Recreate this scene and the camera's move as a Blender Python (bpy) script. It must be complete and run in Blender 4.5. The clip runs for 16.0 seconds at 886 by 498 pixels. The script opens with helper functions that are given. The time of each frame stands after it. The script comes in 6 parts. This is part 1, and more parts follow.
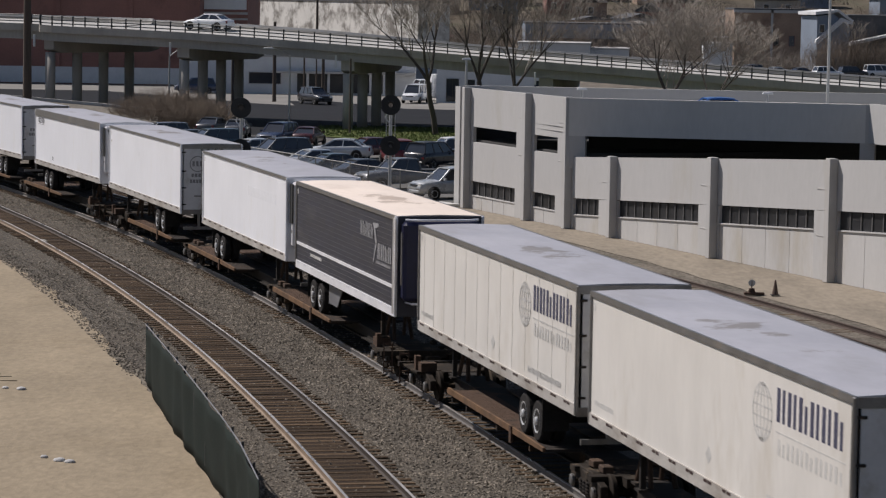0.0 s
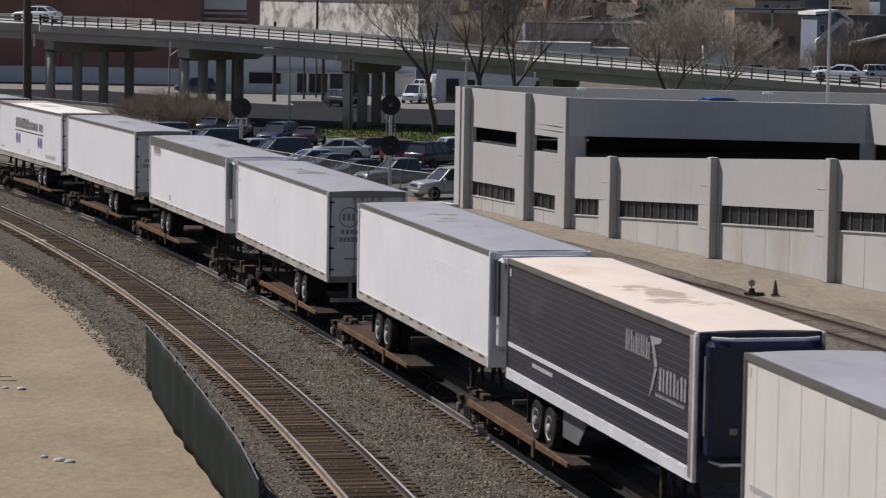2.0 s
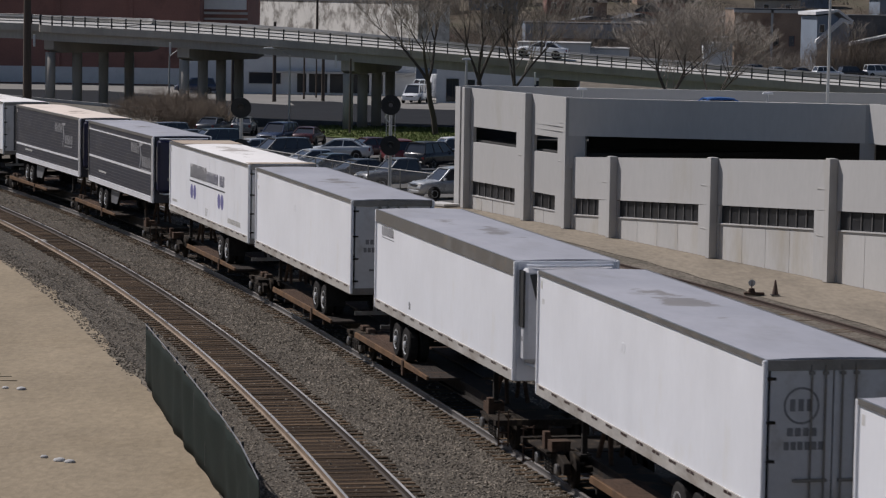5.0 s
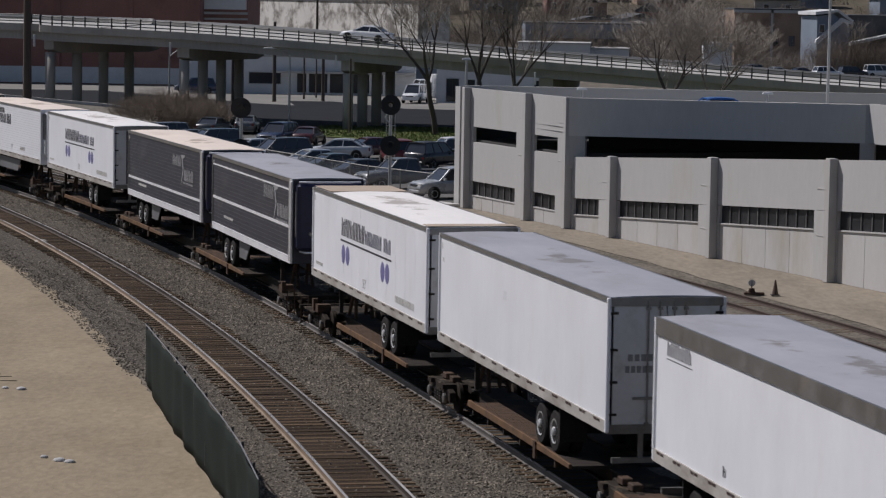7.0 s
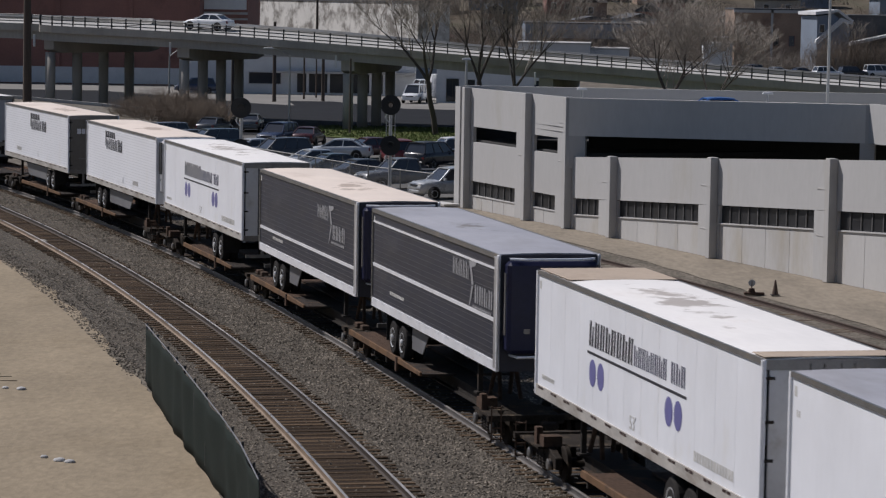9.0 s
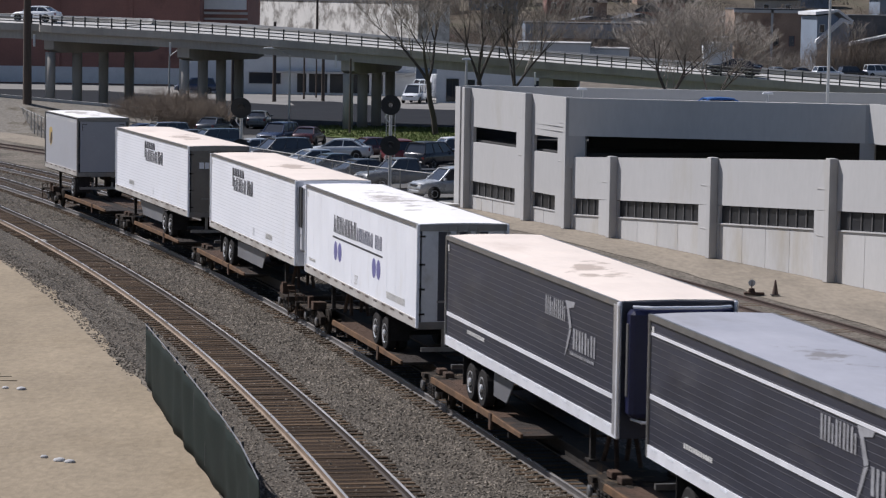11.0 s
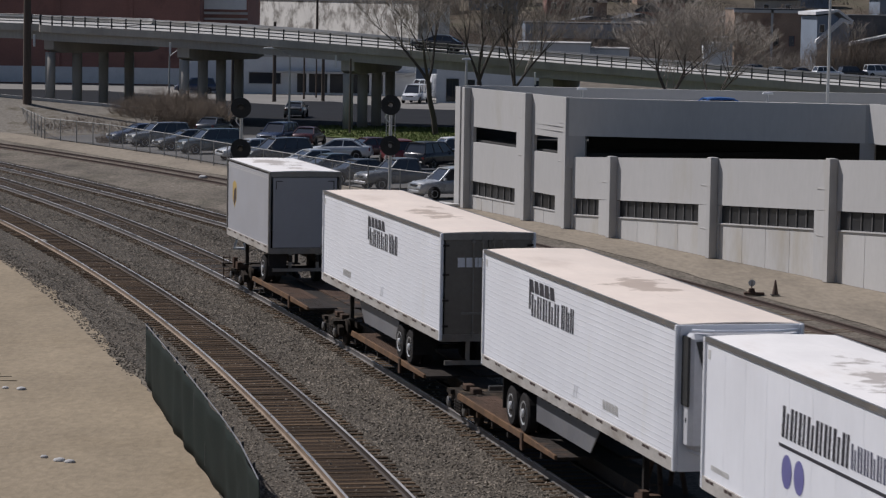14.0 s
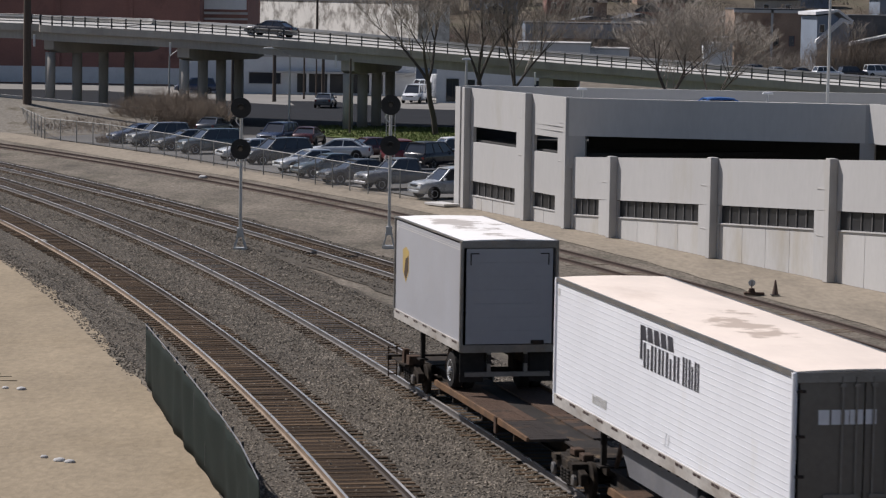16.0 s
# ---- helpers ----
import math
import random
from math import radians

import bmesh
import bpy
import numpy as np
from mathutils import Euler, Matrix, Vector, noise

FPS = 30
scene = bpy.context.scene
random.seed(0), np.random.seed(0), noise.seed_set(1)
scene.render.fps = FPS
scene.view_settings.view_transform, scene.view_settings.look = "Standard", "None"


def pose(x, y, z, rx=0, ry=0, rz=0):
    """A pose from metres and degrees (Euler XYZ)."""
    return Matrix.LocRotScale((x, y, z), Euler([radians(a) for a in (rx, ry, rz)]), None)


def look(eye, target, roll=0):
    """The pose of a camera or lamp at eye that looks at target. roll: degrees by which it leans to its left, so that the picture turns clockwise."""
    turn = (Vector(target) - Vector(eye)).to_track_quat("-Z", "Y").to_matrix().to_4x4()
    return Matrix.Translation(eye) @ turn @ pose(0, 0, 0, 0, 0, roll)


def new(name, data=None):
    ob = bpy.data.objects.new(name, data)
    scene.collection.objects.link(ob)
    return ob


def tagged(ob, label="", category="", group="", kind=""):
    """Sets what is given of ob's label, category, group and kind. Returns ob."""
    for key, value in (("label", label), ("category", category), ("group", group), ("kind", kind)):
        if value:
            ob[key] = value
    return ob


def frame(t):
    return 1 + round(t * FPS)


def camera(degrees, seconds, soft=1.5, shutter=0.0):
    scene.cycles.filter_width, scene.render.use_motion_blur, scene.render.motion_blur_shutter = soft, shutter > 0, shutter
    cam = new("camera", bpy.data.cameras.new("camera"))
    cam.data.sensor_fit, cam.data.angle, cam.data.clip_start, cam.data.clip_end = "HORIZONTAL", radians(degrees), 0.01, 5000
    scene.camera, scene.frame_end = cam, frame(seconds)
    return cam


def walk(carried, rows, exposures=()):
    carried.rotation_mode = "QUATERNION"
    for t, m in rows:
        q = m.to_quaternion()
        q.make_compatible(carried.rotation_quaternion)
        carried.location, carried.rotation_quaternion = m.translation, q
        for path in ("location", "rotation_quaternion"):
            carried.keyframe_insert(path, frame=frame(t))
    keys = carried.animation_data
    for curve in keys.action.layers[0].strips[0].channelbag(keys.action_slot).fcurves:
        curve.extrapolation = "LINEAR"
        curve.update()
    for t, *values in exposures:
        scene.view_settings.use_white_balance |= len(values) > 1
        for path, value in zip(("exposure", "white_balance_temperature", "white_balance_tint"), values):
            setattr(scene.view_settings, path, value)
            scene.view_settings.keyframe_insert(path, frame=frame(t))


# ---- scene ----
# ---- camera ----
EYE = (0.0, 0.0, 11.437)
cam = camera(18.03, 16.0, soft=1.25, shutter=0.2)
VIEW = look(EYE, (0.0, 100.0, 11.437 - 100.0 * math.tan(radians(5.175))), 0.932)
walk(cam, [(0.0, VIEW), (16.0, VIEW)],
     [(t, e + 0.02, k, 15) for t, e, k in ((0.0, -0.13, 6350), (1.5, -0.14, 6350), (3.0, -0.28, 6350), (4.0, -0.37, 6250), (7.0, -0.44, 6150), (8.0, -0.52, 6050), (9.0, -0.37, 6100),
                                          (10.3, -0.1, 6100), (11.5, 0.12, 5850), (12.1, 0.02, 5950), (12.6, -0.16, 6050), (13.0, -0.28, 6100), (14.0, -0.36, 6100), (14.5, -0.38, 6150), (15.0, -0.3, 6250), (16.0, 0.0, 6250))])

# ---- light ----
SUN_EL, SUN_AZ = radians(48), math.atan2(-0.88, 0.475)      # azimuth from +y, clockwise
to_sun = Vector((math.sin(SUN_AZ) * math.cos(SUN_EL), math.cos(SUN_AZ) * math.cos(SUN_EL), math.sin(SUN_EL)))
sun = new("sun", bpy.data.lights.new("sun", "SUN"))
sun.data.energy, sun.data.angle, sun.data.color = 5.0, radians(0.55), (1.0, 0.95, 0.87)
sun.matrix_world = look((0, 100, 80), Vector((0, 100, 80)) - to_sun)
world = bpy.data.worlds.new("sky")
scene.world = world
world.use_nodes = True
sky = world.node_tree.nodes.new("ShaderNodeTexSky")
sky.sky_type, sky.sun_disc = "NISHITA", False
sky.sun_elevation, sky.sun_rotation = SUN_EL, SUN_AZ
world.node_tree.links.new(sky.outputs[0], world.node_tree.nodes["Background"].inputs[0])
world.node_tree.nodes["Background"].inputs[1].default_value = 0.058


# ---- materials ----
def material(name, colour, rough=0.7, metal=0.0, var=0.2, scale=1.2, fine=18.0, bump=0.15, depth=0.01, dark=None, spots=0.0,
             spot_scale=0.6, space="Object", each=0.0, stretch=(1, 1, 1), spec=0.5, grain=0.25, island=0.0, patch=None, patch_at=(0.0, 3.2, 1.0)):
    """A surface with broad and fine variation, optional stains of a second colour, fine relief and a random tint for each object."""
    m = bpy.data.materials.new(name)
    m.use_nodes = True
    nt = m.node_tree
    nodes, link = nt.nodes, nt.links.new
    bsdf = nodes["Principled BSDF"]
    bsdf.inputs["Metallic"].default_value = metal
    bsdf.inputs["Specular IOR Level"].default_value = spec
    if space == "Object":
        where = nodes.new("ShaderNodeTexCoord").outputs["Object"]
    else:
        where = nodes.new("ShaderNodeNewGeometry").outputs["Position"]
    mp = nodes.new("ShaderNodeMapping")
    mp.inputs["Scale"].default_value = stretch
    link(where, mp.inputs[0])

    def noise_tex(s, detail, rough_n=0.6):
        n = nodes.new("ShaderNodeTexNoise")
        n.inputs["Scale"].default_value, n.inputs["Detail"].default_value, n.inputs["Roughness"].default_value = s, detail, rough_n
        link(mp.outputs[0], n.inputs["Vector"])
        return n.outputs["Fac"]

    def span(value, a, b, lo, hi):
        r = nodes.new("ShaderNodeMapRange")
        for i, v in enumerate((a, b, lo, hi)):
            r.inputs[i + 1].default_value = v
        link(value, r.inputs[0])
        return r.outputs[0]

    def math2(op, a, b):
        n = nodes.new("ShaderNodeMath")
        n.operation = op
        link(a, n.inputs[0])
        if isinstance(b, float):
            n.inputs[1].default_value = b
        else:
            link(b, n.inputs[1])
        return n.outputs[0]

    broad, grain_n = noise_tex(scale, 4), noise_tex(fine, 3)
    gain = math2("MULTIPLY", span(broad, 0.3, 0.7, 1 - var, 1 + var), span(grain_n, 0.3, 0.7, 1 - var * grain * 2, 1 + var * grain * 2))
    if island:
        gain = math2("MULTIPLY", gain, span(nodes.new("ShaderNodeNewGeometry").outputs["Random Per Island"], 0, 1, 1 - island, 1 + island))
    if each:
        gain = math2("MULTIPLY", gain, span(nodes.new("ShaderNodeObjectInfo").outputs["Random"], 0, 1, 1 - each, 1 + each))
    mix = nodes.new("ShaderNodeMix")
    mix.data_type = "RGBA"
    mix.inputs["A"].default_value = (*colour, 1)
    mix.inputs["B"].default_value = (*(dark or tuple(c * 0.5 for c in colour)), 1)
    if spots:
        link(span(noise_tex(spot_scale, 6, 0.65), 0.62 - spots * 0.25, 0.78 - spots * 0.25, 0, 1), mix.inputs["Factor"])
    else:
        mix.inputs["Factor"].default_value = 0
    mul = nodes.new("ShaderNodeVectorMath")
    mul.operation = "SCALE"
    link(mix.outputs["Result"], mul.inputs[0])
    link(gain, mul.inputs["Scale"])
    if patch:
        # one ragged worn stain round the middle, of another outline on each object
        sh = nodes.new("ShaderNodeVectorMath")
        sh.operation = "MULTIPLY_ADD"
        sh.inputs[1].default_value = (1 / patch_at[1], 1 / patch_at[2], 0)
        sh.inputs[2].default_value = (-patch_at[0] / patch_at[1], 0, 0)
        link(where, sh.inputs[0])
        ln = nodes.new("ShaderNodeVectorMath")
        ln.operation = "LENGTH"
        link(sh.outputs[0], ln.inputs[0])
        torn = nodes.new("ShaderNodeTexNoise")
        torn.noise_dimensions = "4D"
        torn.inputs["Scale"].default_value, torn.inputs["Detail"].default_value, torn.inputs["Roughness"].default_value = 0.9, 7, 0.62
        link(where, torn.inputs["Vector"])
        link(math2("MULTIPLY", nodes.new("ShaderNodeObjectInfo").outputs["Random"], 40.0), torn.inputs["W"])
        where_worn = math2("ADD", torn.outputs["Fac"], span(ln.outputs["Value"], 0, 1.6, 0.13, -0.18))
        worn = nodes.new("ShaderNodeMix")
        worn.data_type = "RGBA"
        link(span(where_worn, 0.54, 0.6, 0, 0.85), worn.inputs["Factor"])
        link(mul.outputs[0], worn.inputs["A"])
        worn.inputs["B"].default_value = (*patch, 1)
        link(worn.outputs["Result"], bsdf.inputs["Base Color"])
    else:
        link(mul.outputs[0], bsdf.inputs["Base Color"])
    link(span(broad, 0.3, 0.7, max(rough - 0.08, 0.02), min(rough + 0.08, 1)), bsdf.inputs["Roughness"])
    if bump:
        b = nodes.new("ShaderNodeBump")
        b.inputs["Strength"].default_value, b.inputs["Distance"].default_value = bump, depth
        link(grain_n, b.inputs["Height"])
        link(b.outputs[0], bsdf.inputs["Normal"])
    return m


def glassy(name, colour, rough=0.06):
    m = material(name, colour, rough, 0.0, 0.1, 2.0, 9.0, 0.0)
    m.node_tree.nodes["Principled BSDF"].inputs["Coat Weight"].default_value = 0.6
    return m


def veil(name, colour, cover):
    """A woven or wire mesh that lets part of the view through."""
    m = material(name, colour, 0.8, 0.0, 0.25, 0.8, 12.0, 0.0, each=0.1, spec=0.1)
    nt = m.node_tree
    clear = nt.nodes.new("ShaderNodeBsdfTransparent")
    mix = nt.nodes.new("ShaderNodeMixShader")
    mix.inputs[0].default_value = cover
    nt.links.new(clear.outputs[0], mix.inputs[1])
    nt.links.new(nt.nodes["Principled BSDF"].outputs[0], mix.inputs[2])
    nt.links.new(mix.outputs[0], nt.nodes["Material Output"].inputs[0])
    return m


M = {}
M["dirt"] = material("gravelly_dirt", (0.155, 0.135, 0.11), 0.95, var=0.28, scale=0.3, fine=7, bump=0.6, depth=0.05, dark=(0.105, 0.094, 0.074), spots=0.5, spot_scale=0.35, space="World", stretch=(1, 0.45, 1), grain=0.7, spec=0.12)
M["ballast"] = material("crushed_stone", (0.095, 0.083, 0.068), 0.95, var=0.3, scale=0.5, fine=11, bump=1.0, depth=0.06, dark=(0.06, 0.05, 0.041), spots=0.35, spot_scale=0.5, space="World", grain=0.9, spec=0.12)
M["stone"] = material("ballast_stone", (0.185, 0.161, 0.131), 0.9, var=0.3, scale=0.7, fine=25, bump=0.3, space="World", grain=0.6, island=0.55, spec=0.12)
M["trackbed"] = material("oily_trackbed", (0.034, 0.023, 0.0155), 0.9, var=0.35, scale=0.8, fine=14, bump=1.0, depth=0.06, space="World", grain=0.9, spec=0.12)
M["trackbed_grey"] = material("grey_dusty_trackbed", (0.062, 0.06, 0.06), 0.9, var=0.35, scale=0.4, fine=14, bump=1.0, depth=0.06, space="World", grain=0.9, spec=0.12)
M["sand"] = material("pale_sand", (0.275, 0.225, 0.158), 0.95, var=0.12, scale=0.3, fine=5, bump=0.5, depth=0.05, dark=(0.23, 0.186, 0.128), spots=0.35, spot_scale=0.25, space="World", stretch=(1, 0.5, 1), grain=0.5, spec=0.12)
M["paving"] = material("dusty_concrete_paving", (0.27, 0.232, 0.182), 0.9, var=0.14, scale=0.2, fine=4, bump=0.2, depth=0.02, dark=(0.19, 0.164, 0.13), spots=0.6, spot_scale=0.2, space="World", stretch=(1, 0.3, 1), grain=0.5, spec=0.12)
M["bank"] = material("stony_bank_soil", (0.2, 0.182, 0.155), 0.95, var=0.2, scale=0.4, fine=5, bump=0.6, depth=0.05, dark=(0.085, 0.072, 0.052), spots=0.45, spot_scale=0.4, space="World", grain=0.6, spec=0.12)
M["mullion"] = material("dull_grey_mullion", (0.09, 0.088, 0.086), 0.7, var=0.2, scale=1, fine=9)
M["roof_tan"] = material("tan_weathered_roof_panel", (0.43, 0.345, 0.265), 0.75, var=0.14, scale=0.8, fine=7, dark=(0.33, 0.26, 0.2), spots=0.4, spot_scale=0.8)
M["low_rail"] = material("scuffed_pale_lower_rail", (0.4, 0.375, 0.345), 0.6, 0.1, var=0.15, scale=1.5, fine=12, dark=(0.26, 0.225, 0.19), spots=0.45, spot_scale=0.9, stretch=(0.4, 1, 1))
M["roadway"] = material("sunlit_concrete_roadway", (0.4, 0.39, 0.37), 0.85, var=0.1, scale=0.2, fine=4, bump=0.05, space="World", spec=0.2)
# shading of the corrugation put into the colour, greyer than the wall
M["rib_shading"] = material("shaded_white_corrugation", (0.56, 0.57, 0.6), 0.5, var=0.05, scale=1, fine=9)
M["post"] = material("dark_painted_post", (0.05, 0.05, 0.048), 0.7, 0.1, var=0.2, scale=1, fine=9)
M["asphalt"] = material("worn_asphalt", (0.14, 0.136, 0.13), 0.9, var=0.2, scale=0.2, fine=6, bump=0.2, space="World", spec=0.12)
# road asphalt with the overpass's shadow put into its colour
M["shadow_asphalt"] = material("asphalt_with_shadow_tone", (0.018, 0.019, 0.022), 0.9, var=0.2, scale=0.3, fine=6, bump=0.2, space="World", spec=0.12)
M["street"] = material("pale_street_concrete", (0.22, 0.21, 0.195), 0.9, var=0.15, scale=0.15, fine=4, bump=0.1, space="World", spec=0.12)
M["grass"] = material("short_grass", (0.085, 0.11, 0.035), 0.95, var=0.35, scale=0.6, fine=8, bump=0.8, depth=0.06, dark=(0.17, 0.15, 0.075), spots=0.4, spot_scale=0.4, space="World", grain=0.8, spec=0.12)
M["blade"] = material("grass_blades", (0.1, 0.125, 0.04), 0.9, var=0.3, scale=1, fine=9, bump=0, space="World", spec=0.12)
M["rail"] = material("rail_steel", (0.25, 0.188, 0.135), 0.6, 0.2, var=0.2, scale=0.8, fine=30, bump=0.1, space="World")
M["rail_dark"] = material("dark_brown_rail_steel", (0.06, 0.046, 0.037), 0.6, 0.25, var=0.2, scale=0.8, fine=30, bump=0.1, space="World")
M["rail_grey"] = material("dusty_grey_rail_steel", (0.14, 0.128, 0.12), 0.6, 0.25, var=0.2, scale=0.8, fine=30, bump=0.1, space="World")
M["railtop"] = material("polished_rail_head", (0.62, 0.58, 0.54), 0.3, 0.7, var=0.12, scale=0.5, fine=20, bump=0, space="World")
M["rustrail"] = material("rusty_rail", (0.075, 0.052, 0.042), 0.8, 0.2, var=0.25, scale=1, fine=30, bump=0.2, space="World")
M["tie"] = material("weathered_wooden_tie", (0.078, 0.053, 0.033), 0.95, var=0.35, scale=1.5, fine=16, bump=0.7, depth=0.02, each=0.5, stretch=(6, 0.8, 6), grain=0.7, spec=0.12)
M["plate"] = material("rusty_tie_plate", (0.1, 0.075, 0.052), 0.8, 0.2, var=0.3, scale=5, fine=30, each=0.25, space="World", spec=0.12)
M["concrete"] = material("cast_concrete", (0.44, 0.432, 0.422), 0.9, var=0.05, scale=0.35, fine=5, bump=0.15, dark=(0.4, 0.38, 0.345), spots=0.2, spot_scale=0.3, space="World", stretch=(1, 1, 0.35))
M["concrete_pale"] = material("pale_wall_panel", (0.46, 0.451, 0.438), 0.88, var=0.06, scale=0.4, fine=6, bump=0.12, dark=(0.4, 0.37, 0.32), spots=0.4, spot_scale=0.35, space="World", stretch=(1, 1, 0.35), each=0.03)
M["concrete_dark"] = material("smooth_grey_band", (0.58, 0.57, 0.55), 0.85, var=0.07, scale=0.2, fine=5, bump=0.1, dark=(0.55, 0.54, 0.52), spots=0.3, spot_scale=0.2, space="World", stretch=(1, 1, 0.3))
M["fin"] = material("grey_pilaster", (0.43, 0.421, 0.41), 0.9, var=0.07, scale=0.5, fine=6, bump=0.12, dark=(0.39, 0.37, 0.34), spots=0.3, spot_scale=0.4, space="World", stretch=(1, 1, 0.3))
# interior shade behind openings, put into a near-black colour
M["void"] = material("painted_interior_shade", (0.06, 0.058, 0.056), 0.95, var=0.2, scale=0.4, fine=5, space="World")
M["bridge"] = material("weathered_bridge_concrete", (0.4, 0.378, 0.34), 0.9, var=0.14, scale=0.3, fine=4, bump=0.15, dark=(0.3, 0.28, 0.25), spots=0.35, spot_scale=0.25, space="World", stretch=(1, 1, 0.25))
M["girder"] = material("grey_painted_girder", (0.36, 0.345, 0.32), 0.7, 0.0, var=0.12, scale=0.3, fine=5, bump=0.05, dark=(0.28, 0.265, 0.24), spots=0.3, spot_scale=0.3, space="World", stretch=(1, 1, 0.2))
M["bridge_rail"] = material("dull_grey_guard_rail", (0.24, 0.235, 0.215), 0.6, 0.1, var=0.12, scale=0.5, fine=6, space="World")
M["steel_grey"] = material("galvanised_steel", (0.5, 0.5, 0.49), 0.5, 0.55, var=0.12, scale=1, fine=14)
M["black"] = material("flat_black_paint", (0.018, 0.018, 0.018), 0.6, 0.0, var=0.2, scale=2, fine=20)
M["wood"] = material("brown_utility_pole", (0.085, 0.065, 0.052), 0.9, var=0.25, scale=1, fine=9, bump=0.5, stretch=(5, 5, 0.4))
M["brick"] = material("dark_red_brickwork", (0.24, 0.12, 0.1), 0.9, var=0.16, scale=0.25, fine=5, bump=0.2, dark=(0.13, 0.065, 0.055), spots=0.35, spot_scale=0.15, space="World")
M["brick_tan"] = material("faded_tan_brickwork", (0.3, 0.215, 0.16), 0.9, var=0.2, scale=0.3, fine=4, bump=0.2, dark=(0.2, 0.13, 0.1), spots=0.4, spot_scale=0.2, space="World")
M["flaky"] = material("flaking_white_paint", (0.6, 0.585, 0.55), 0.9, var=0.1, scale=0.4, fine=4, bump=0.3, dark=(0.2, 0.185, 0.165), spots=0.66, spot_scale=0.42, space="World")
M["render"] = material("grey_stucco", (0.62, 0.63, 0.64), 0.9, var=0.08, scale=0.3, fine=5, bump=0.1, space="World")
M["bluegrey"] = material("blue_grey_siding", (0.2, 0.24, 0.3), 0.8, var=0.1, scale=0.4, fine=6, space="World")
M["whitewash"] = material("white_painted_boards", (0.66, 0.665, 0.67), 0.7, var=0.08, scale=0.5, fine=6, space="World")
M["roofing"] = material("dark_felt_roofing", (0.07, 0.072, 0.078), 0.9, var=0.2, scale=0.3, fine=5, space="World")
M["bark"] = material("grey_bare_bark", (0.075, 0.062, 0.052), 0.9, var=0.25, scale=2, fine=14, bump=0.5)
M["bark_pale"] = material("pale_twigs", (0.27, 0.235, 0.2), 0.9, var=0.25, scale=2, fine=14)
M["brush"] = material("dry_brown_brush", (0.2, 0.162, 0.128), 0.95, var=0.3, scale=1, fine=9, spec=0.12)
M["hill"] = material("wooded_hillside", (0.12, 0.1, 0.075), 0.95, var=0.35, scale=0.05, fine=0.6, bump=0.6, depth=0.5, dark=(0.07, 0.075, 0.045), spots=0.5, spot_scale=0.05, space="World", spec=0.12)
# train
M["trailer_white"] = material("dusty_white_aluminium", (0.73, 0.74, 0.775), 0.45, 0.0, var=0.035, scale=0.7, fine=6, bump=0.03, dark=(0.68, 0.67, 0.65), spots=0.08, spot_scale=0.5, stretch=(1, 1, 0.5))
M["trailer_cream"] = material("dusty_cream_white_panels", (0.62, 0.595, 0.555), 0.5, 0.0, var=0.045, scale=0.7, fine=6, bump=0.03, dark=(0.5, 0.46, 0.4), spots=0.18, spot_scale=0.4, stretch=(1, 1, 0.4))
M["trailer_grey"] = material("pale_grey_panels", (0.34, 0.345, 0.37), 0.45, 0.0, var=0.04, scale=0.7, fine=6, bump=0.03)
M["trailer_dark"] = material("dark_charcoal_corrugated_metal", (0.022, 0.023, 0.036), 0.5, 0.0, var=0.18, scale=0.8, fine=9, bump=0.05, dark=(0.06, 0.058, 0.065), spots=0.2, spot_scale=0.6, stretch=(0.5, 1, 2))
M["rib_dark"] = material("dull_silver_rib", (0.085, 0.086, 0.1), 0.4, 0.3, var=0.25, scale=0.9, fine=9, stretch=(1, 1, 1))
M["alloy"] = material("worn_aluminium_trim", (0.2, 0.195, 0.19), 0.42, 0.6, var=0.18, scale=2, fine=15, dark=(0.24, 0.21, 0.18), spots=0.3, spot_scale=1.2)
M["bright_trim"] = material("bright_aluminium_strip", (0.82, 0.82, 0.85), 0.35, 0.25, var=0.06, scale=2, fine=15)
M["roof_pink"] = material("sunlit_cream_roof", (0.74, 0.64, 0.555), 0.7, var=0.05, scale=0.5, fine=5, dark=(0.62, 0.52, 0.44), spots=0.3, spot_scale=0.38, stretch=(0.5, 1, 1), patch=(0.4, 0.32, 0.26), patch_at=(1.0, 3.4, 1.0))
M["roof_grey"] = material("blue_grey_metal_roof", (0.36, 0.36, 0.395), 0.6, 0.1, var=0.06, scale=0.5, fine=5, dark=(0.29, 0.285, 0.3), spots=0.35, spot_scale=0.3, stretch=(0.45, 1, 1), patch=(0.2, 0.185, 0.175), patch_at=(-0.8, 3.2, 0.9))
M["roof_white"] = material("white_roof_with_torn_patches", (0.8, 0.775, 0.75), 0.7, var=0.04, scale=0.5, fine=5, dark=(0.7, 0.66, 0.62), spots=0.3, spot_scale=0.5, stretch=(0.5, 1.3, 1), patch=(0.36, 0.32, 0.29), patch_at=(-0.5, 4.2, 1.15))
M["door_shade"] = material("grimy_pale_door_panel", (0.58, 0.58, 0.585), 0.6, 0.1, var=0.08, scale=0.9, fine=8, dark=(0.42, 0.4, 0.37), spots=0.3, spot_scale=0.8)
M["door_dark"] = material("brown_grey_door_panel", (0.16, 0.145, 0.125), 0.55, 0.2, var=0.15, scale=0.9, fine=8)
M["chassis"] = material("dirty_black_frame", (0.035, 0.031, 0.028), 0.8, 0.1, var=0.3, scale=2, fine=18, dark=(0.1, 0.065, 0.04), spots=0.3, spot_scale=1.5, spec=0.12)
M["tyre"] = material("dusty_tyre_rubber", (0.028, 0.026, 0.025), 0.9, var=0.25, scale=4, fine=30, spec=0.12)
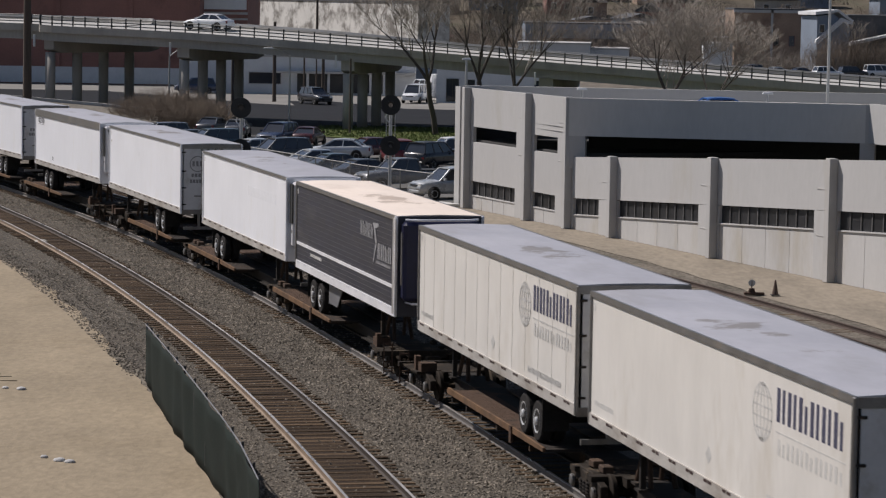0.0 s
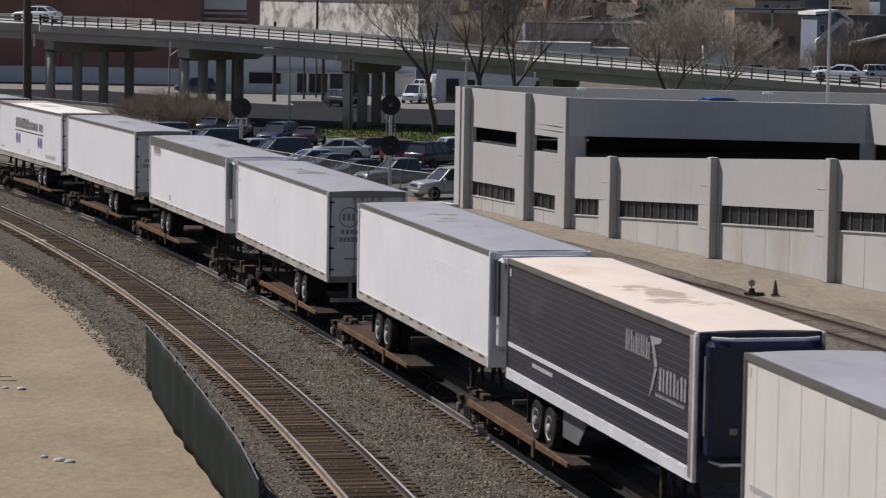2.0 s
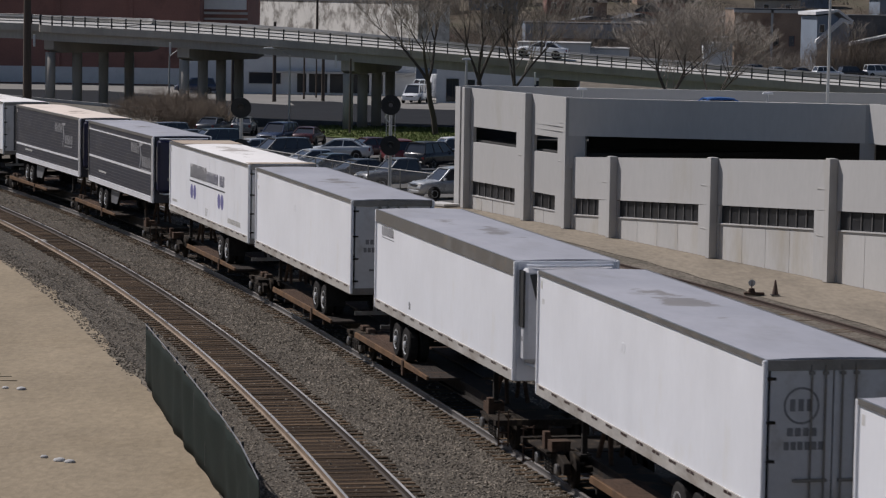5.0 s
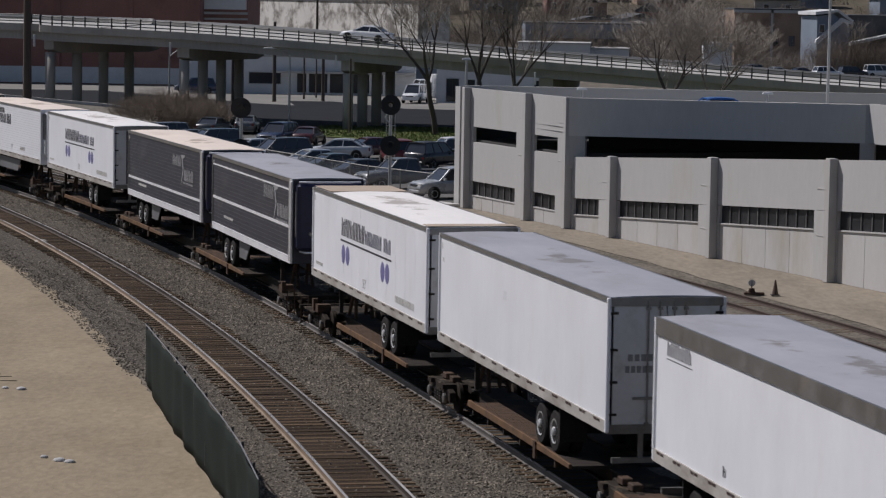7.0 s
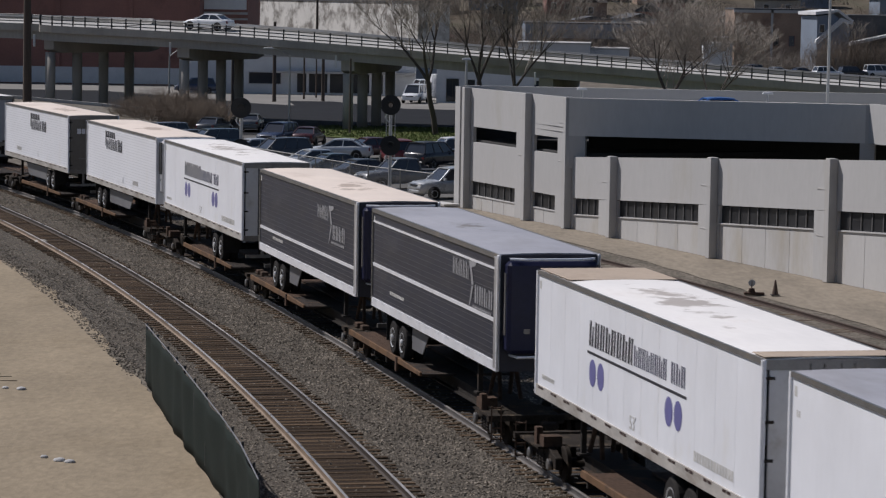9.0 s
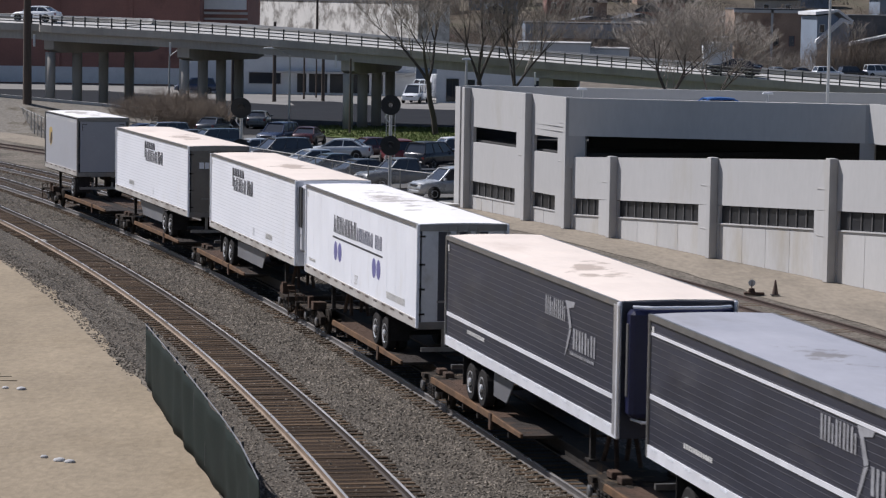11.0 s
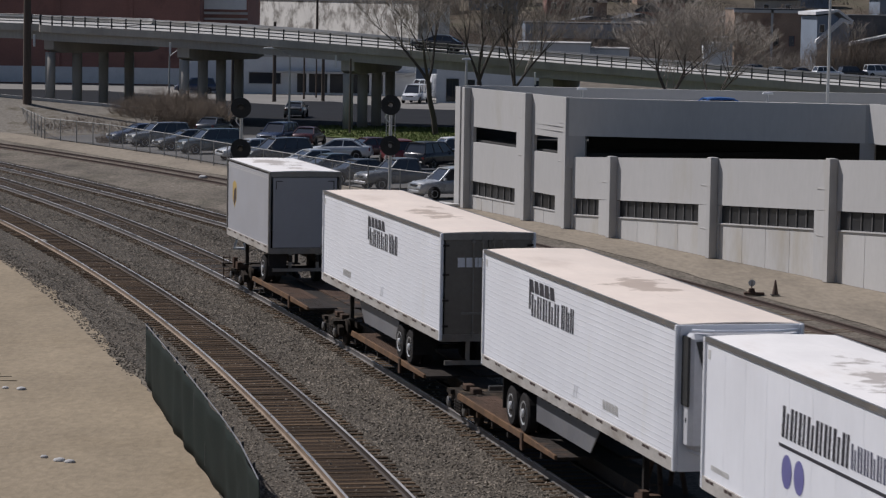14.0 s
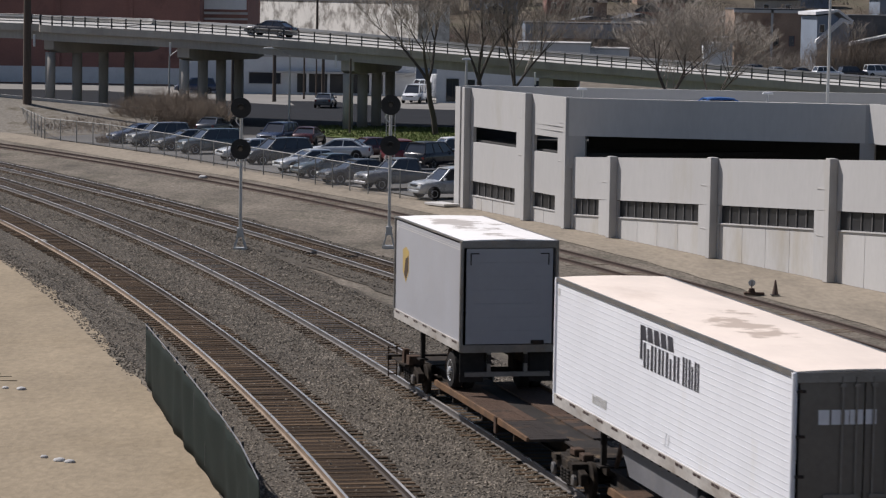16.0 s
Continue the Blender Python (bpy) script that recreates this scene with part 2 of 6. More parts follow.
M["wheel_rim"] = material("silver_wheel_rim", (0.6, 0.6, 0.6), 0.4, 0.5, var=0.15, scale=6, fine=30)
M["rust"] = material("rusty_brown_steel_deck", (0.085, 0.056, 0.041), 0.85, 0.1, var=0.25, scale=0.8, fine=10, bump=0.3, dark=(0.045, 0.036, 0.03), spots=0.4, spot_scale=0.7, grain=0.5, spec=0.12)
M["rust_light"] = material("tan_rusted_side_sill", (0.15, 0.09, 0.052), 0.8, 0.1, var=0.22, scale=1, fine=12, dark=(0.09, 0.06, 0.042), spots=0.5, spot_scale=0.8, spec=0.12)
M["deck_grey"] = material("worn_dark_deck_plate", (0.045, 0.038, 0.034), 0.8, 0.2, var=0.25, scale=1, fine=12, dark=(0.13, 0.08, 0.05), spots=0.3, spot_scale=0.8, spec=0.12)
M["cast"] = material("dusty_cast_iron", (0.032, 0.026, 0.021), 0.85, 0.15, var=0.3, scale=2, fine=16, dark=(0.1, 0.075, 0.05), spots=0.3, spot_scale=2, spec=0.12)
M["fence_pipe"] = material("dull_galvanised_pipe", (0.22, 0.22, 0.21), 0.6, 0.3, var=0.2, scale=1, fine=9)
M["navy"] = material("navy_blue_ink", (0.05, 0.052, 0.095), 0.5, var=0.1, scale=3, fine=12)
M["ink_black"] = material("black_lettering_paint", (0.03, 0.03, 0.04), 0.5, var=0.12, scale=3, fine=12)
M["door_ink"] = material("faded_door_lettering", (0.2, 0.2, 0.205), 0.5, var=0.12, scale=3, fine=12)
M["ink_grey"] = material("grey_lettering_paint", (0.5, 0.49, 0.47), 0.5, var=0.12, scale=3, fine=12)
M["ink_faint"] = material("ghost_of_removed_lettering", (0.7, 0.71, 0.742), 0.5, var=0.05, scale=3, fine=12)
M["ink_silver"] = material("silver_lettering_paint", (0.3, 0.3, 0.315), 0.45, 0.1, var=0.2, scale=3, fine=12)
M["violet"] = material("faded_violet_dot", (0.13, 0.125, 0.3), 0.5, var=0.1, scale=3, fine=12)
M["gold"] = material("yellow_gold_emblem", (0.42, 0.3, 0.1), 0.5, var=0.1, scale=3, fine=12)
M["emblem_brown"] = material("dark_brown_emblem", (0.05, 0.03, 0.02), 0.5, var=0.1, scale=3, fine=12)
M["tape"] = material("dark_reflective_tape", (0.045, 0.025, 0.024), 0.4, var=0.2, scale=3, fine=12)
M["reefer_dark"] = material("dark_navy_cooling_unit", (0.014, 0.016, 0.045), 0.35, var=0.12, scale=2, fine=12, spec=0.25)
M["reefer_grey"] = material("pale_grey_cooling_unit", (0.5, 0.5, 0.52), 0.4, 0.0, var=0.08, scale=2, fine=12)
M["skirt"] = material("grey_side_skirt", (0.15, 0.15, 0.16), 0.5, 0.1, var=0.15, scale=1, fine=9, dark=(0.17, 0.165, 0.16), spots=0.3, spot_scale=0.8)
M["screen"] = veil("green_grey_screen_fabric", (0.0135, 0.019, 0.0165), 0.93)
M["chainlink"] = veil("chain_link_mesh", (0.16, 0.16, 0.165), 0.2)
M["glass"] = glassy("dark_window_glass", (0.03, 0.035, 0.045))
M["shop_glass"] = glassy("dim_shop_glass", (0.06, 0.075, 0.09), 0.1)
M["dusty_glass"] = material("dusty_dark_glazing", (0.022, 0.022, 0.024), 0.4, var=0.3, scale=0.6, fine=4, bump=0)
M["chrome"] = material("chrome_trim", (0.6, 0.6, 0.62), 0.38, 0.8, var=0.05, scale=2, fine=12)
M["lamp_lens"] = material("milky_lamp_lens", (0.8, 0.8, 0.76), 0.3, var=0.05, scale=2, fine=12)
M["yellow"] = material("yellow_paint", (0.55, 0.4, 0.06), 0.6, var=0.1, scale=2, fine=12)
M["orange"] = material("faded_cone_rubber", (0.1, 0.065, 0.05), 0.8, var=0.2, scale=4, fine=12)
CAR_PAINT = {}
for nm, col in dict(silver=(0.5, 0.52, 0.54), white=(0.75, 0.76, 0.78), black=(0.02, 0.02, 0.024), red=(0.16, 0.018, 0.02), navy=(0.03, 0.045, 0.09),
                    maroon=(0.065, 0.02, 0.022), grey=(0.14, 0.145, 0.15), charcoal=(0.05, 0.054, 0.06), teal=(0.06, 0.085, 0.1), blue=(0.02, 0.09, 0.3)).items():
    CAR_PAINT[nm] = material(nm + "_car_paint", col, 0.3, 0.25 if nm in ("silver", "grey") else 0.0, var=0.06, scale=1.5, fine=12, bump=0)
    CAR_PAINT[nm].node_tree.nodes["Principled BSDF"].inputs["Coat Weight"].default_value = 0.5


# ---- building blocks ----
def box(bm, x0, x1, y0, y1, z0, z1, top=1.0, m=None):
    """A box; top: by how much its upper face is drawn in."""
    cx, cy = (x0 + x1) / 2, (y0 + y1) / 2
    vs = []
    for z, k in ((z0, 1.0), (z1, top)):
        for x, y in ((x0, y0), (x1, y0), (x1, y1), (x0, y1)):
            p = Vector((cx + (x - cx) * k, cy + (y - cy) * k, z))
            vs.append(bm.verts.new(m @ p if m else p))
    for f in ((3, 2, 1, 0), (4, 5, 6, 7), (0, 1, 5, 4), (1, 2, 6, 5), (2, 3, 7, 6), (3, 0, 4, 7)):
        bm.faces.new([vs[i] for i in f])
    return bm


def tube(bm, a, b, r, seg=8, r2=None):
    a, b = Vector(a), Vector(b)
    r2 = r if r2 is None else r2
    w = (b - a).normalized()
    u = w.orthogonal().normalized()
    v = w.cross(u)
    rings = []
    for p, rad in ((a, r), (b, r2)):
        rings.append([bm.verts.new(p + (u * math.cos(2 * math.pi * i / seg) + v * math.sin(2 * math.pi * i / seg)) * rad) for i in range(seg)])
    for i in range(seg):
        bm.faces.new((rings[0][i], rings[0][(i + 1) % seg], rings[1][(i + 1) % seg], rings[1][i]))
    bm.faces.new(rings[0][::-1])
    bm.faces.new(rings[1])
    return bm


def lathe(bm, centre, axis, profile, seg=20):
    """Turns (distance along axis, radius) pairs about an axis 'x', 'y' or 'z'."""
    c = Vector(centre)
    ax = {"x": Vector((1, 0, 0)), "y": Vector((0, 1, 0)), "z": Vector((0, 0, 1))}[axis]
    u = ax.orthogonal().normalized()
    v = ax.cross(u)
    rings = [[bm.verts.new(c + ax * d + (u * math.cos(2 * math.pi * i / seg) + v * math.sin(2 * math.pi * i / seg)) * r) for i in range(seg)] for d, r in profile]
    for p, q in zip(rings, rings[1:]):
        for i in range(seg):
            bm.faces.new((p[i], p[(i + 1) % seg], q[(i + 1) % seg], q[i]))
    bm.faces.new(rings[0][::-1])
    bm.faces.new(rings[-1])
    return bm


def prism(bm, pts, y0, y1, axis="y", m=None):
    """Extrudes an outline (x, z) from y0 to y1."""
    def at(p, y):
        q = Vector((p[0], y, p[1])) if axis == "y" else Vector((p[0], p[1], y))
        return m @ q if m else q
    a, b = [bm.verts.new(at(p, y0)) for p in pts], [bm.verts.new(at(p, y1)) for p in pts]
    n = len(pts)
    for i in range(n):
        bm.faces.new((a[i], a[(i + 1) % n], b[(i + 1) % n], b[i]))
    bm.faces.new(a[::-1])
    bm.faces.new(b)
    return bm


def mesh_of(name, bm, mat, bevel=0.0):
    bmesh.ops.recalc_face_normals(bm, faces=bm.faces)
    if bevel:
        edges = [e for e in bm.edges if len(e.link_faces) == 2 and e.calc_face_angle(0) > 0.6]
        bmesh.ops.bevel(bm, geom=edges, offset=bevel, segments=1, affect="EDGES", clamp_overlap=True)
    me = bpy.data.meshes.new(name)
    bm.to_mesh(me)
    bm.free()
    me.materials.append(mat)
    return me


def part(name, bm, mat, parent=None, label="", bevel=0.0, at=None, kind=""):
    ob = new(name, mesh_of(name, bm, mat, bevel))
    if parent is not None:
        ob.parent = parent
    if at is not None:
        ob.matrix_basis = at
    return tagged(ob, label=label, kind=kind)


def thing(name, label, category, group="", at=None, kind=""):
    e = new(name)
    e.empty_display_size = 0.3
    if at is not None:
        e.matrix_basis = at
    return tagged(e, label, category, group, kind)


def solid(name, bm, mat, label, category, group="", kind="", at=None, bevel=0.0):
    ob = part(name, bm, mat, None, "", bevel, at)
    return tagged(ob, label, category, group, kind)


def BM():
    return bmesh.new()


def smooth(ob):
    for p in ob.data.polygons:
        p.use_smooth = True
    return ob


# ---- plan of the tracks ----
class Line:
    """A track's centre line, as x over y, with its length run from y = 75 towards the viewer."""

    def __init__(self, cx, cy, r, ease=0.0):
        y = np.arange(-420.0, 400.0, 0.25)
        x = cx + np.sqrt(np.maximum(r * r - (y - cy) ** 2, 1.0)) + ease * np.maximum(0, 100 - np.maximum(y, 40)) ** 2
        near = y < 40                                        # straight on towards the viewer
        i0 = np.argmax(y >= 40)
        slope = (x[i0 + 1] - x[i0]) / 0.25
        x[near] = x[i0] + slope * (y[near] - 40)
        run = np.concatenate([[0], np.cumsum(np.hypot(np.diff(x), np.diff(y)))])
        self.y, self.x, self.s = y, x, np.interp(75.0, y, run) - run

    def at(self, s):
        """The place at length s, x and y."""
        return float(np.interp(-s, -self.s, self.x)), float(np.interp(-s, -self.s, self.y))

    def turn(self, s):
        (x0, y0), (x1, y1) = self.at(s - 0.5), self.at(s + 0.5)
        return math.atan2(y1 - y0, x1 - x0)

    def frame_at(self, s, side=0.0):
        """Place and heading; side: to the viewer's side of the track."""
        x, y = self.at(s)
        a = self.turn(s)
        return x + math.sin(a) * side, y - math.cos(a) * side, a


T1 = Line(-560.65, -45.41, 569.58)
T2 = Line(-535.39, -39.38, 548.41, 0.0005)
T3 = Line(-649.4, -113.4, 686.5)
T4 = Line(-402.1, -19.6, 432.1)


def strip(name, line, s0, s1, offs, mat, step=2.0, wobble=0.0, **tags):
    """A band along a track: offs are (sideways, height) pairs from the far edge to the near one."""
    bm = BM()
    rows = []
    n = int((s1 - s0) / step)
    for i in range(n + 1):
        s = s0 + (s1 - s0) * i / n
        row = []
        for k, (o, z) in enumerate(offs):
            if wobble and k in (0, len(offs) - 1):
                o += wobble * noise.noise(Vector((s * 0.35, k * 7.0, 3.1))) + wobble * 0.5 * noise.noise(Vector((s * 1.3, k * 5.0, 8.1)))
            x, y, _ = line.frame_at(s, o)
            row.append(bm.verts.new((x, y, z)))
        rows.append(row)
    for p, q in zip(rows, rows[1:]):
        for a in range(len(offs) - 1):
            bm.faces.new((p[a], q[a], q[a + 1], p[a + 1]))
    me = mesh_of(name, bm, mat)
    if me.polygons and me.polygons[0].normal.z < 0:
        me.flip_normals()
    ob = new(name, me)
    return tagged(ob, **tags)


def sheet(name, pts, z, mat, label, category, kind="structure", cut=6, wobble=0.0):
    """A flat piece of ground with a slightly uneven outline."""
    bm = BM()
    out = []
    for (x0, y0), (x1, y1) in zip(pts, pts[1:] + pts[:1]):
        for i in range(cut):
            k = i / cut
            x, y = x0 + (x1 - x0) * k, y0 + (y1 - y0) * k
            w = wobble * (noise.noise(Vector((x * 0.3, y * 0.25, 1.7))) + 0.6 * noise.noise(Vector((x * 1.1, y * 0.9, 5.7))))
            out.append(bm.verts.new((x + w, y - 0.5 * w, z)))
    f = bm.faces.new(out)
    bm.normal_update()
    if f.normal.z < 0:
        f.normal_flip()
    bmesh.ops.triangulate(bm, faces=[f])
    me = bpy.data.meshes.new(name)
    bm.to_mesh(me)
    bm.free()
    me.materials.append(mat)
    return tagged(new(name, me), label, category, kind=kind)


# ---- ground ----
bm = BM()
g = [bm.verts.new(p) for p in ((-900, -700, -0.09), (900, -700, -0.09), (900, 2500, -0.09), (-900, 2500, -0.09))]
bm.faces.new(g)
solid("ground", bm, M["dirt"], "gravelly brown dirt ground of the rail yard", "ground", kind="structure")
strip("ballast_bed", T1, -75, 40, [(-4.3, -0.06), (-2.2, -0.035), (2.0, -0.035), (3.1, -0.066)], M["ballast"], wobble=0.5,
      label="grey-brown crushed stone ballast beside the near track", category="ballast", kind="structure")
strip("ballast_bed", T2, -120, 60, [(-3.9, -0.055), (-2.2, -0.03), (2.2, -0.03), (2.6, -0.05)], M["ballast"], wobble=0.5,
      label="grey-brown crushed stone ballast under the train's track", category="ballast", kind="structure")
strip("ballast_bed", T3, -120, 60, [(-2.2, -0.052), (-1.6, -0.028), (1.6, -0.028), (2.6, -0.052)], M["ballast"], wobble=0.5,
      label="grey-brown crushed stone ballast under the middle track", category="ballast", kind="structure")
strip("trackbed", T2, -120, 45, [(-0.72, -0.014), (0.72, -0.014)], M["trackbed_grey"], label="grey dusty ballast between the rails of the train's track", category="ballast", kind="structure")
strip("trackbed", T3, -120, 20, [(-0.72, -0.014), (0.72, -0.014)], M["trackbed"], label="dark ballast between the rails of the middle track", category="ballast", kind="structure")
strip("trackbed", T1, -95, 45, [(-0.72, -0.012), (0.72, -0.012)], M["trackbed"], label="dark oily ballast between the rails", category="ballast", kind="structure")
sheet("sand_lot", [(-8.75, 81.6), (-9.8, 84.5), (-11.0, 91.4), (-13.4, 101.2), (-16.3, 111.1), (-19.0, 119.1), (-24, 131), (-60, 150), (-60, 40), (-3.0, 40), (-4.0, 57),
                   (-4.7, 62.6), (-5.2, 65.0), (-5.9, 69.0), (-6.9, 73.5), (-7.8, 77.6)], -0.062, M["sand"], "pale bare sand lot behind the screen fence", "sand", cut=16, wobble=0.35)
sheet("paving", [(-60, 262), (-34.4, 214.5), (-22.9, 192.7), (-13.7, 175.5), (-2.6, 152.6), (1.9, 142.0), (6.0, 132.1), (10.3, 117.7), (13.5, 105.2), (15.9, 97.4), (26, 60),
                 (50, 60), (50, 110), (17.2, 113), (0.4, 155), (-2.4, 161), (-20, 197.5), (-31, 217), (-48, 248)], -0.07, M["paving"],
      "dusty pale concrete strip along the siding", "pavement", wobble=0.4)
sheet("parking_lot", [(-31.2, 217.4), (-20, 197.8), (-2.4, 161.5), (0.2, 155.6), (30, 160), (30, 215), (1.0, 214.5), (-11.1, 225.5), (-20, 226), (-24, 232)], -0.034, M["asphalt"],
      "worn grey asphalt car park beside the tracks", "parking lot")
sheet("street", [(-80, 250), (-40, 246), (-20, 243.5), (-19, 226.6), (-11.2, 226), (-11.6, 238), (1, 246), (60, 252), (60, 330), (-80, 345)], -0.036, M["street"],
      "pale concrete lots beyond the overpass", "street")
# dark sheet also covers the ground toned as overpass shadow
sheet("road", [(-80, 256), (-40, 247), (-20, 243.3), (-18.9, 226.8), (-11.3, 226.2), (-11.7, 237.8), (1, 245.8), (60, 250), (60, 276), (-4, 284), (-12, 300), (-17, 300), (-15.5, 288), (-20, 292), (-28, 306), (-40, 322), (-80, 322)], -0.03, M["shadow_asphalt"],
      "asphalt road under the overpass, darkened for its shadow", "road")
sheet("grass_bank", [(-11.4, 238), (-10.8, 226.3), (1.2, 215), (30, 216), (30, 247), (1, 245.5)], -0.012, M["grass"], "short patchy green grass strip", "grass")
sheet("verge", [(-33, 238), (-26, 232), (-19.3, 228), (-19.8, 243), (-24, 250), (-32, 252)], -0.014, M["dirt"], "bare brown dirt verge with dry brush", "verge")

# ---- track furniture ----
RAIL = [(-0.075, 0.0), (0.075, 0.0), (0.07, 0.02), (0.012, 0.035), (0.012, 0.12), (0.036, 0.135), (0.036, 0.168), (-0.036, 0.168), (-0.036, 0.135), (-0.012, 0.12), (-0.012, 0.035), (-0.07, 0.02)]


def rail(line, s0, s1, side, mat, parent, z=0.0, step=1.5):
    bm = BM()
    rings = []
    n = int((s1 - s0) / step)
    for i in range(n + 1):
        x, y, a = line.frame_at(s0 + (s1 - s0) * i / n)
        rings.append([bm.verts.new((x + math.sin(a) * (side + o), y - math.cos(a) * (side + o), z + h)) for o, h in RAIL])
    for p, q in zip(rings, rings[1:]):
        for i in range(len(RAIL)):
            bm.faces.new((p[i], q[i], q[(i + 1) % len(RAIL)], p[(i + 1) % len(RAIL)]))
    r = part("rail", bm, mat, parent)
    cap = BM()
    rows = []
    for i in range(n + 1):
        x, y, a = line.frame_at(s0 + (s1 - s0) * i / n)
        rows.append([cap.verts.new((x + math.sin(a) * (side + o), y - math.cos(a) * (side + o), z + h)) for o, h in ((-0.034, 0.168), (-0.03, 0.173), (0.03, 0.173), (0.034, 0.168))])
    for p, q in zip(rows, rows[1:]):
        for i in range(3):
            cap.faces.new((p[i], q[i], q[i + 1], p[i + 1]))
    part("rail_head", cap, M["rustrail"] if mat is M["rustrail"] else M["railtop"], r, "" if mat is M["rustrail"] else "worn bright running surface")
    return r


def tie_mesh(name="tie"):
    bm = BM()
    box(bm, -0.115, 0.115, -1.3, 1.3, -0.15, 0.0, 0.985)
    return mesh_of(name, bm, M["tie"])


def track(name, line, s0, s1, pitch, near, label, mat, plates=True, z=0.0, drop=0.0):
    """A track from s0 to s1; near: the stretch whose ties are parts of their own."""
    t = thing(name, label, "railway track", kind="structure")
    for side in (-0.7535, 0.7535):
        # rail on the negative side is a darker brown than its pair
        rail(line, s0, s1, side, M["rail_dark"] if side < 0 and mat is not M["rustrail"] else mat, t, z)
    me = tie_mesh()
    rng = random.Random(int(near[1] * 7) + len(label))
    n = int((s1 - s0) / pitch)
    rest = BM()
    for i in range(n):
        s = s1 - (i + 0.5) * pitch + rng.uniform(-0.04, 0.04)
        x, y, a = line.frame_at(s, rng.uniform(-0.06, 0.06))
        m = pose(x, y, z + rng.uniform(-0.012, 0.004) - drop, 0, 0, math.degrees(a) + rng.uniform(-1.2, 1.2))
        if near[0] < s < near[1]:
            o = new("tie", me)
            o.parent, o.matrix_basis = t, m
        else:
            box(rest, -0.115, 0.115, -1.3, 1.3, -0.15, 0.0, 0.985, m)
    part("far_ties", rest, M["tie"], t, kind="stuff")
    if plates:
        bm = BM()
        for i in range(n):
            if not -130 < s1 - (i + 0.5) * pitch < 45:
                continue
            x, y, a = line.frame_at(s1 - (i + 0.5) * pitch)
            for side in (-0.7535, 0.7535):
                box(bm, -0.1, 0.1, side - 0.19, side + 0.19, 0.0, 0.022, 1, pose(x, y, z, 0, 0, math.degrees(a)))
        part("tie_plates", bm, M["plate"], t, kind="stuff")
    return t


track("track_1", T1, -300, 150, 0.53, (-120, 25), "curving near railway track with weathered wooden ties", M["rail"])
track("track_2", T2, -320, 290, 0.53, (-110, 30), "railway track under the moving train", M["rail_grey"])
track("track_3", T3, -300, 150, 0.56, (-130, 0), "middle railway track behind the train", M["rail_grey"])
track("track_4", T4, -300, 150, 0.6, (-130, 20), "rusty siding half sunk in dirt beside the paving", M["rustrail"], plates=False, z=-0.09, drop=0.0)


def stones(name, spots, seed, lo, hi, mat, label):
    """Loose stones: many small squashed and turned lumps in one mesh."""
    rng = np.random.default_rng(seed)
    n = len(spots)
    base = np.array([(1, 0, 0), (0, 1, 0), (-1, 0, 0), (0, -1, 0), (0, 0, 1), (0, 0, -1)], float)
    tri = np.array([(0, 1, 4), (1, 2, 4), (2, 3, 4), (3, 0, 4), (1, 0, 5), (2, 1, 5), (3, 2, 5), (0, 3, 5)])
    size = rng.uniform(lo, hi, (n, 1, 1))
    shape = base[None] * rng.uniform(0.6, 1.25, (n, 6, 1)) * size * np.array([1.0, 1.0, 0.75])
    a = rng.uniform(0, 2 * np.pi, n)
    c, s = np.cos(a)[:, None], np.sin(a)[:, None]
    tilt = rng.uniform(-0.9, 0.9, n)[:, None]
    x, y, z = shape[..., 0], shape[..., 1], shape[..., 2]
    x, z = x * np.cos(tilt) - z * np.sin(tilt), x * np.sin(tilt) + z * np.cos(tilt)
    v = np.stack([x * c - y * s, x * s + y * c, z], -1) + spots[:, None, :] + np.array([0, 0, 0.2]) * size
    faces = (tri[None] + (np.arange(n) * 6)[:, None, None]).reshape(-1, 3)
    me = bpy.data.meshes.new(name)
    me.from_pydata(v.reshape(-1, 3).tolist(), [], faces.tolist())
    me.materials.append(mat)
    return tagged(new(name, me), label, "stones", kind="stuff")


def spread(line, s0, s1, o0, o1, n, z, seed):
    rng = np.random.default_rng(seed)
    out = np.empty((n, 3))
    for i, (a, b) in enumerate(zip(rng.uniform(s0, s1, n), rng.uniform(o0, o1, n))):
        x, y, _ = line.frame_at(a, b)
        out[i] = (x, y, z)
    return out


stones("ballast_stones", np.vstack([spread(T1, -45, 18, -4.6, -0.85, 26000, -0.045, 1), spread(T1, -45, 18, 0.85, 2.6, 12000, -0.05, 2), spread(T1, -45, 18, -0.7, 0.7, 500, -0.03, 12),
                                    spread(T2, -70, 25, 0.85, 2.4, 13000, -0.04, 3), spread(T2, -70, 5, -3.6, -0.85, 13000, -0.04, 4), spread(T1, -45, -9, 2.4, 3.6, 2500, -0.07, 14), spread(T1, -9, 16, 2.4, 3.15, 1500, -0.07, 19),
                                    spread(T1, -95, -45, -4.4, -0.85, 8000, -0.05, 17), spread(T1, -95, -45, 0.85, 3.6, 8000, -0.06, 18), spread(T3, -120, -25, -2.0, 2.4, 9000, -0.03, 15),
                                    spread(T2, -110, -68, -3.6, 2.4, 8000, -0.04, 16), spread(T2, -70, 0, -0.7, 0.7, 1200, -0.02, 13)]),
       5, 0.022, 0.062, M["stone"], "loose grey-brown ballast stones along the tracks")


# ---- the train ----
WAGON_Z = 0.98          # height of the wheel decks over the ties
SPEED = 13.943


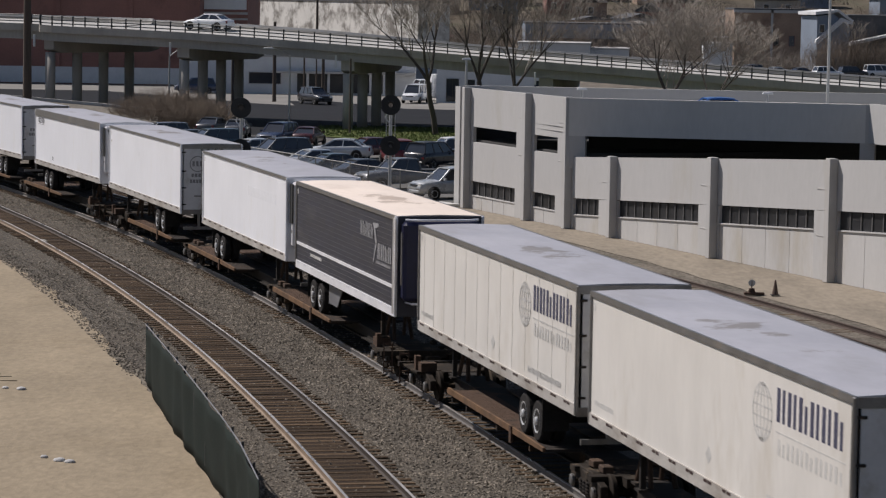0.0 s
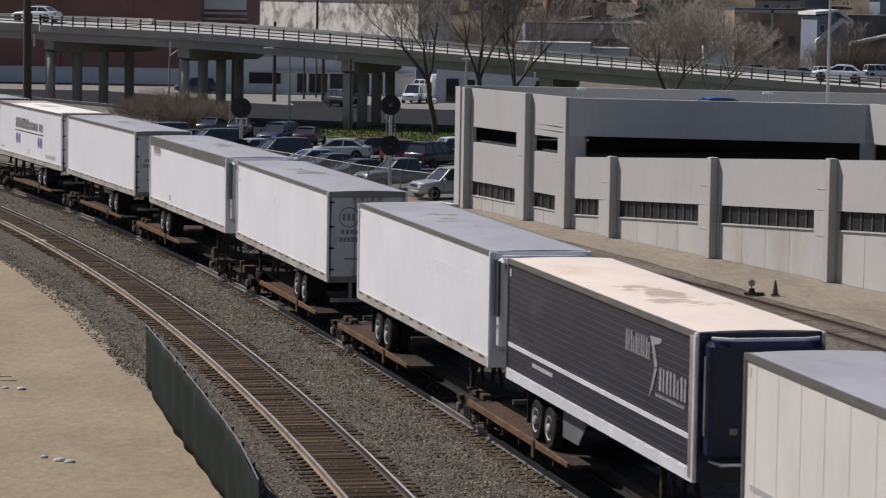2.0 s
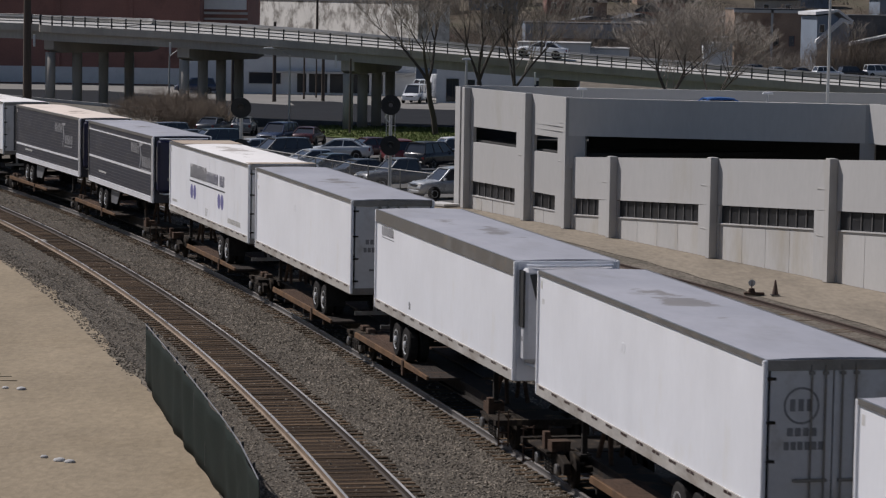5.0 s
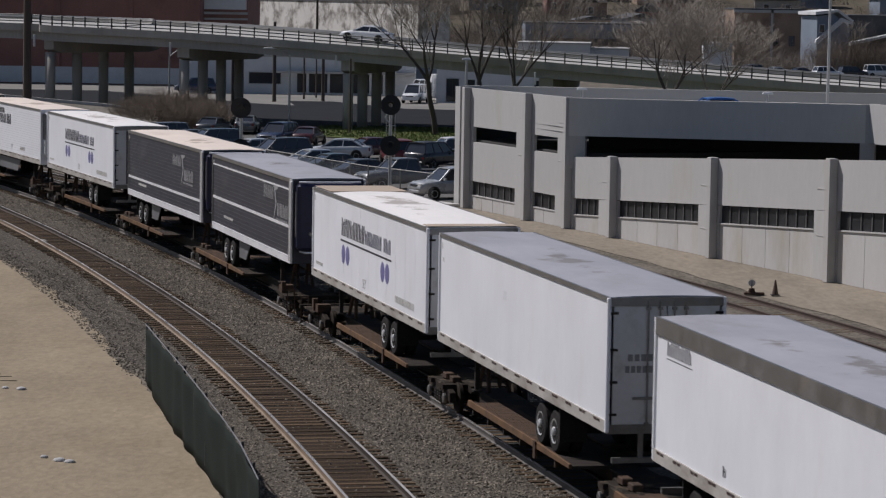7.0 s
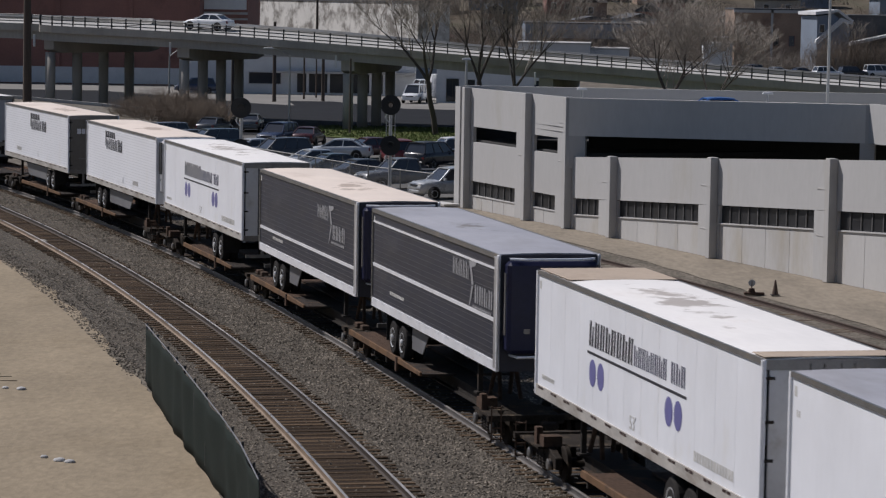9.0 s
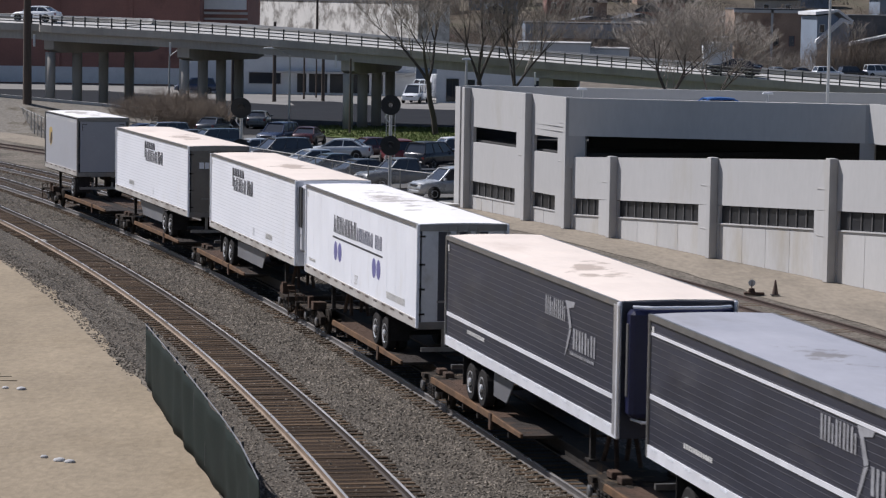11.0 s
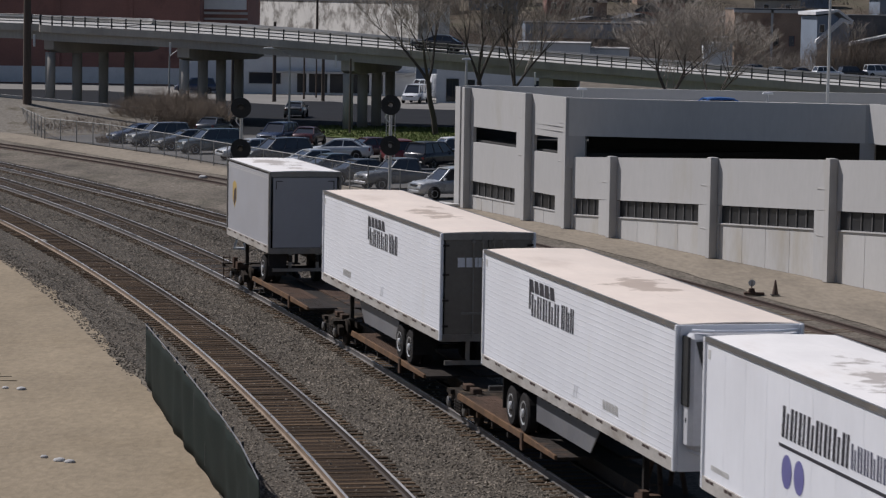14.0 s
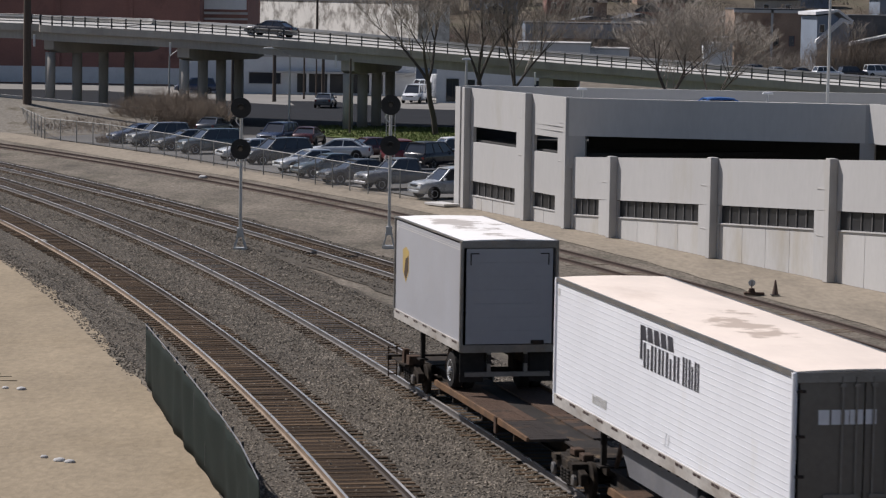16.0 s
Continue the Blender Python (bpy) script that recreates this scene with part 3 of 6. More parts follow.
def bars(bm, x0, z0, widths, h, y, gap=0.5, slant=0.0, split=True):
    """Plain upright bars that stand for a line of lettering, from x0 on."""
    x = x0
    for w in widths:
        if split and w > 0.12:
            for a, b in ((0.0, 0.32), (0.66, 1.0)):
                quad(bm, x + w * a, x + w * b, z0, z0 + h, y, slant)
            quad(bm, x + w * 0.32, x + w * 0.66, z0 + h * 0.42, z0 + h * 0.6, y, slant)
        else:
            quad(bm, x, x + w, z0, z0 + h, y, slant)
        x += w * (1 + gap)
    return x


def glyphs(bm, x0, x1, z0, z1, y, n, seed, bold=0.3, slant=0.0):
    """A row of n plain stroke shapes that stand for a name, between x0 and x1."""
    w = (x1 - x0) / n
    for k in range(n):
        a = x0 + w * k
        t = w * (0.2 + 0.3 * bold)
        quad(bm, a + w * 0.06, a + w * 0.06 + t, z0, z1, y, slant)
        quad(bm, a + w * 0.56, a + w * 0.56 + t * 0.8, z0, z1 if (k + seed) % 3 else z0 + (z1 - z0) * 0.8, y, slant)



def quad(bm, x0, x1, z0, z1, y, slant=0.0):
    """A thin flat piece on the side wall, 4 mm thick."""
    prism(bm, [(x0, z0), (x1, z0), (x1 + slant, z1), (x0 + slant, z1)], y, y - 0.004)


def disc(bm, x, z, rx, rz, y, n=20, ring=0.0):
    pts = [(x + rx * math.cos(2 * math.pi * i / n), z + rz * math.sin(2 * math.pi * i / n)) for i in range(n)]
    if not ring:
        prism(bm, pts, y, y - 0.004)
        return
    inner = [(x + (p - x) * (1 - ring), z + (q - z) * (1 - ring)) for p, q in pts]
    for i in range(n):
        j = (i + 1) % n
        prism(bm, [pts[i], pts[j], inner[j], inner[i]], y, y - 0.004)


def writing(parent, words, x, z, size, y, side):
    """Readable lettering on a long wall."""
    cu = bpy.data.curves.new("marking", "FONT")
    cu.body, cu.size, cu.extrude = words, size, 0.002
    ob = bpy.data.objects.new("marking", cu)
    me = bpy.data.meshes.new_from_object(ob)
    bpy.data.objects.remove(ob)
    me.materials.append(M["ink_grey"])
    o = new("marking", me)
    o.parent = parent
    o.matrix_basis = (pose(0, 0, 0) if side < 0 else pose(0, 0, 0, 0, 0, 180)) @ pose(x, y - 0.002, z, 90)
    return tagged(o, "grey painted length mark")


def road_wheel(parent, x, y, out):
    """A pair of tyres on one hub; out: +1 or -1, the outer side."""
    bm = BM()
    for d in (0.0, -0.33):
        lathe(bm, (x, y + out * d, 0.51), "y", [(-0.14, 0.3), (-0.14, 0.45), (-0.1, 0.5), (0.1, 0.5), (0.14, 0.45), (0.14, 0.3)], 22)
    t = part("wheel", bm, M["tyre"], parent, "black dusty twin tyres")
    bm = BM()
    yo = y + out * 0.145
    lathe(bm, (x, yo - out * 0.03, 0.51), "y", [(0.0, 0.29), (out * 0.04, 0.29), (out * 0.02, 0.24), (-out * 0.05, 0.2), (-out * 0.05, 0.12), (out * 0.06, 0.1), (out * 0.08, 0.06)], 18)
    part("rim", bm, M["wheel_rim"], t, "silver steel rim")


def semitrailer(label, L=16.15, nose=1, wall="trailer_white", roof="roof_grey", ribs="", reefer="", skirt=False, tandem=None, logo="", rear="door_shade", H=4.11, zb=1.17, u0=None, strip=0.29, roll=False):
    """A box trailer with its middle over the origin and its tyres at z = 0; x runs the way the train goes, nose is +1 or -1."""
    W = 1.29
    t = thing("semitrailer", label, "trailer", "trailers on the train")
    x0, x1, top = -L / 2, L / 2, H
    xr, xn = (x0, x1) if nose > 0 else (x1, x0)               # rear and nose ends
    # walls
    for s in (-1, 1):
        bm = BM()
        box(bm, x0 + 0.06, x1 - 0.06, s * W if s < 0 else s * W - 0.05, s * W + 0.05 if s < 0 else s * W, zb + 0.2, top - 0.1)
        w = part("side_wall", bm, M[wall], t)
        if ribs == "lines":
            # rib lines carry the corrugation's shading in their colour
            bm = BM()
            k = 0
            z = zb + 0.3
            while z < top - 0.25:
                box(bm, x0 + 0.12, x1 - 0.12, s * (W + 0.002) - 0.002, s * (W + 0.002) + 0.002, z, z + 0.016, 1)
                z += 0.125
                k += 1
            part("corrugation", bm, M["rib_shading"], w)
        elif ribs == "dark":
            bm = BM()
            z = zb + 0.35
            while z < top - 0.3:
                box(bm, x0 + 0.12, x1 - 0.12, s * (W + 0.004) - 0.004, s * (W + 0.004) + 0.004, z, z + 0.013, 1)
                z += 0.15
            part("corrugation", bm, M["rib_dark"], w, "fine silver corrugation lines")
            bm = BM()
            box(bm, x0 + 0.12, x1 - 0.12, s * (W + 0.012) - 0.012, s * (W + 0.012) + 0.012, zb + strip * (top - zb) - 0.05, zb + strip * (top - zb) + 0.05)
            part("trim_strip", bm, M["bright_trim"], w, "bright aluminium trim strip")
            if s < 0 and "second" in logo:
                bm = BM()
                box(bm, x0 + 0.12, x1 - 0.12, s * (W + 0.012) - 0.012, s * (W + 0.012) + 0.012, top - 0.42, top - 0.36)
                part("trim_strip", bm, M["bright_trim"], w, "bright aluminium trim strip")
        elif ribs == "posts":
            bm = BM()
            x = x0 + 0.6
            while x < x1 - 0.3:
                box(bm, x, x + 0.016, s * (W + 0.003) - 0.003, s * (W + 0.003) + 0.003, zb + 0.22, top - 0.18)
                x += 1.22
            part("wall_seam", bm, M[wall], w)
        elif logo.startswith("shippers"):
            bm = BM()
            x = x0 + 1.22
            while x < x1 - 0.3:
                box(bm, x, x + 0.01, s * (W + 0.001) - 0.001, s * (W + 0.001) + 0.001, zb + 0.21, top - 0.11)
                x += 1.22
            part("wall_seam", bm, M[wall], w)
        bm = BM()
        box(bm, x0, x1, s * (W + 0.008) - 0.03, s * (W + 0.008) + 0.03, top - (0.05 if wall == "trailer_grey" else 0.36 if logo == "corner" else 0.13 if wall != "trailer_white" else 0.1), top - 0.005, 1)
        part("top_rail", bm, M["alloy"], t, "worn aluminium top rail")
        bm = BM()
        box(bm, x0, x1, s * (W + 0.006) - 0.03, s * (W + 0.006) + 0.03, zb, zb + 0.26, 1)
        br = part("bottom_rail", bm, M["low_rail"] if wall != "trailer_dark" else M["bright_trim"], t, "scuffed pale metal bottom rail")
        bm = BM()
        x = x0 + 0.3
        while x < x1 - 0.4:
            box(bm, x, x + 0.2, s * (W + 0.04) - 0.003, s * (W + 0.04) + 0.003, zb + 0.185, zb + 0.24)
            box(bm, x + 0.26, x + 0.46, s * (W + 0.04) - 0.003, s * (W + 0.04) + 0.003, zb + 0.185, zb + 0.24)
            x += 1.15
        part("reflective_tape", bm, M["tape"] if wall != "trailer_dark" else M["ink_faint"], br, kind="stuff")
        for xx in (x0, x1):
            bm = BM()
            box(bm, xx - 0.06, xx + 0.06, s * W - 0.045, s * W + 0.045, zb, top - 0.01)
            part("corner_post", bm, M["bright_trim"] if wall == "trailer_dark" and xx == xn else M["alloy"] if wall != "trailer_white" else M[wall], t, bevel=0.025)
    if wall == "trailer_dark":
        for s in (-1, 1):
            bm = BM()
            lo, hi = sorted((xn - nose * 0.3, xn + nose * 0.075))
            box(bm, lo, hi, s * (W + 0.012) - 0.03, s * (W + 0.012) + 0.03, zb + 0.05, top - 0.06)
            part("nose_corner", bm, M["chrome"], t, "worn bright metal corner plate", bevel=0.025)
    bm = BM()
    n = 24
    rows = []
    for i in range(n + 1):
        x = x0 + 0.02 + (L - 0.04) * i / n
        sag = 0.012 * math.sin(i * 2.1)
        rows.append([bm.verts.new((x, y, top + h + sag * k)) for y, h, k in ((-W - 0.02, -0.012, 0), (-0.7, 0.012, 1), (0, 0.022, 1), (0.7, 0.012, 1), (W + 0.02, -0.012, 0))])
    for p, q in zip(rows, rows[1:]):
        for i in range(4):
            bm.faces.new((p[i], q[i], q[i + 1], p[i + 1]))
    r = part("roof", bm, M[roof], t)
    if r.data.polygons[0].normal.z < 0:
        r.data.flip_normals()
    sol = r.modifiers.new("thickness", "SOLIDIFY")
    sol.thickness, sol.offset = 0.03, -1
    if "tan" in logo:
        for a, b in ((x0 + 0.03, x0 + 2.7), (x1 - 0.75, x1 - 0.03)):
            bm = BM()
            box(bm, a, b, -W + 0.02, W - 0.02, top + 0.02, top + 0.034)
            part("roof_panel", bm, M["roof_tan"], r, "tan weathered roof panel", bevel=0.005)
    bm = BM()
    box(bm, x0 + 0.02, x1 - 0.02, -W + 0.03, W - 0.03, zb + 0.02, zb + 0.14)
    for i in range(int(L / 0.6)):
        x = x0 + 0.3 + i * 0.6
        box(bm, x - 0.03, x + 0.03, -W + 0.06, W - 0.06, zb - 0.09, zb + 0.03)
    part("floor", bm, M["chassis"], t)
    # nose
    bm = BM()
    box(bm, xn - 0.05 - nose * 0.0, xn + 0.05, -W + 0.05, W - 0.05, zb, top - 0.02)
    part("front_wall", bm, M[wall], t, bevel=0.01)
    if reefer:
        mat = M["reefer_dark"] if reefer == "dark" else M["reefer_grey"]
        bm = BM()
        box(bm, min(xn + nose * 0.06, xn + nose * 0.5), max(xn + nose * 0.06, xn + nose * 0.5), -1.17, 1.17, zb + 0.5, top - 0.16)
        u = part("cooling_unit", bm, mat, t, "dark cooling unit" if reefer == "dark" else "pale cooling unit with black grille", bevel=0.09)
        bm = BM()
        for s in (-1, 1):
            tube(bm, (xn + nose * 0.06, s * 1.0, zb + 0.42), (xn + nose * 0.55, s * 0.9, zb + 0.42), 0.03)
        tube(bm, (xn + nose * 0.55, -0.95, zb + 0.42), (xn + nose * 0.55, 0.95, zb + 0.42), 0.035)
        part("guard_rail", bm, M["bright_trim"], u, "bright tubular guard")
        bm = BM()
        tube(bm, (xn + nose * 0.3, -1.08, top - 0.1), (xn + nose * 0.52, -0.7, top - 0.1), 0.035)
        tube(bm, (xn + nose * 0.52, -0.7, top - 0.1), (xn + nose * 0.52, 0.7, top - 0.1), 0.035)
        tube(bm, (xn + nose * 0.52, 0.7, top - 0.1), (xn + nose * 0.3, 1.08, top - 0.1), 0.035)
        part("guard_rail", bm, M["bright_trim"], u, "bright tubular guard")
        bm = BM()
        if reefer == "dark":
            box(bm, xn + nose * 0.5 - 0.01, xn + nose * 0.5 + 0.012, -0.75, -0.6, zb + 1.0, zb + 1.12)
            box(bm, xn + nose * 0.28 - 0.05, xn + nose * 0.28 + 0.05, -1.2, -1.165, zb + 0.95, top - 0.45)
        else:
            prism(bm, [(-1.06, top - 0.3), (-0.5, top - 0.25), (0.9, top - 0.25), (0.9, zb + 1.5), (-0.75, zb + 1.5)], xn + nose * 0.49, xn + nose * 0.52, m=Matrix(((0, 1, 0, 0), (1, 0, 0, 0), (0, 0, 1, 0), (0, 0, 0, 1))))
            box(bm, min(xn + nose * 0.06, xn + nose * 0.44), max(xn + nose * 0.06, xn + nose * 0.44), -1.2, -1.15, zb + 1.35, top - 0.22)
            box(bm, xn + nose * 0.27, xn + nose * 0.33, -1.18, -1.165, zb + 1.02, zb + 1.12)
        part("grille", bm, M["alloy"] if reefer == "dark" else M["black"], u)
    else:
        bm = BM()
        box(bm, xn - 0.01, xn + nose * 0.07 + 0.02, -0.35, 0.35, zb + 0.5, zb + 0.75)
        part("gladhand_box", bm, M["chassis"], t)
    # rear doors
    sg = -nose
    if roll:
        bm = BM()
        box(bm, xr - 0.02, xr + 0.02, -W + 0.12, W - 0.12, zb + 0.2, top - 0.22)
        d = part("roller_door", bm, M[rear], t, "plain grey roller door")
        for k in range(7):
            z0 = zb + 0.2 + k * (top - zb - 0.42) / 7
            bm = BM()
            box(bm, xr - 0.03, xr + 0.03, -W + 0.12, W - 0.12, z0 + 0.006, z0 + (top - zb - 0.42) / 7 - 0.006)
            part("door_slat", bm, M[rear], d)
        bm = BM()
        for y, z in ((-0.95, top - 0.35), (0.95, top - 0.35)):
            box(bm, min(xr + sg * 0.03, xr + sg * 0.04), max(xr + sg * 0.03, xr + sg * 0.04), y - 0.12, y + 0.12, z - 0.015, z + 0.015)
            box(bm, min(xr + sg * 0.03, xr + sg * 0.04), max(xr + sg * 0.03, xr + sg * 0.04), y + (-0.12 if y < 0 else 0.09), y + (-0.09 if y < 0 else 0.12), z - 0.3, z)
        box(bm, min(xr + sg * 0.03, xr + sg * 0.08), max(xr + sg * 0.03, xr + sg * 0.08), 0.6, 0.95, zb + 0.2, zb + 0.3)
        part("door_fitting", bm, M["chassis"], d)
    else:
        for s in (-1, 1):
            bm = BM()
            box(bm, xr - 0.03, xr + 0.03, min(s * 0.012, s * (W - 0.1)), max(s * 0.012, s * (W - 0.1)), zb + 0.18, top - 0.2)
            d = part("door", bm, M[rear], t, "closed rear door leaf", bevel=0.008)
            bm = BM()
            for y in (0.42, 0.16):
                tube(bm, (xr + sg * 0.06, s * y, zb + 0.08), (xr + sg * 0.06, s * y, top - 0.1), 0.022, 6)
            for y in (0.42, 0.16):
                for z in (zb + 0.2, zb + 0.75, top - 0.25):
                    box(bm, min(xr + sg * 0.03, xr + sg * 0.08), max(xr + sg * 0.03, xr + sg * 0.08), s * y - 0.05, s * y + 0.05, z - 0.03, z + 0.03)
            for z in (zb + 0.75,):
                box(bm, min(xr + sg * 0.06, xr + sg * 0.09), max(xr + sg * 0.06, xr + sg * 0.09), min(s * 0.1, s * 0.75), max(s * 0.1, s * 0.75), z - 0.03, z + 0.03)
            part("lock_rod", bm, M["alloy"], d, "steel lock rods with handle")
            bm = BM()
            for z in (zb + 0.4, zb + 1.1, zb + 1.8, top - 0.35):
                box(bm, min(xr + sg * 0.02, xr + sg * 0.055), max(xr + sg * 0.02, xr + sg * 0.055), min(s * (W - 0.2), s * (W + 0.02)), max(s * (W - 0.2), s * (W + 0.02)), z - 0.028, z + 0.028)
            part("hinge", bm, M["chassis"], d, kind="stuff")
            if rear == "door_shade" and "stripe" in logo:
                bm = BM()
                for a, b in ((0.48, 0.72), (0.0, 0.12)):
                    box(bm, min(xr + sg * 0.03, xr + sg * 0.034), max(xr + sg * 0.03, xr + sg * 0.034), min(s * a, s * b), max(s * a, s * b), zb + 0.2, top - 0.22)
                part("door_stripe", bm, M["ink_black"], d)
    bm = BM()
    box(bm, xr - 0.05, xr + 0.05, -W, W, top - 0.2, top - 0.02)
    part("rear_header", bm, M["alloy"], t, "dull metal door header")
    bm = BM()
    box(bm, xr - 0.05, xr + 0.05, -W, W, zb - 0.02, zb + 0.18)
    part("rear_sill", bm, M["alloy"], t, "dull metal door sill")
    bm = BM()
    for s in (-1, 1):
        box(bm, xr - 0.04 - sg * 0.1, xr + 0.04 - sg * 0.1, s * 0.5 - 0.05, s * 0.5 + 0.05, 0.55, zb)
    box(bm, xr - 0.05 - sg * 0.08, xr + 0.05 - sg * 0.08, -1.15, 1.15, 0.5, 0.62)
    part("underride_bar", bm, M["alloy"], t)
    # running gear
    tc = tandem if tandem is not None else 2.6
    xt = xr + nose * tc
    axles = (-0.62, 0.62) if L > 12 else (0.0,)
    bm = BM()
    for s in (-1, 1):
        box(bm, xt - 1.4, xt + 1.4, s * 0.5 - 0.05, s * 0.5 + 0.05, zb - 0.32, zb - 0.08)
    for a in axles:
        tube(bm, (xt + a, -0.95, 0.51), (xt + a, 0.95, 0.51), 0.07)
        for s in (-1, 1):
            box(bm, xt + a - 0.25, xt + a + 0.25, s * 0.5 - 0.06, s * 0.5 + 0.06, 0.55, zb - 0.3)
    part("suspension", bm, M["chassis"], t)
    for a in axles:
        for s in (-1, 1):
            road_wheel(t, xt + a, s * 1.08, s)
    for s in (-1, 1):
        bm = BM()
        box(bm, xt - nose * 1.25 - 0.015, xt - nose * 1.25 + 0.015, s * 1.27 - (0.65 if s > 0 else 0), s * 1.27 + (0.65 if s < 0 else 0), 0.35, zb - 0.02)
        part("mud_flap", bm, M["tyre"], t)
    xl = xn - nose * (3.0 if L > 12 else 2.2)
    for s in (-1, 1):
        bm = BM()
        box(bm, xl - 0.06, xl + 0.06, s * 0.95 - 0.06, s * 0.95 + 0.06, 0.25, zb)
        box(bm, xl - 0.16, xl + 0.16, s * 0.95 - 0.13, s * 0.95 + 0.13, 0.2, 0.25)
        tube(bm, (xl, s * 0.95, 0.85), (xl + nose * 0.6, s * 0.6, zb), 0.03)
        part("landing_leg", bm, M["chassis"], t)
    if skirt:
        for s in (-1, 1):
            bm = BM()
            a, b = xt + nose * 1.35, xt + nose * (1.35 + (5.6 if ribs == "lines" else 2.2))
            prism(bm, [(a, 0.42), (b - nose * 0.9, 0.42), (b, zb), (a, zb)], s * (W - 0.22) - 0.015, s * (W - 0.22) + 0.015)
            part("side_skirt", bm, M["skirt"], t, "grey aerodynamic side skirt")
    # markings on both long sides
    for s in (-1, 1):
        y = -W - (0.014 if ribs == "dark" else 0.006 if ribs else 0.003 if logo.startswith("shippers") else -0.001)
        bm2 = {}

        def ink(nm):
            return bm2.setdefault(nm, BM())
        f = top - zb
        Z = lambda k: zb + f * k
        X = lambda k: x0 + k
        if logo.startswith("wheels"):
            gx, gz = X(11.55), Z(0.68)
            for k, wd in ((1.0, 0.1), (0.62, 0.13), (0.22, 0.3)):
                disc(ink("ink_grey"), gx, gz, 0.55 * k, 0.54, y, 24, wd)
            for k in (-0.3, -0.1, 0.1, 0.3):
                e = 0.55 * math.sqrt(1 - (k / 0.54) ** 2)
                quad(ink("ink_grey"), gx - e, gx + e, gz + k - 0.018, gz + k + 0.018, y)
            glyphs(ink("navy"), X(12.3), X(15.75), Z(0.66), Z(0.865), y, 6, 4, 0.36)
            quad(ink("ink_grey"), X(12.3), X(15.8), Z(0.592), Z(0.602), y)
            glyphs(ink("ink_grey"), X(12.4), X(15.75), Z(0.46), Z(0.56), y, 7, 9, 0.22)
            bars(ink("ink_grey"), X(11.9), Z(0.15), [0.1] * 20, 0.13, y, 0.5, split=False)
            bars(ink("ink_grey"), X(0.35), Z(0.16), [0.09] * 12, 0.11, y, 0.4, split=False)
            prism(ink("ink_grey"), [(X(8.3), Z(0.24)), (X(8.5), Z(0.18)), (X(8.7), Z(0.24)), (X(8.5), Z(0.3))], y, y - 0.004)
        elif logo.startswith("shippers"):
            glyphs(ink("ink_black"), X(4.5), X(7.95), Z(0.585), Z(0.775), y, 8, 3, 0.42, 0.05)
            glyphs(ink("navy"), X(8.0), X(10.35), Z(0.59), Z(0.735), y, 8, 6, 0.3)
            glyphs(ink("navy"), X(10.6), X(11.6), Z(0.59), Z(0.735), y, 3, 8, 0.3)
            quad(ink("ink_black"), X(4.4), X(11.65), Z(0.525), Z(0.545), y)
            for k in (4.85, 5.5, 10.5, 11.12):
                disc(ink("violet dot %g" % k), X(k), Z(0.39), 0.27, 0.3, y)
            bars(ink("ink_grey"), X(12.2), Z(0.15), [0.13] * 14, 0.2, y, 0.35, split=False)
            writing(t, "53'", X(7.75), Z(0.13), 0.42, y, s)
            bars(ink("ink_grey"), X(0.5), Z(0.15), [0.08] * 10, 0.1, y, 0.4, split=False)
        elif logo.startswith("west"):
            glyphs(ink("ink_silver"), X(10.2), X(12.0), Z(0.68), Z(0.83), y, 5, 5, 0.3)
            prism(ink("ink_silver"), [(X(11.95), Z(0.85)), (X(12.75), Z(0.86)), (X(12.65), Z(0.82)), (X(12.25), Z(0.8)), (X(12.5), Z(0.66)), (X(12.3), Z(0.64)), (X(12.1), Z(0.78))], y, y - 0.004)
            prism(ink("ink_silver"), [(X(12.28), Z(0.63)), (X(12.48), Z(0.65)), (X(12.2), Z(0.5)), (X(11.95), Z(0.42))], y, y - 0.004)
            glyphs(ink("ink_silver"), X(12.6), X(14.5), Z(0.5), Z(0.66), y, 4, 7, 0.34)
            bars(ink("ink_silver"), X(12.4), Z(0.45), [0.1] * 14, 0.07, y, 0.4, split=False)
            bars(ink("ink_grey"), X(2.5), Z(0.2), [0.12] * 12, 0.1, y, 0.3, split=False)
        elif logo.startswith("prime"):
            u = X(u0)
            for k in range(5):
                prism(ink("ink_black"), [(u + k * 0.47, Z(0.80)), (u + k * 0.47 + 0.4, Z(0.80)), (u + k * 0.47 + 0.28, Z(0.90)), (u + k * 0.47 - 0.06, Z(0.90))], y, y - 0.004)
            quad(ink("ink_black"), u - 0.06, u + 0.1, Z(0.66), Z(0.9), y)
            glyphs(ink("ink_black"), u + 0.16, u + 2.75, Z(0.61), Z(0.785), y, 5, 12, 0.36)
            glyphs(ink("ink_black"), u + 2.85, u + 4.0, Z(0.61), Z(0.8), y, 3, 2, 0.4)
            glyphs(ink("ink_grey"), X(3.2 if nose < 0 else 11.0), X(4.4 if nose < 0 else 12.2), Z(0.17), Z(0.24), y, 5, 6, 0.4)
            bars(ink("ink_faint"), X(8.6), Z(0.14), [0.05, 0.05], 0.3, y, 3.0, 0.12, split=False)
        elif logo.startswith("shield"):
            u = X(1.35)
            prism(ink("gold"), [(u - 0.4, Z(0.70)), (u, Z(0.74)), (u + 0.4, Z(0.70)), (u + 0.4, Z(0.5)), (u, Z(0.39)), (u - 0.4, Z(0.5))], y, y - 0.004)
            prism(ink("emblem_brown"), [(u - 0.02, Z(0.62)), (u + 0.34, Z(0.66)), (u + 0.34, Z(0.51)), (u, Z(0.42)), (u - 0.2, Z(0.47))], y - 0.005, y - 0.009)
            quad(ink("ink_grey"), x0 + 0.1, x1 - 0.1, Z(0.905), Z(0.912), y)
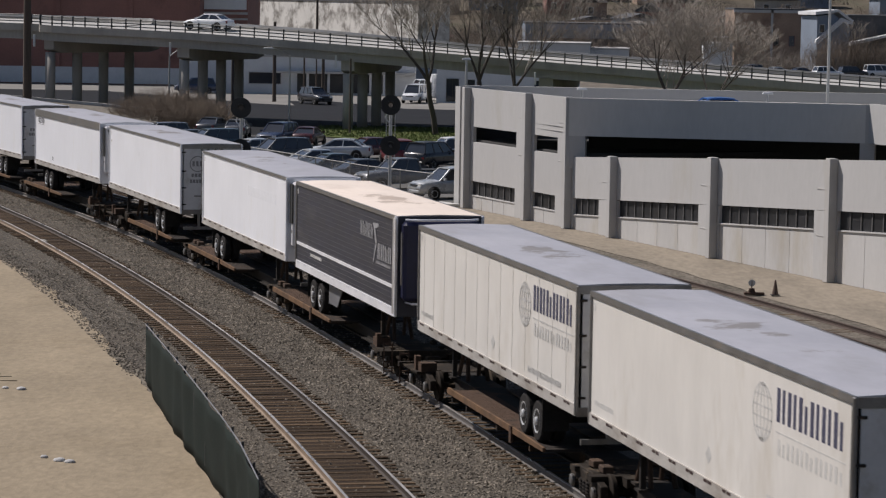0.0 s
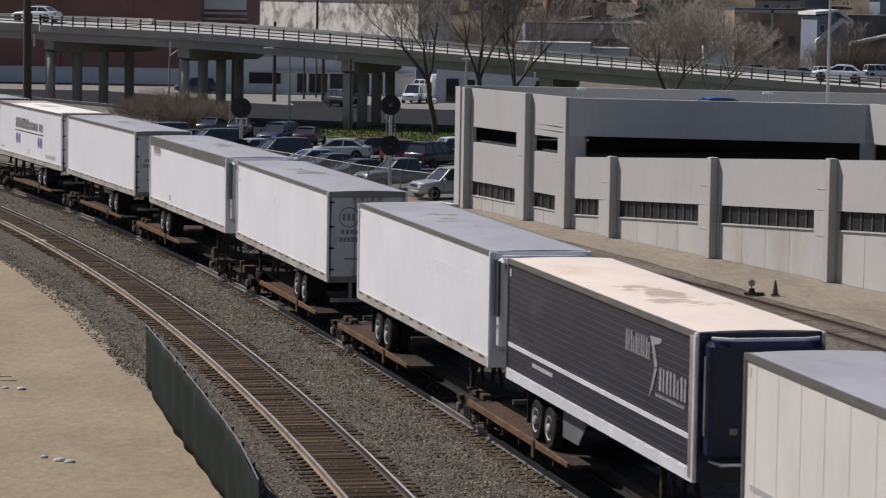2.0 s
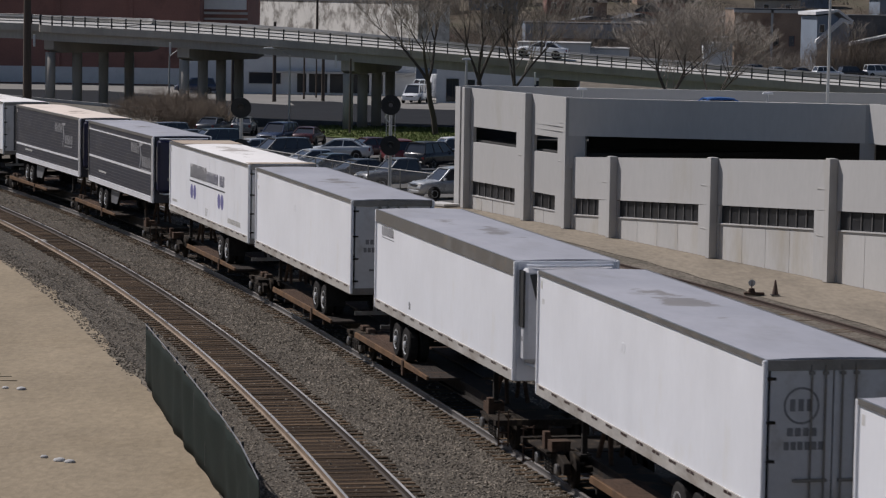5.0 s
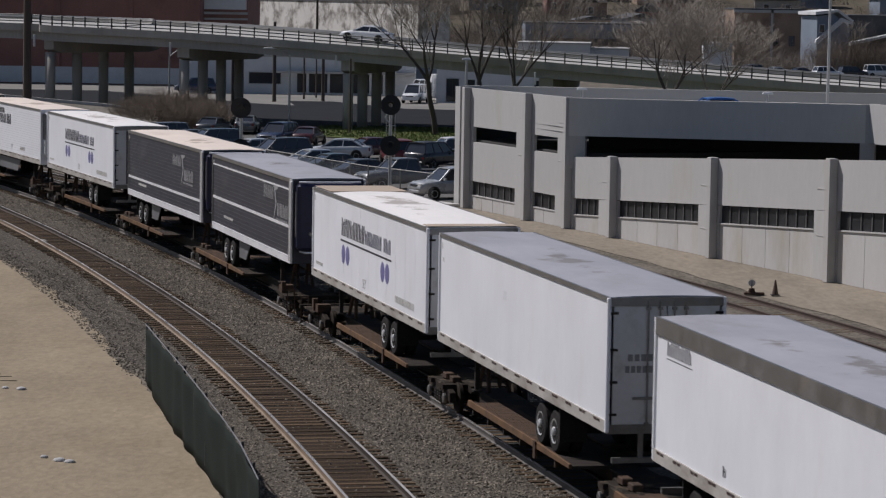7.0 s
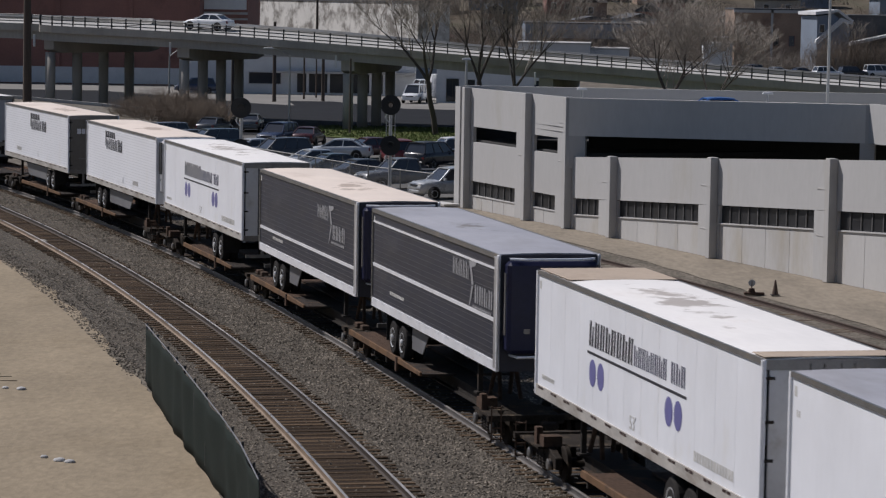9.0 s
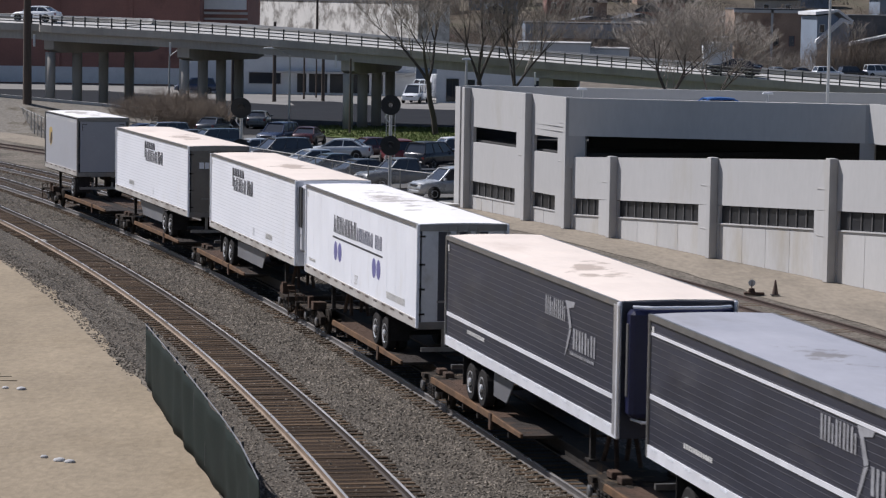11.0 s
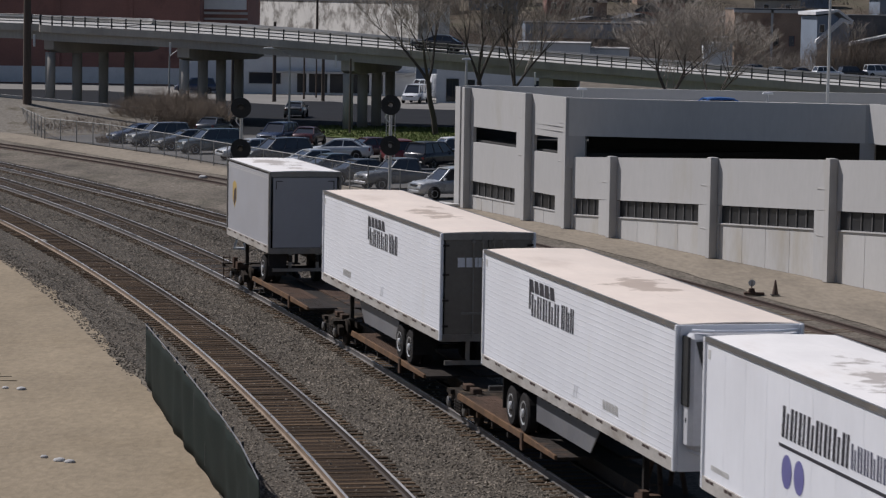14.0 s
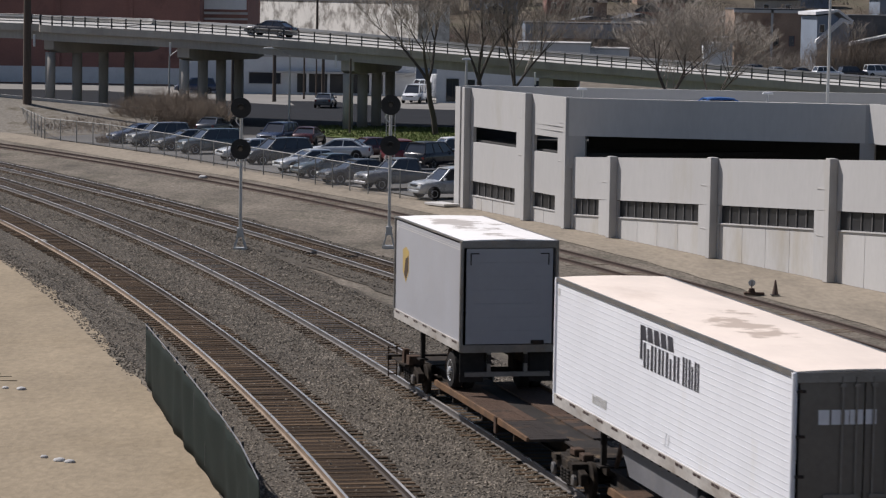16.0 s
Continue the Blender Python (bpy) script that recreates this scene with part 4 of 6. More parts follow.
            quad(ink("ink_grey"), x0 + 0.1, x1 - 0.1, Z(0.925), Z(0.93), y)
        elif logo.startswith("ghost"):
            quad(ink("ink_faint"), X(9.2), X(14.3), Z(0.62), Z(0.74), y)
        elif logo.startswith("corner"):
            glyphs(ink("ink_black"), X(0.75), X(2.4), Z(0.76), Z(0.86), y, 7, 3, 0.36)
            quad(ink("ink_black"), X(0.75), X(2.45), Z(0.735), Z(0.742), y)
            glyphs(ink("ink_black"), X(4.5), X(4.75), Z(0.15), Z(0.22), y, 1, 3, 0.4)
        elif logo.startswith("plain"):
            bars(ink("ink_faint"), X(6.9), Z(0.64), [0.12, 0.12], 0.22, y, 0.5, 0.1, split=False)
            bars(ink("ink_grey"), X(0.3), Z(0.74), [0.07, 0.07], 0.12, y, 0.6, split=False)
        quad(ink("ink_grey"), x0 + 0.16, x0 + 0.3, top - 0.42, top - 0.24, y)
        for nm, b in bm2.items():
            turn = None if s < 0 else pose(0, 0, 0, 0, 0, 180)
            part("dot" if "dot" in nm else "marking", b, M[nm.split()[0]], t, "violet dot" if "dot" in nm else "painted markings", at=turn, kind="" if "dot" in nm else "stuff")
    # marks on the rear doors
    if "mark" in logo:
        turn = Matrix(((0, -sg, 0, xr + sg * 0.034), (sg, 0, 0, 0), (0, 0, 1, 0), (0, 0, 0, 1)))
        dd = BM()
        if "ring" in logo:
            disc(dd, -0.6, zb + 2.1, 0.34, 0.34, 0.0, 22, 0.12)
            bars(dd, -0.82, zb + 2.0, [0.1, 0.1, 0.1], 0.22, 0.0, 0.6, split=False)
        bars(dd, -0.86, zb + 1.55, [0.11] * 4, 0.15, 0.0, 0.35, split=False)
        bars(dd, -0.92, zb + 1.3, [0.1] * 6, 0.15, 0.0, 0.3, split=False)
        part("marking", dd, M["door_ink"], t, "dark painted markings", at=turn)
    if "plate" in logo:
        turn = Matrix(((0, -sg, 0, xr + sg * 0.034), (sg, 0, 0, 0), (0, 0, 1, 0), (0, 0, 0, 1)))
        dd = BM()
        bars(dd, -0.85, zb + 2.0, [0.2, 0.2, 0.08, 0.24, 0.2], 0.26, 0.0, 0.2, split=False)
        part("marking", dd, M["ink_faint"], t, "pale painted markings", at=turn)
    return t


# the trailers in train order: distance of the tail end from the mark at the clip's start, and their looks
TRAILERS = [
    (14.45, dict(label="cream-white box trailer with navy and grey lettering bars", wall="trailer_cream", roof="roof_grey", nose=-1, logo="wheels", tandem=5.6)),
    (-2.88, dict(label="cream-white panelled box trailer with globe emblem and navy bars", wall="trailer_cream", roof="roof_grey", nose=-1, ribs="posts", logo="wheels", tandem=4.2)),
    (-20.9, dict(label="dark charcoal corrugated refrigerated trailer with bright trim strip", L=14.95, wall="trailer_dark", roof="roof_pink", ribs="dark", reefer="dark", skirt=True, logo="west", tandem=3.2)),
    (-38.91, dict(label="white refrigerated box trailer with faded ghost lettering", roof="roof_grey", reefer="pale", logo="ghost", tandem=3.2)),
    (-59.84, dict(label="plain white box trailer with ring mark on its grimy rear door", roof="roof_grey", nose=-1, logo="plain mark ring", tandem=4.6)),
    (-78.29, dict(label="white refrigerated trailer with small black corner lettering bars", roof="roof_grey", reefer="pale", logo="corner", tandem=3.2)),
    (-97.99, dict(label="plain white box trailer with marked grimy rear door", roof="roof_grey", nose=-1, logo="plain mark", tandem=5.1)),
    (-115.68, dict(label="white box trailer with black lettering bars and violet dots", roof="roof_white", nose=-1, logo="shippers stripe tan", tandem=5.0)),
    (-134.5, dict(label="dark charcoal corrugated trailer with two bright trim strips", L=14.95, wall="trailer_dark", roof="roof_grey", ribs="dark", reefer="dark", skirt=True, logo="west second", strip=0.43, tandem=3.2)),
    (-152.98, dict(label="dark charcoal corrugated refrigerated trailer with cream roof", wall="trailer_dark", roof="roof_pink", ribs="dark", reefer="dark", skirt=True, logo="west", tandem=3.2)),
    (-172.64, dict(label="white box trailer with black lettering bars, dots and torn roof", roof="roof_white", nose=-1, logo="shippers stripe", tandem=5.0)),
    (-190.69, dict(label="white corrugated refrigerated trailer with black emblem and skirt", roof="roof_pink", ribs="lines", reefer="pale", skirt=True, logo="prime", u0=4.6, tandem=3.3)),
    (-211.63, dict(label="white corrugated trailer with black emblem and dark rear doors", roof="roof_pink", ribs="lines", nose=-1, skirt=True, logo="prime plate", u0=6.85, rear="door_dark", tandem=4.6)),
    (-229.0, dict(label="short pale grey box trailer with gold shield emblem", L=8.0, wall="trailer_grey", roof="roof_white", nose=-1, logo="shield", rear="trailer_grey", roll=True, tandem=1.4)),
]
moving = []          # (object, distance at the start, half the distance of its supports, height)
for s0, kw in TRAILERS:
    L = kw.get("L", 16.15)
    t = semitrailer(**kw)
    moving.append((t, s0 + L / 2, L * 0.36, WAGON_Z))


def bogie():
    """A three-piece freight truck with two wheelsets, on the rail tops."""
    t = thing("rail_truck", "dusty dark cast steel freight truck with two wheelsets", "rail truck", "trucks under the wagons")
    for s in (-1, 1):
        bm = BM()
        prism(bm, [(-1.25, 0.34), (-1.25, 0.62), (-0.95, 0.68), (-0.5, 0.82), (0.5, 0.82), (0.95, 0.68), (1.25, 0.62), (1.25, 0.34), (0.95, 0.36), (0.6, 0.5), (0.42, 0.2), (-0.42, 0.2), (-0.6, 0.5), (-0.95, 0.36)], s * 1.0 - 0.09, s * 1.0 + 0.09)
        f = part("side_frame", bm, M["cast"], t, "dusty cast steel side frame", bevel=0.02)
        bm = BM()
        for x in (-0.26, 0.0, 0.26):
            for k in range(4):
                lathe(bm, (x, s * 1.06, 0.28 + k * 0.075), "z", [(0, 0.09), (0.03, 0.1), (0.06, 0.09)], 10)
        part("spring", bm, M["chassis"], f)
        for x in (-0.88, 0.88):
            bm = BM()
            lathe(bm, (x, s * 1.1, 0.42), "y", [(-0.02, 0.14), (s * 0.08, 0.14), (s * 0.1, 0.1)], 12)
            part("bearing_cap", bm, M["alloy"], f, "pale bearing end cap")
    bm = BM()
    box(bm, -0.24, 0.24, -1.12, 1.12, 0.5, 0.78)
    part("bolster", bm, M["cast"], t, bevel=0.03)
    for x in (-0.88, 0.88):
        bm = BM()
        for s in (-1, 1):
            lathe(bm, (0, s * 0.75, 0), "y", [(-0.07, 0.16), (-0.07, 0.4), (-0.05, 0.43), (0.05, 0.42), (0.06, 0.36), (0.02, 0.3), (0.03, 0.14)], 22)
        tube(bm, (0, -0.95, 0), (0, 0.95, 0), 0.085, 10)
        for k in range(3):
            box(bm, -0.03, 0.03, -0.84, -0.80, 0.18, 0.3, 1, Matrix.Rotation(k * 2.1, 4, "Y"))
        part("wheelset", bm, M["cast"], t, "steel wheels on one axle", at=pose(x, 0, 0.42))
    bm = BM()
    for x in (-0.5, 0.5):
        box(bm, x - 0.05, x + 0.05, -0.9, 0.9, 0.36, 0.46)
    part("brake_beam", bm, M["chassis"], t)
    return t


def spine_unit(half, deck0, deck1, hitch, end):
    """One platform of an articulated spine wagon; its trucks stand at -half and +half. end: -1 or +1 where the wagon ends, 0 inside it."""
    t = thing("spine_wagon", "rust-brown spine wagon platform carrying a trailer", "rail wagon", "platforms of the train")
    z = WAGON_Z
    bm = BM()
    box(bm, -half + 0.3, half - 0.3, -0.3, 0.3, 0.52, z - 0.1)
    box(bm, -half + 0.3, half - 0.3, -0.42, 0.42, z - 0.1, z - 0.05)
    box(bm, -half + 0.3, half - 0.3, -0.42, 0.42, 0.5, 0.54)
    part("centre_sill", bm, M["chassis"], t)
    mid = deck0 + (deck1 - deck0) * 0.7
    for s in (-1, 1):
        for a, b, mt in ((deck0, mid - 0.02, "rust"), (mid + 0.02, deck1, "deck_grey")):
            bm = BM()
            box(bm, a, b, min(s * 0.3, s * 1.285), max(s * 0.3, s * 1.285), z - 0.07, z)
            n = int((b - a) / 0.25)
            for i in range(n):
                x = a + 0.1 + i * 0.25
                box(bm, x, x + 0.03, min(s * 0.5, s * 1.25), max(s * 0.5, s * 1.25), z - 0.002, z + 0.003)
            part("wheel_deck", bm, M[mt], t, "rusty ribbed wheel deck")
        bm = BM()
        prism(bm, [(deck0, z - 0.07), (mid, z - 0.07), (deck1, z - 0.06), (deck1, z + 0.05), (mid, z + 0.1), (deck0 + 0.1, z + 0.1), (deck0, z + 0.0)], s * 1.32 - 0.035, s * 1.32 + 0.035)
        sill = part("side_sill", bm, M["rust_light"], t, "tan rusted side sill", bevel=0.01)
        bm = BM()
        box(bm, mid - 0.1, mid + 0.1, s * 1.36 - 0.03, s * 1.36 + 0.03, z - 0.3, z + 0.11)
        part("gusset", bm, M["rust"], sill)
    bm = BM()
    x = deck0 + 0.4
    while x < deck1 - 0.2:
        box(bm, x - 0.05, x + 0.05, -1.3, 1.3, z - 0.26, z - 0.07)
        x += 1.6
    part("cross_bearer", bm, M["chassis"], t, kind="stuff")
    bm = BM()
    for s in (-1, 1):
        tube(bm, (hitch - 0.6, s * 0.28, z - 0.05), (hitch, s * 0.2, z + 1.1), 0.06)
        tube(bm, (hitch + 0.5, s * 0.28, z - 0.05), (hitch, s * 0.2, z + 1.1), 0.06)
    box(bm, hitch - 0.35, hitch + 0.35, -0.45, 0.45, z + 1.06, z + 1.14)
    part("trailer_hitch", bm, M["rust"], t, "rusty trailer hitch stand")
    for e in (-1, 1):
        bm = BM()
        a = e * half
        if end == e:
            x0, x1 = sorted((a - e * 0.6, a + e * 1.5))
            box(bm, x0, x1, -0.55, 0.55, 0.78, 0.95)
            x0, x1 = sorted((a + e * 1.3, a + e * 1.5))
            box(bm, x0, x1, -1.42, 1.42, 0.86, 1.0)
            x0, x1 = sorted((a - e * 0.5, a + e * 1.3))
            for s in (-1, 1):
                box(bm, x0, x1, s * 1.15 - 0.16, s * 1.15 + 0.16, 0.9, 0.95)
            part("end_frame", bm, M["cast"], t, "rusty end frame with crossbeam")
            bm = BM()
            x0, x1 = sorted((a + e * 1.4, a + e * 2.15))
            box(bm, x0, x1, -0.12, 0.12, 0.62, 0.84)
            x0, x1 = sorted((a + e * 1.95, a + e * 2.25))
            box(bm, x0, x1, -0.2, 0.2, 0.58, 0.9)
            part("coupler", bm, M["cast"], t, "cast steel coupler", bevel=0.03)
            for y in (-1.35, 1.1):
                bm = BM()
                for yy in (y, y + 0.25):
                    tube(bm, (a + e * 1.52, yy, 0.35), (a + e * 1.52, yy, 1.25), 0.022, 6)
                for zz in (0.42, 0.7, 1.2):
                    tube(bm, (a + e * 1.52, y, zz), (a + e * 1.52, y + 0.25, zz), 0.02, 6)
                part("ladder", bm, M["rust"], t, "thin rusty grab irons")
            bm = BM()
            box(bm, a - 0.12, a + 0.12, -1.25, -1.1, 0.9, 1.35)
            box(bm, a - e * 0.4 - 0.2, a - e * 0.4 + 0.2, -1.2, -0.75, 0.95, 1.2)
            part("brake_box", bm, M["rust"], t)
        else:
            x0, x1 = sorted((a - e * 1.3, a - e * 0.05))
            box(bm, x0, x1, -0.5, 0.5, 0.76, 0.96)
            x0, x1 = sorted((a - e * 0.9, a - e * 0.5))
            box(bm, x0, x1, -1.2, 1.2, 0.84, 0.96)
            lathe(bm, (a, 0, 0.8 + 0.05 * e), "z", [(0, 0.4), (0.1, 0.4), (0.14, 0.34)], 14)
            part("articulation", bm, M["cast"], t, "dusty articulated joint casting")
            for y in (-0.85, 0.62):
                bm = BM()
                x0, x1 = sorted((a - e * 0.2, a - e * 0.6))
                box(bm, x0, x1, y, y + 0.25, 0.96, 1.12)
                part("joint_fitting", bm, M["rust"], t, bevel=0.02)
    return t


# wagons of three platforms: the places of their four trucks; which platforms carry trailers tail first
WAGONS = [((-3.4, 13.5, 30.4, 47.3), "MMM"), ((-59.3, -42.5, -25.6, -8.6), "MLL"), ((-115.8, -98.7, -81.8, -64.8), "MML"),
          ((-172.3, -155.3, -138.4, -121.3), "MLL"), ((-228.0, -211.2, -194.0, -176.9), "MML")]
for trucks, kinds in WAGONS:
    for s in trucks:
        moving.append((bogie(), s, 0.9, 0.17))
    for i, k in enumerate(kinds):
        a, b = trucks[i], trucks[i + 1]
        half = (b - a) / 2
        d0 = (-half + 4.4) if k == "M" else (-half + 0.9)
        u = spine_unit(half, d0, d0 + 9.8, (-half + 1.9) if k == "M" else (half - 2.2), -1 if i == 0 else (1 if i == 2 else 0))
        moving.append((u, (a + b) / 2, half, 0.0))


# ---- parking garage ----
GA = Matrix(((0.367, 0.930, 0, 0.7), (-0.930, 0.367, 0, 153.7), (0, 0, 1, -0.06), (0, 0, 0, 1)))     # x along the front, y inwards
garage = thing("parking_garage", "pale concrete parking garage with ramp and dark openings", "building", at=GA)


def sloped(bm, x0, x1, za0, za1, zb0, zb1, y0, y1):
    """A wall piece whose lower and upper edges run from za0 to za1 and from zb0 to zb1."""
    prism(bm, [(x0, za0), (x1, za1), (x1, zb1), (x0, zb0)], y0, y1)


FINS = [1.9, 10.3, 15.46, 20.81, 31.44, 42.15, 52.9]
ramp_top = lambda x: 3.62 + (x - 15.8) * 0.0546
win_low = lambda x: 0.70 + max(0.0, x - 15.7) * 0.0535
TOP = 6.55
bm = BM()
box(bm, 0, 15.2, 0, 0.18, 1.52, 3.64)
box(bm, 0, 15.2, 0, 0.18, 4.47, TOP)
for a, b in ((0, 2.3), (8.3, 10.6), (13.65, 15.2)):
    box(bm, a, b, 0, 0.18, 3.64, 4.47)
for a, b in ((0, 2.05), (8.2, 10.5), (13.43, 15.2)):
    box(bm, a, b, 0, 0.18, 0.0, 1.52)
part("front_wall", bm, M["concrete"], garage, "pale concrete front with two bands of openings")
bm = BM()
sloped(bm, 15.2, 60, win_low(15.2) + 0.83, win_low(60) + 0.83, ramp_top(15.2), ramp_top(60), 0.0, 0.18)
BAYS = [(15.72, 18.75), (20.9, 29.55), (31.6, 40.25), (42.2, 51.0), (53.0, 60.0)]
edge = 15.2
for a, b in BAYS:
    sloped(bm, edge, a, 0, 0, win_low(edge) + 0.83, win_low(a) + 0.83, 0.0, 0.18)
    edge = b
part("ramp_wall", bm, M["concrete"], garage, "sloping pale concrete ramp parapet")
for f in FINS:
    bm = BM()
    h = TOP + 0.04 if f < 16 else ramp_top(f) + 0.05
    box(bm, f - 0.4, f, -0.38, 0.0, 0.0, h)
    fin = part("pilaster", bm, M["fin"], garage, "grey projecting pilaster", bevel=0.02)
    bm = BM()
    for z in (h - 1.35, h - 3.3):
        if z > 0.8:
            box(bm, f - 1.7, f - 0.7, -0.02, 0.0, z, z + 0.04)
    if bm.verts:
        part("joint", bm, M["fin"], fin)
    else:
        bm.free()
bm = BM()
box(bm, -0.1, 0.6, -0.12, 0.0, 0.0, TOP + 0.02)
part("corner_pier", bm, M["concrete"], garage)
# base panels, one by one, with open joints
for a, b in [(2.05, 8.2), (10.5, 13.43)] + BAYS:
    n = max(1, round((b - a) / (2.1 if a > 15 else 1.7)))
    for i in range(n):
        p, q = a + (b - a) * i / n, a + (b - a) * (i + 1) / n
        bm = BM()
        sloped(bm, p + 0.015, q - 0.015, 0, 0, win_low(p), win_low(q), 0.03 if a < 15 else 0.05, 0.18)
        part("panel", bm, M["concrete_pale"], garage)
    m_n = round((b - a) / 0.85)
    for i in range(1, m_n):
        x = a + (b - a) * i / m_n
        bm = BM()
        box(bm, x - 0.035, x + 0.035, 0.1, 0.15, win_low(x), win_low(x) + 0.83)
        part("mullion", bm, M["mullion"], garage)
    bm = BM()
    sloped(bm, a, b, win_low(a), win_low(b), win_low(a) + 0.06, win_low(b) + 0.05, -0.01, 0.14)
    part("sill", bm, M["concrete"], garage)
    bm = BM()
    sloped(bm, a, b, win_low(a) + 0.02, win_low(b) + 0.02, win_low(a) + 0.82, win_low(b) + 0.82, 0.152, 0.168)
    part("pane", bm, M["dusty_glass"], garage, "dusty dark glazing")
# inside surfaces take the dark colour that stands for indoor shade
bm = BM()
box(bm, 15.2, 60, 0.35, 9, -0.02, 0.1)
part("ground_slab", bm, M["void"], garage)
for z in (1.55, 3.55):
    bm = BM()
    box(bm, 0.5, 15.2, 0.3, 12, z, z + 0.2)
    part("deck", bm, M["void"], garage, "inner deck coloured dark for interior shade")
# added dark wall close behind the windows, keeps sunlit depth out of sight
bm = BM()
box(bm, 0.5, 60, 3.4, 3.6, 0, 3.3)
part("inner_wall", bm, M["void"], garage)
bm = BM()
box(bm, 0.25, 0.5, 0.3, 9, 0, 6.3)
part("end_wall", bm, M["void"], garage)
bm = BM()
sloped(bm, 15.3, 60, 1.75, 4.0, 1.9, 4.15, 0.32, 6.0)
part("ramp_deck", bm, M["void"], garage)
inv = GA.inverted()


def wall_between(bm, a, b, z0, z1, thick):
    a, b = Vector((*a, 0)), Vector((*b, 0))
    d = (b - a).normalized()
    n = Vector((-d.y, d.x, 0)) * thick
    lo, hi = Vector((0, 0, z0)), Vector((0, 0, z1))
    ps = [inv @ (p + h) for h in (lo, hi) for p in (a, b, b + n, a + n)]
    v = [bm.verts.new(p) for p in ps]
    for f in ((3, 2, 1, 0), (4, 5, 6, 7), (0, 1, 5, 4), (1, 2, 6, 5), (2, 3, 7, 6), (3, 0, 4, 7)):
        bm.faces.new([v[i] for i in f])


bm = BM()
wall_between(bm, (6.15, 139.25), (20.7, 136.4), 4.6, TOP - 0.06, 0.3)
part("set_back_wall", bm, M["concrete_dark"], garage, "smooth grey shaded upper wall")
bm = BM()
wall_between(bm, (6.2, 139.25), (7.0, 139.1), 3.0, 4.6, 0.6)
part("opening_pier", bm, M["concrete"], garage)
bm = BM()
wall_between(bm, (20.3, 136.5), (21.0, 136.3), 2.0, TOP - 0.06, 0.6)
part("opening_pier", bm, M["concrete"], garage)
bm = BM()
wall_between(bm, (20.7, 136.4), (27.0, 120.4), 4.6, TOP - 0.02, 0.3)
part("upper_wall", bm, M["concrete"], garage)
bm = BM()
wall_between(bm, (0.95, 153.6), (24.5, 151.0), 6.0, TOP + 0.02, 0.3)
wall_between(bm, (24.5, 151.0), (30.0, 137.0), 6.0, TOP - 0.02, 0.3)
part("back_parapet", bm, M["concrete"], garage, "pale concrete roof parapet")
bm = BM()
v = [bm.verts.new(inv @ Vector((x, y, 5.0))) for x, y in ((0.9, 153.5), (6.2, 139.6), (20.9, 136.6), (27.0, 120.5), (42, 122), (30, 151), (24.5, 151))]
bm.faces.new(v)
v = [bm.verts.new(inv @ Vector((x, y, 4.75))) for x, y in ((0.9, 153.5), (6.2, 139.6), (20.9, 136.6), (27.0, 120.5), (42, 122), (30, 151), (24.5, 151))]
bm.faces.new(v[::-1])
part("roof_deck", bm, M["concrete"], garage, "pale concrete roof parking deck")
# added dark wall behind the upper opening, same shade colour
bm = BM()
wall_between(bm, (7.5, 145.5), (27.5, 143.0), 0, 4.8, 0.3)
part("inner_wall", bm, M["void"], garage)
bm = BM()
box(bm, -0.4, 1.6, -1.6, -0.5, 0.0, 0.14)
solid("concrete_slab", bm, M["concrete_pale"], "pale concrete slab lying by the garage corner", "slab", at=GA @ pose(-0.6, 0, 0.035, 0, 0, 12), bevel=0.02)


# ---- overpass ----
OV = [(-75, 264, 9.6), (-40.5, 252.5, 9.29), (-35.3, 250, 9.11), (-22.8, 243.6, 8.78), (-8.55, 238, 8.02), (8.3, 234.5, 6.94), (19.2, 232, 6.3), (35.6, 229, 5.35), (60, 224, 4.2), (90, 218, 3.0)]


def spline(pts, step):
    out = []
    for i in range(len(pts) - 1):
        p0, p1, p2, p3 = (Vector(pts[max(0, min(len(pts) - 1, i + k))]) for k in (-1, 0, 1, 2))
        n = max(1, int((p2 - p1).length / step))
        for j in range(n):
            t = j / n
            out.append(0.5 * ((2 * p1) + (p2 - p0) * t + (2 * p0 - 5 * p1 + 4 * p2 - p3) * t * t + (3 * p1 - p0 - 3 * p2 + p3) * t ** 3))
    out.append(Vector(pts[-1]))
    return out


edge_line = spline(OV, 1.35)


def side_of(i):
    d = edge_line[min(i + 1, len(edge_line) - 1)] - edge_line[max(i - 1, 0)]
    d.z = 0
    d.normalize()
    return Vector((-d.y, d.x, 0)) if d.x > 0 else Vector((d.y, -d.x, 0))     # away from the viewer


overpass = thing("overpass", "grey concrete road overpass on round piers with guard rails", "overpass", kind="structure")


def loft(name, prof, mat, label="", parent=overpass, lo=0, hi=None):
    bm = BM()
    rings = []
    pts = edge_line[lo:hi]
    for i, p in enumerate(pts):
        n = side_of(i + lo)
        rings.append([bm.verts.new(p + n * o + Vector((0, 0, z))) for o, z in prof])
    k = len(prof)
    for a, b in zip(rings, rings[1:]):
        for i in range(k):
            bm.faces.new((a[i], b[i], b[(i + 1) % k], a[(i + 1) % k]))
    bm.faces.new(rings[0])
    bm.faces.new(rings[-1][::-1])
    return part(name, bm, mat, parent, label)


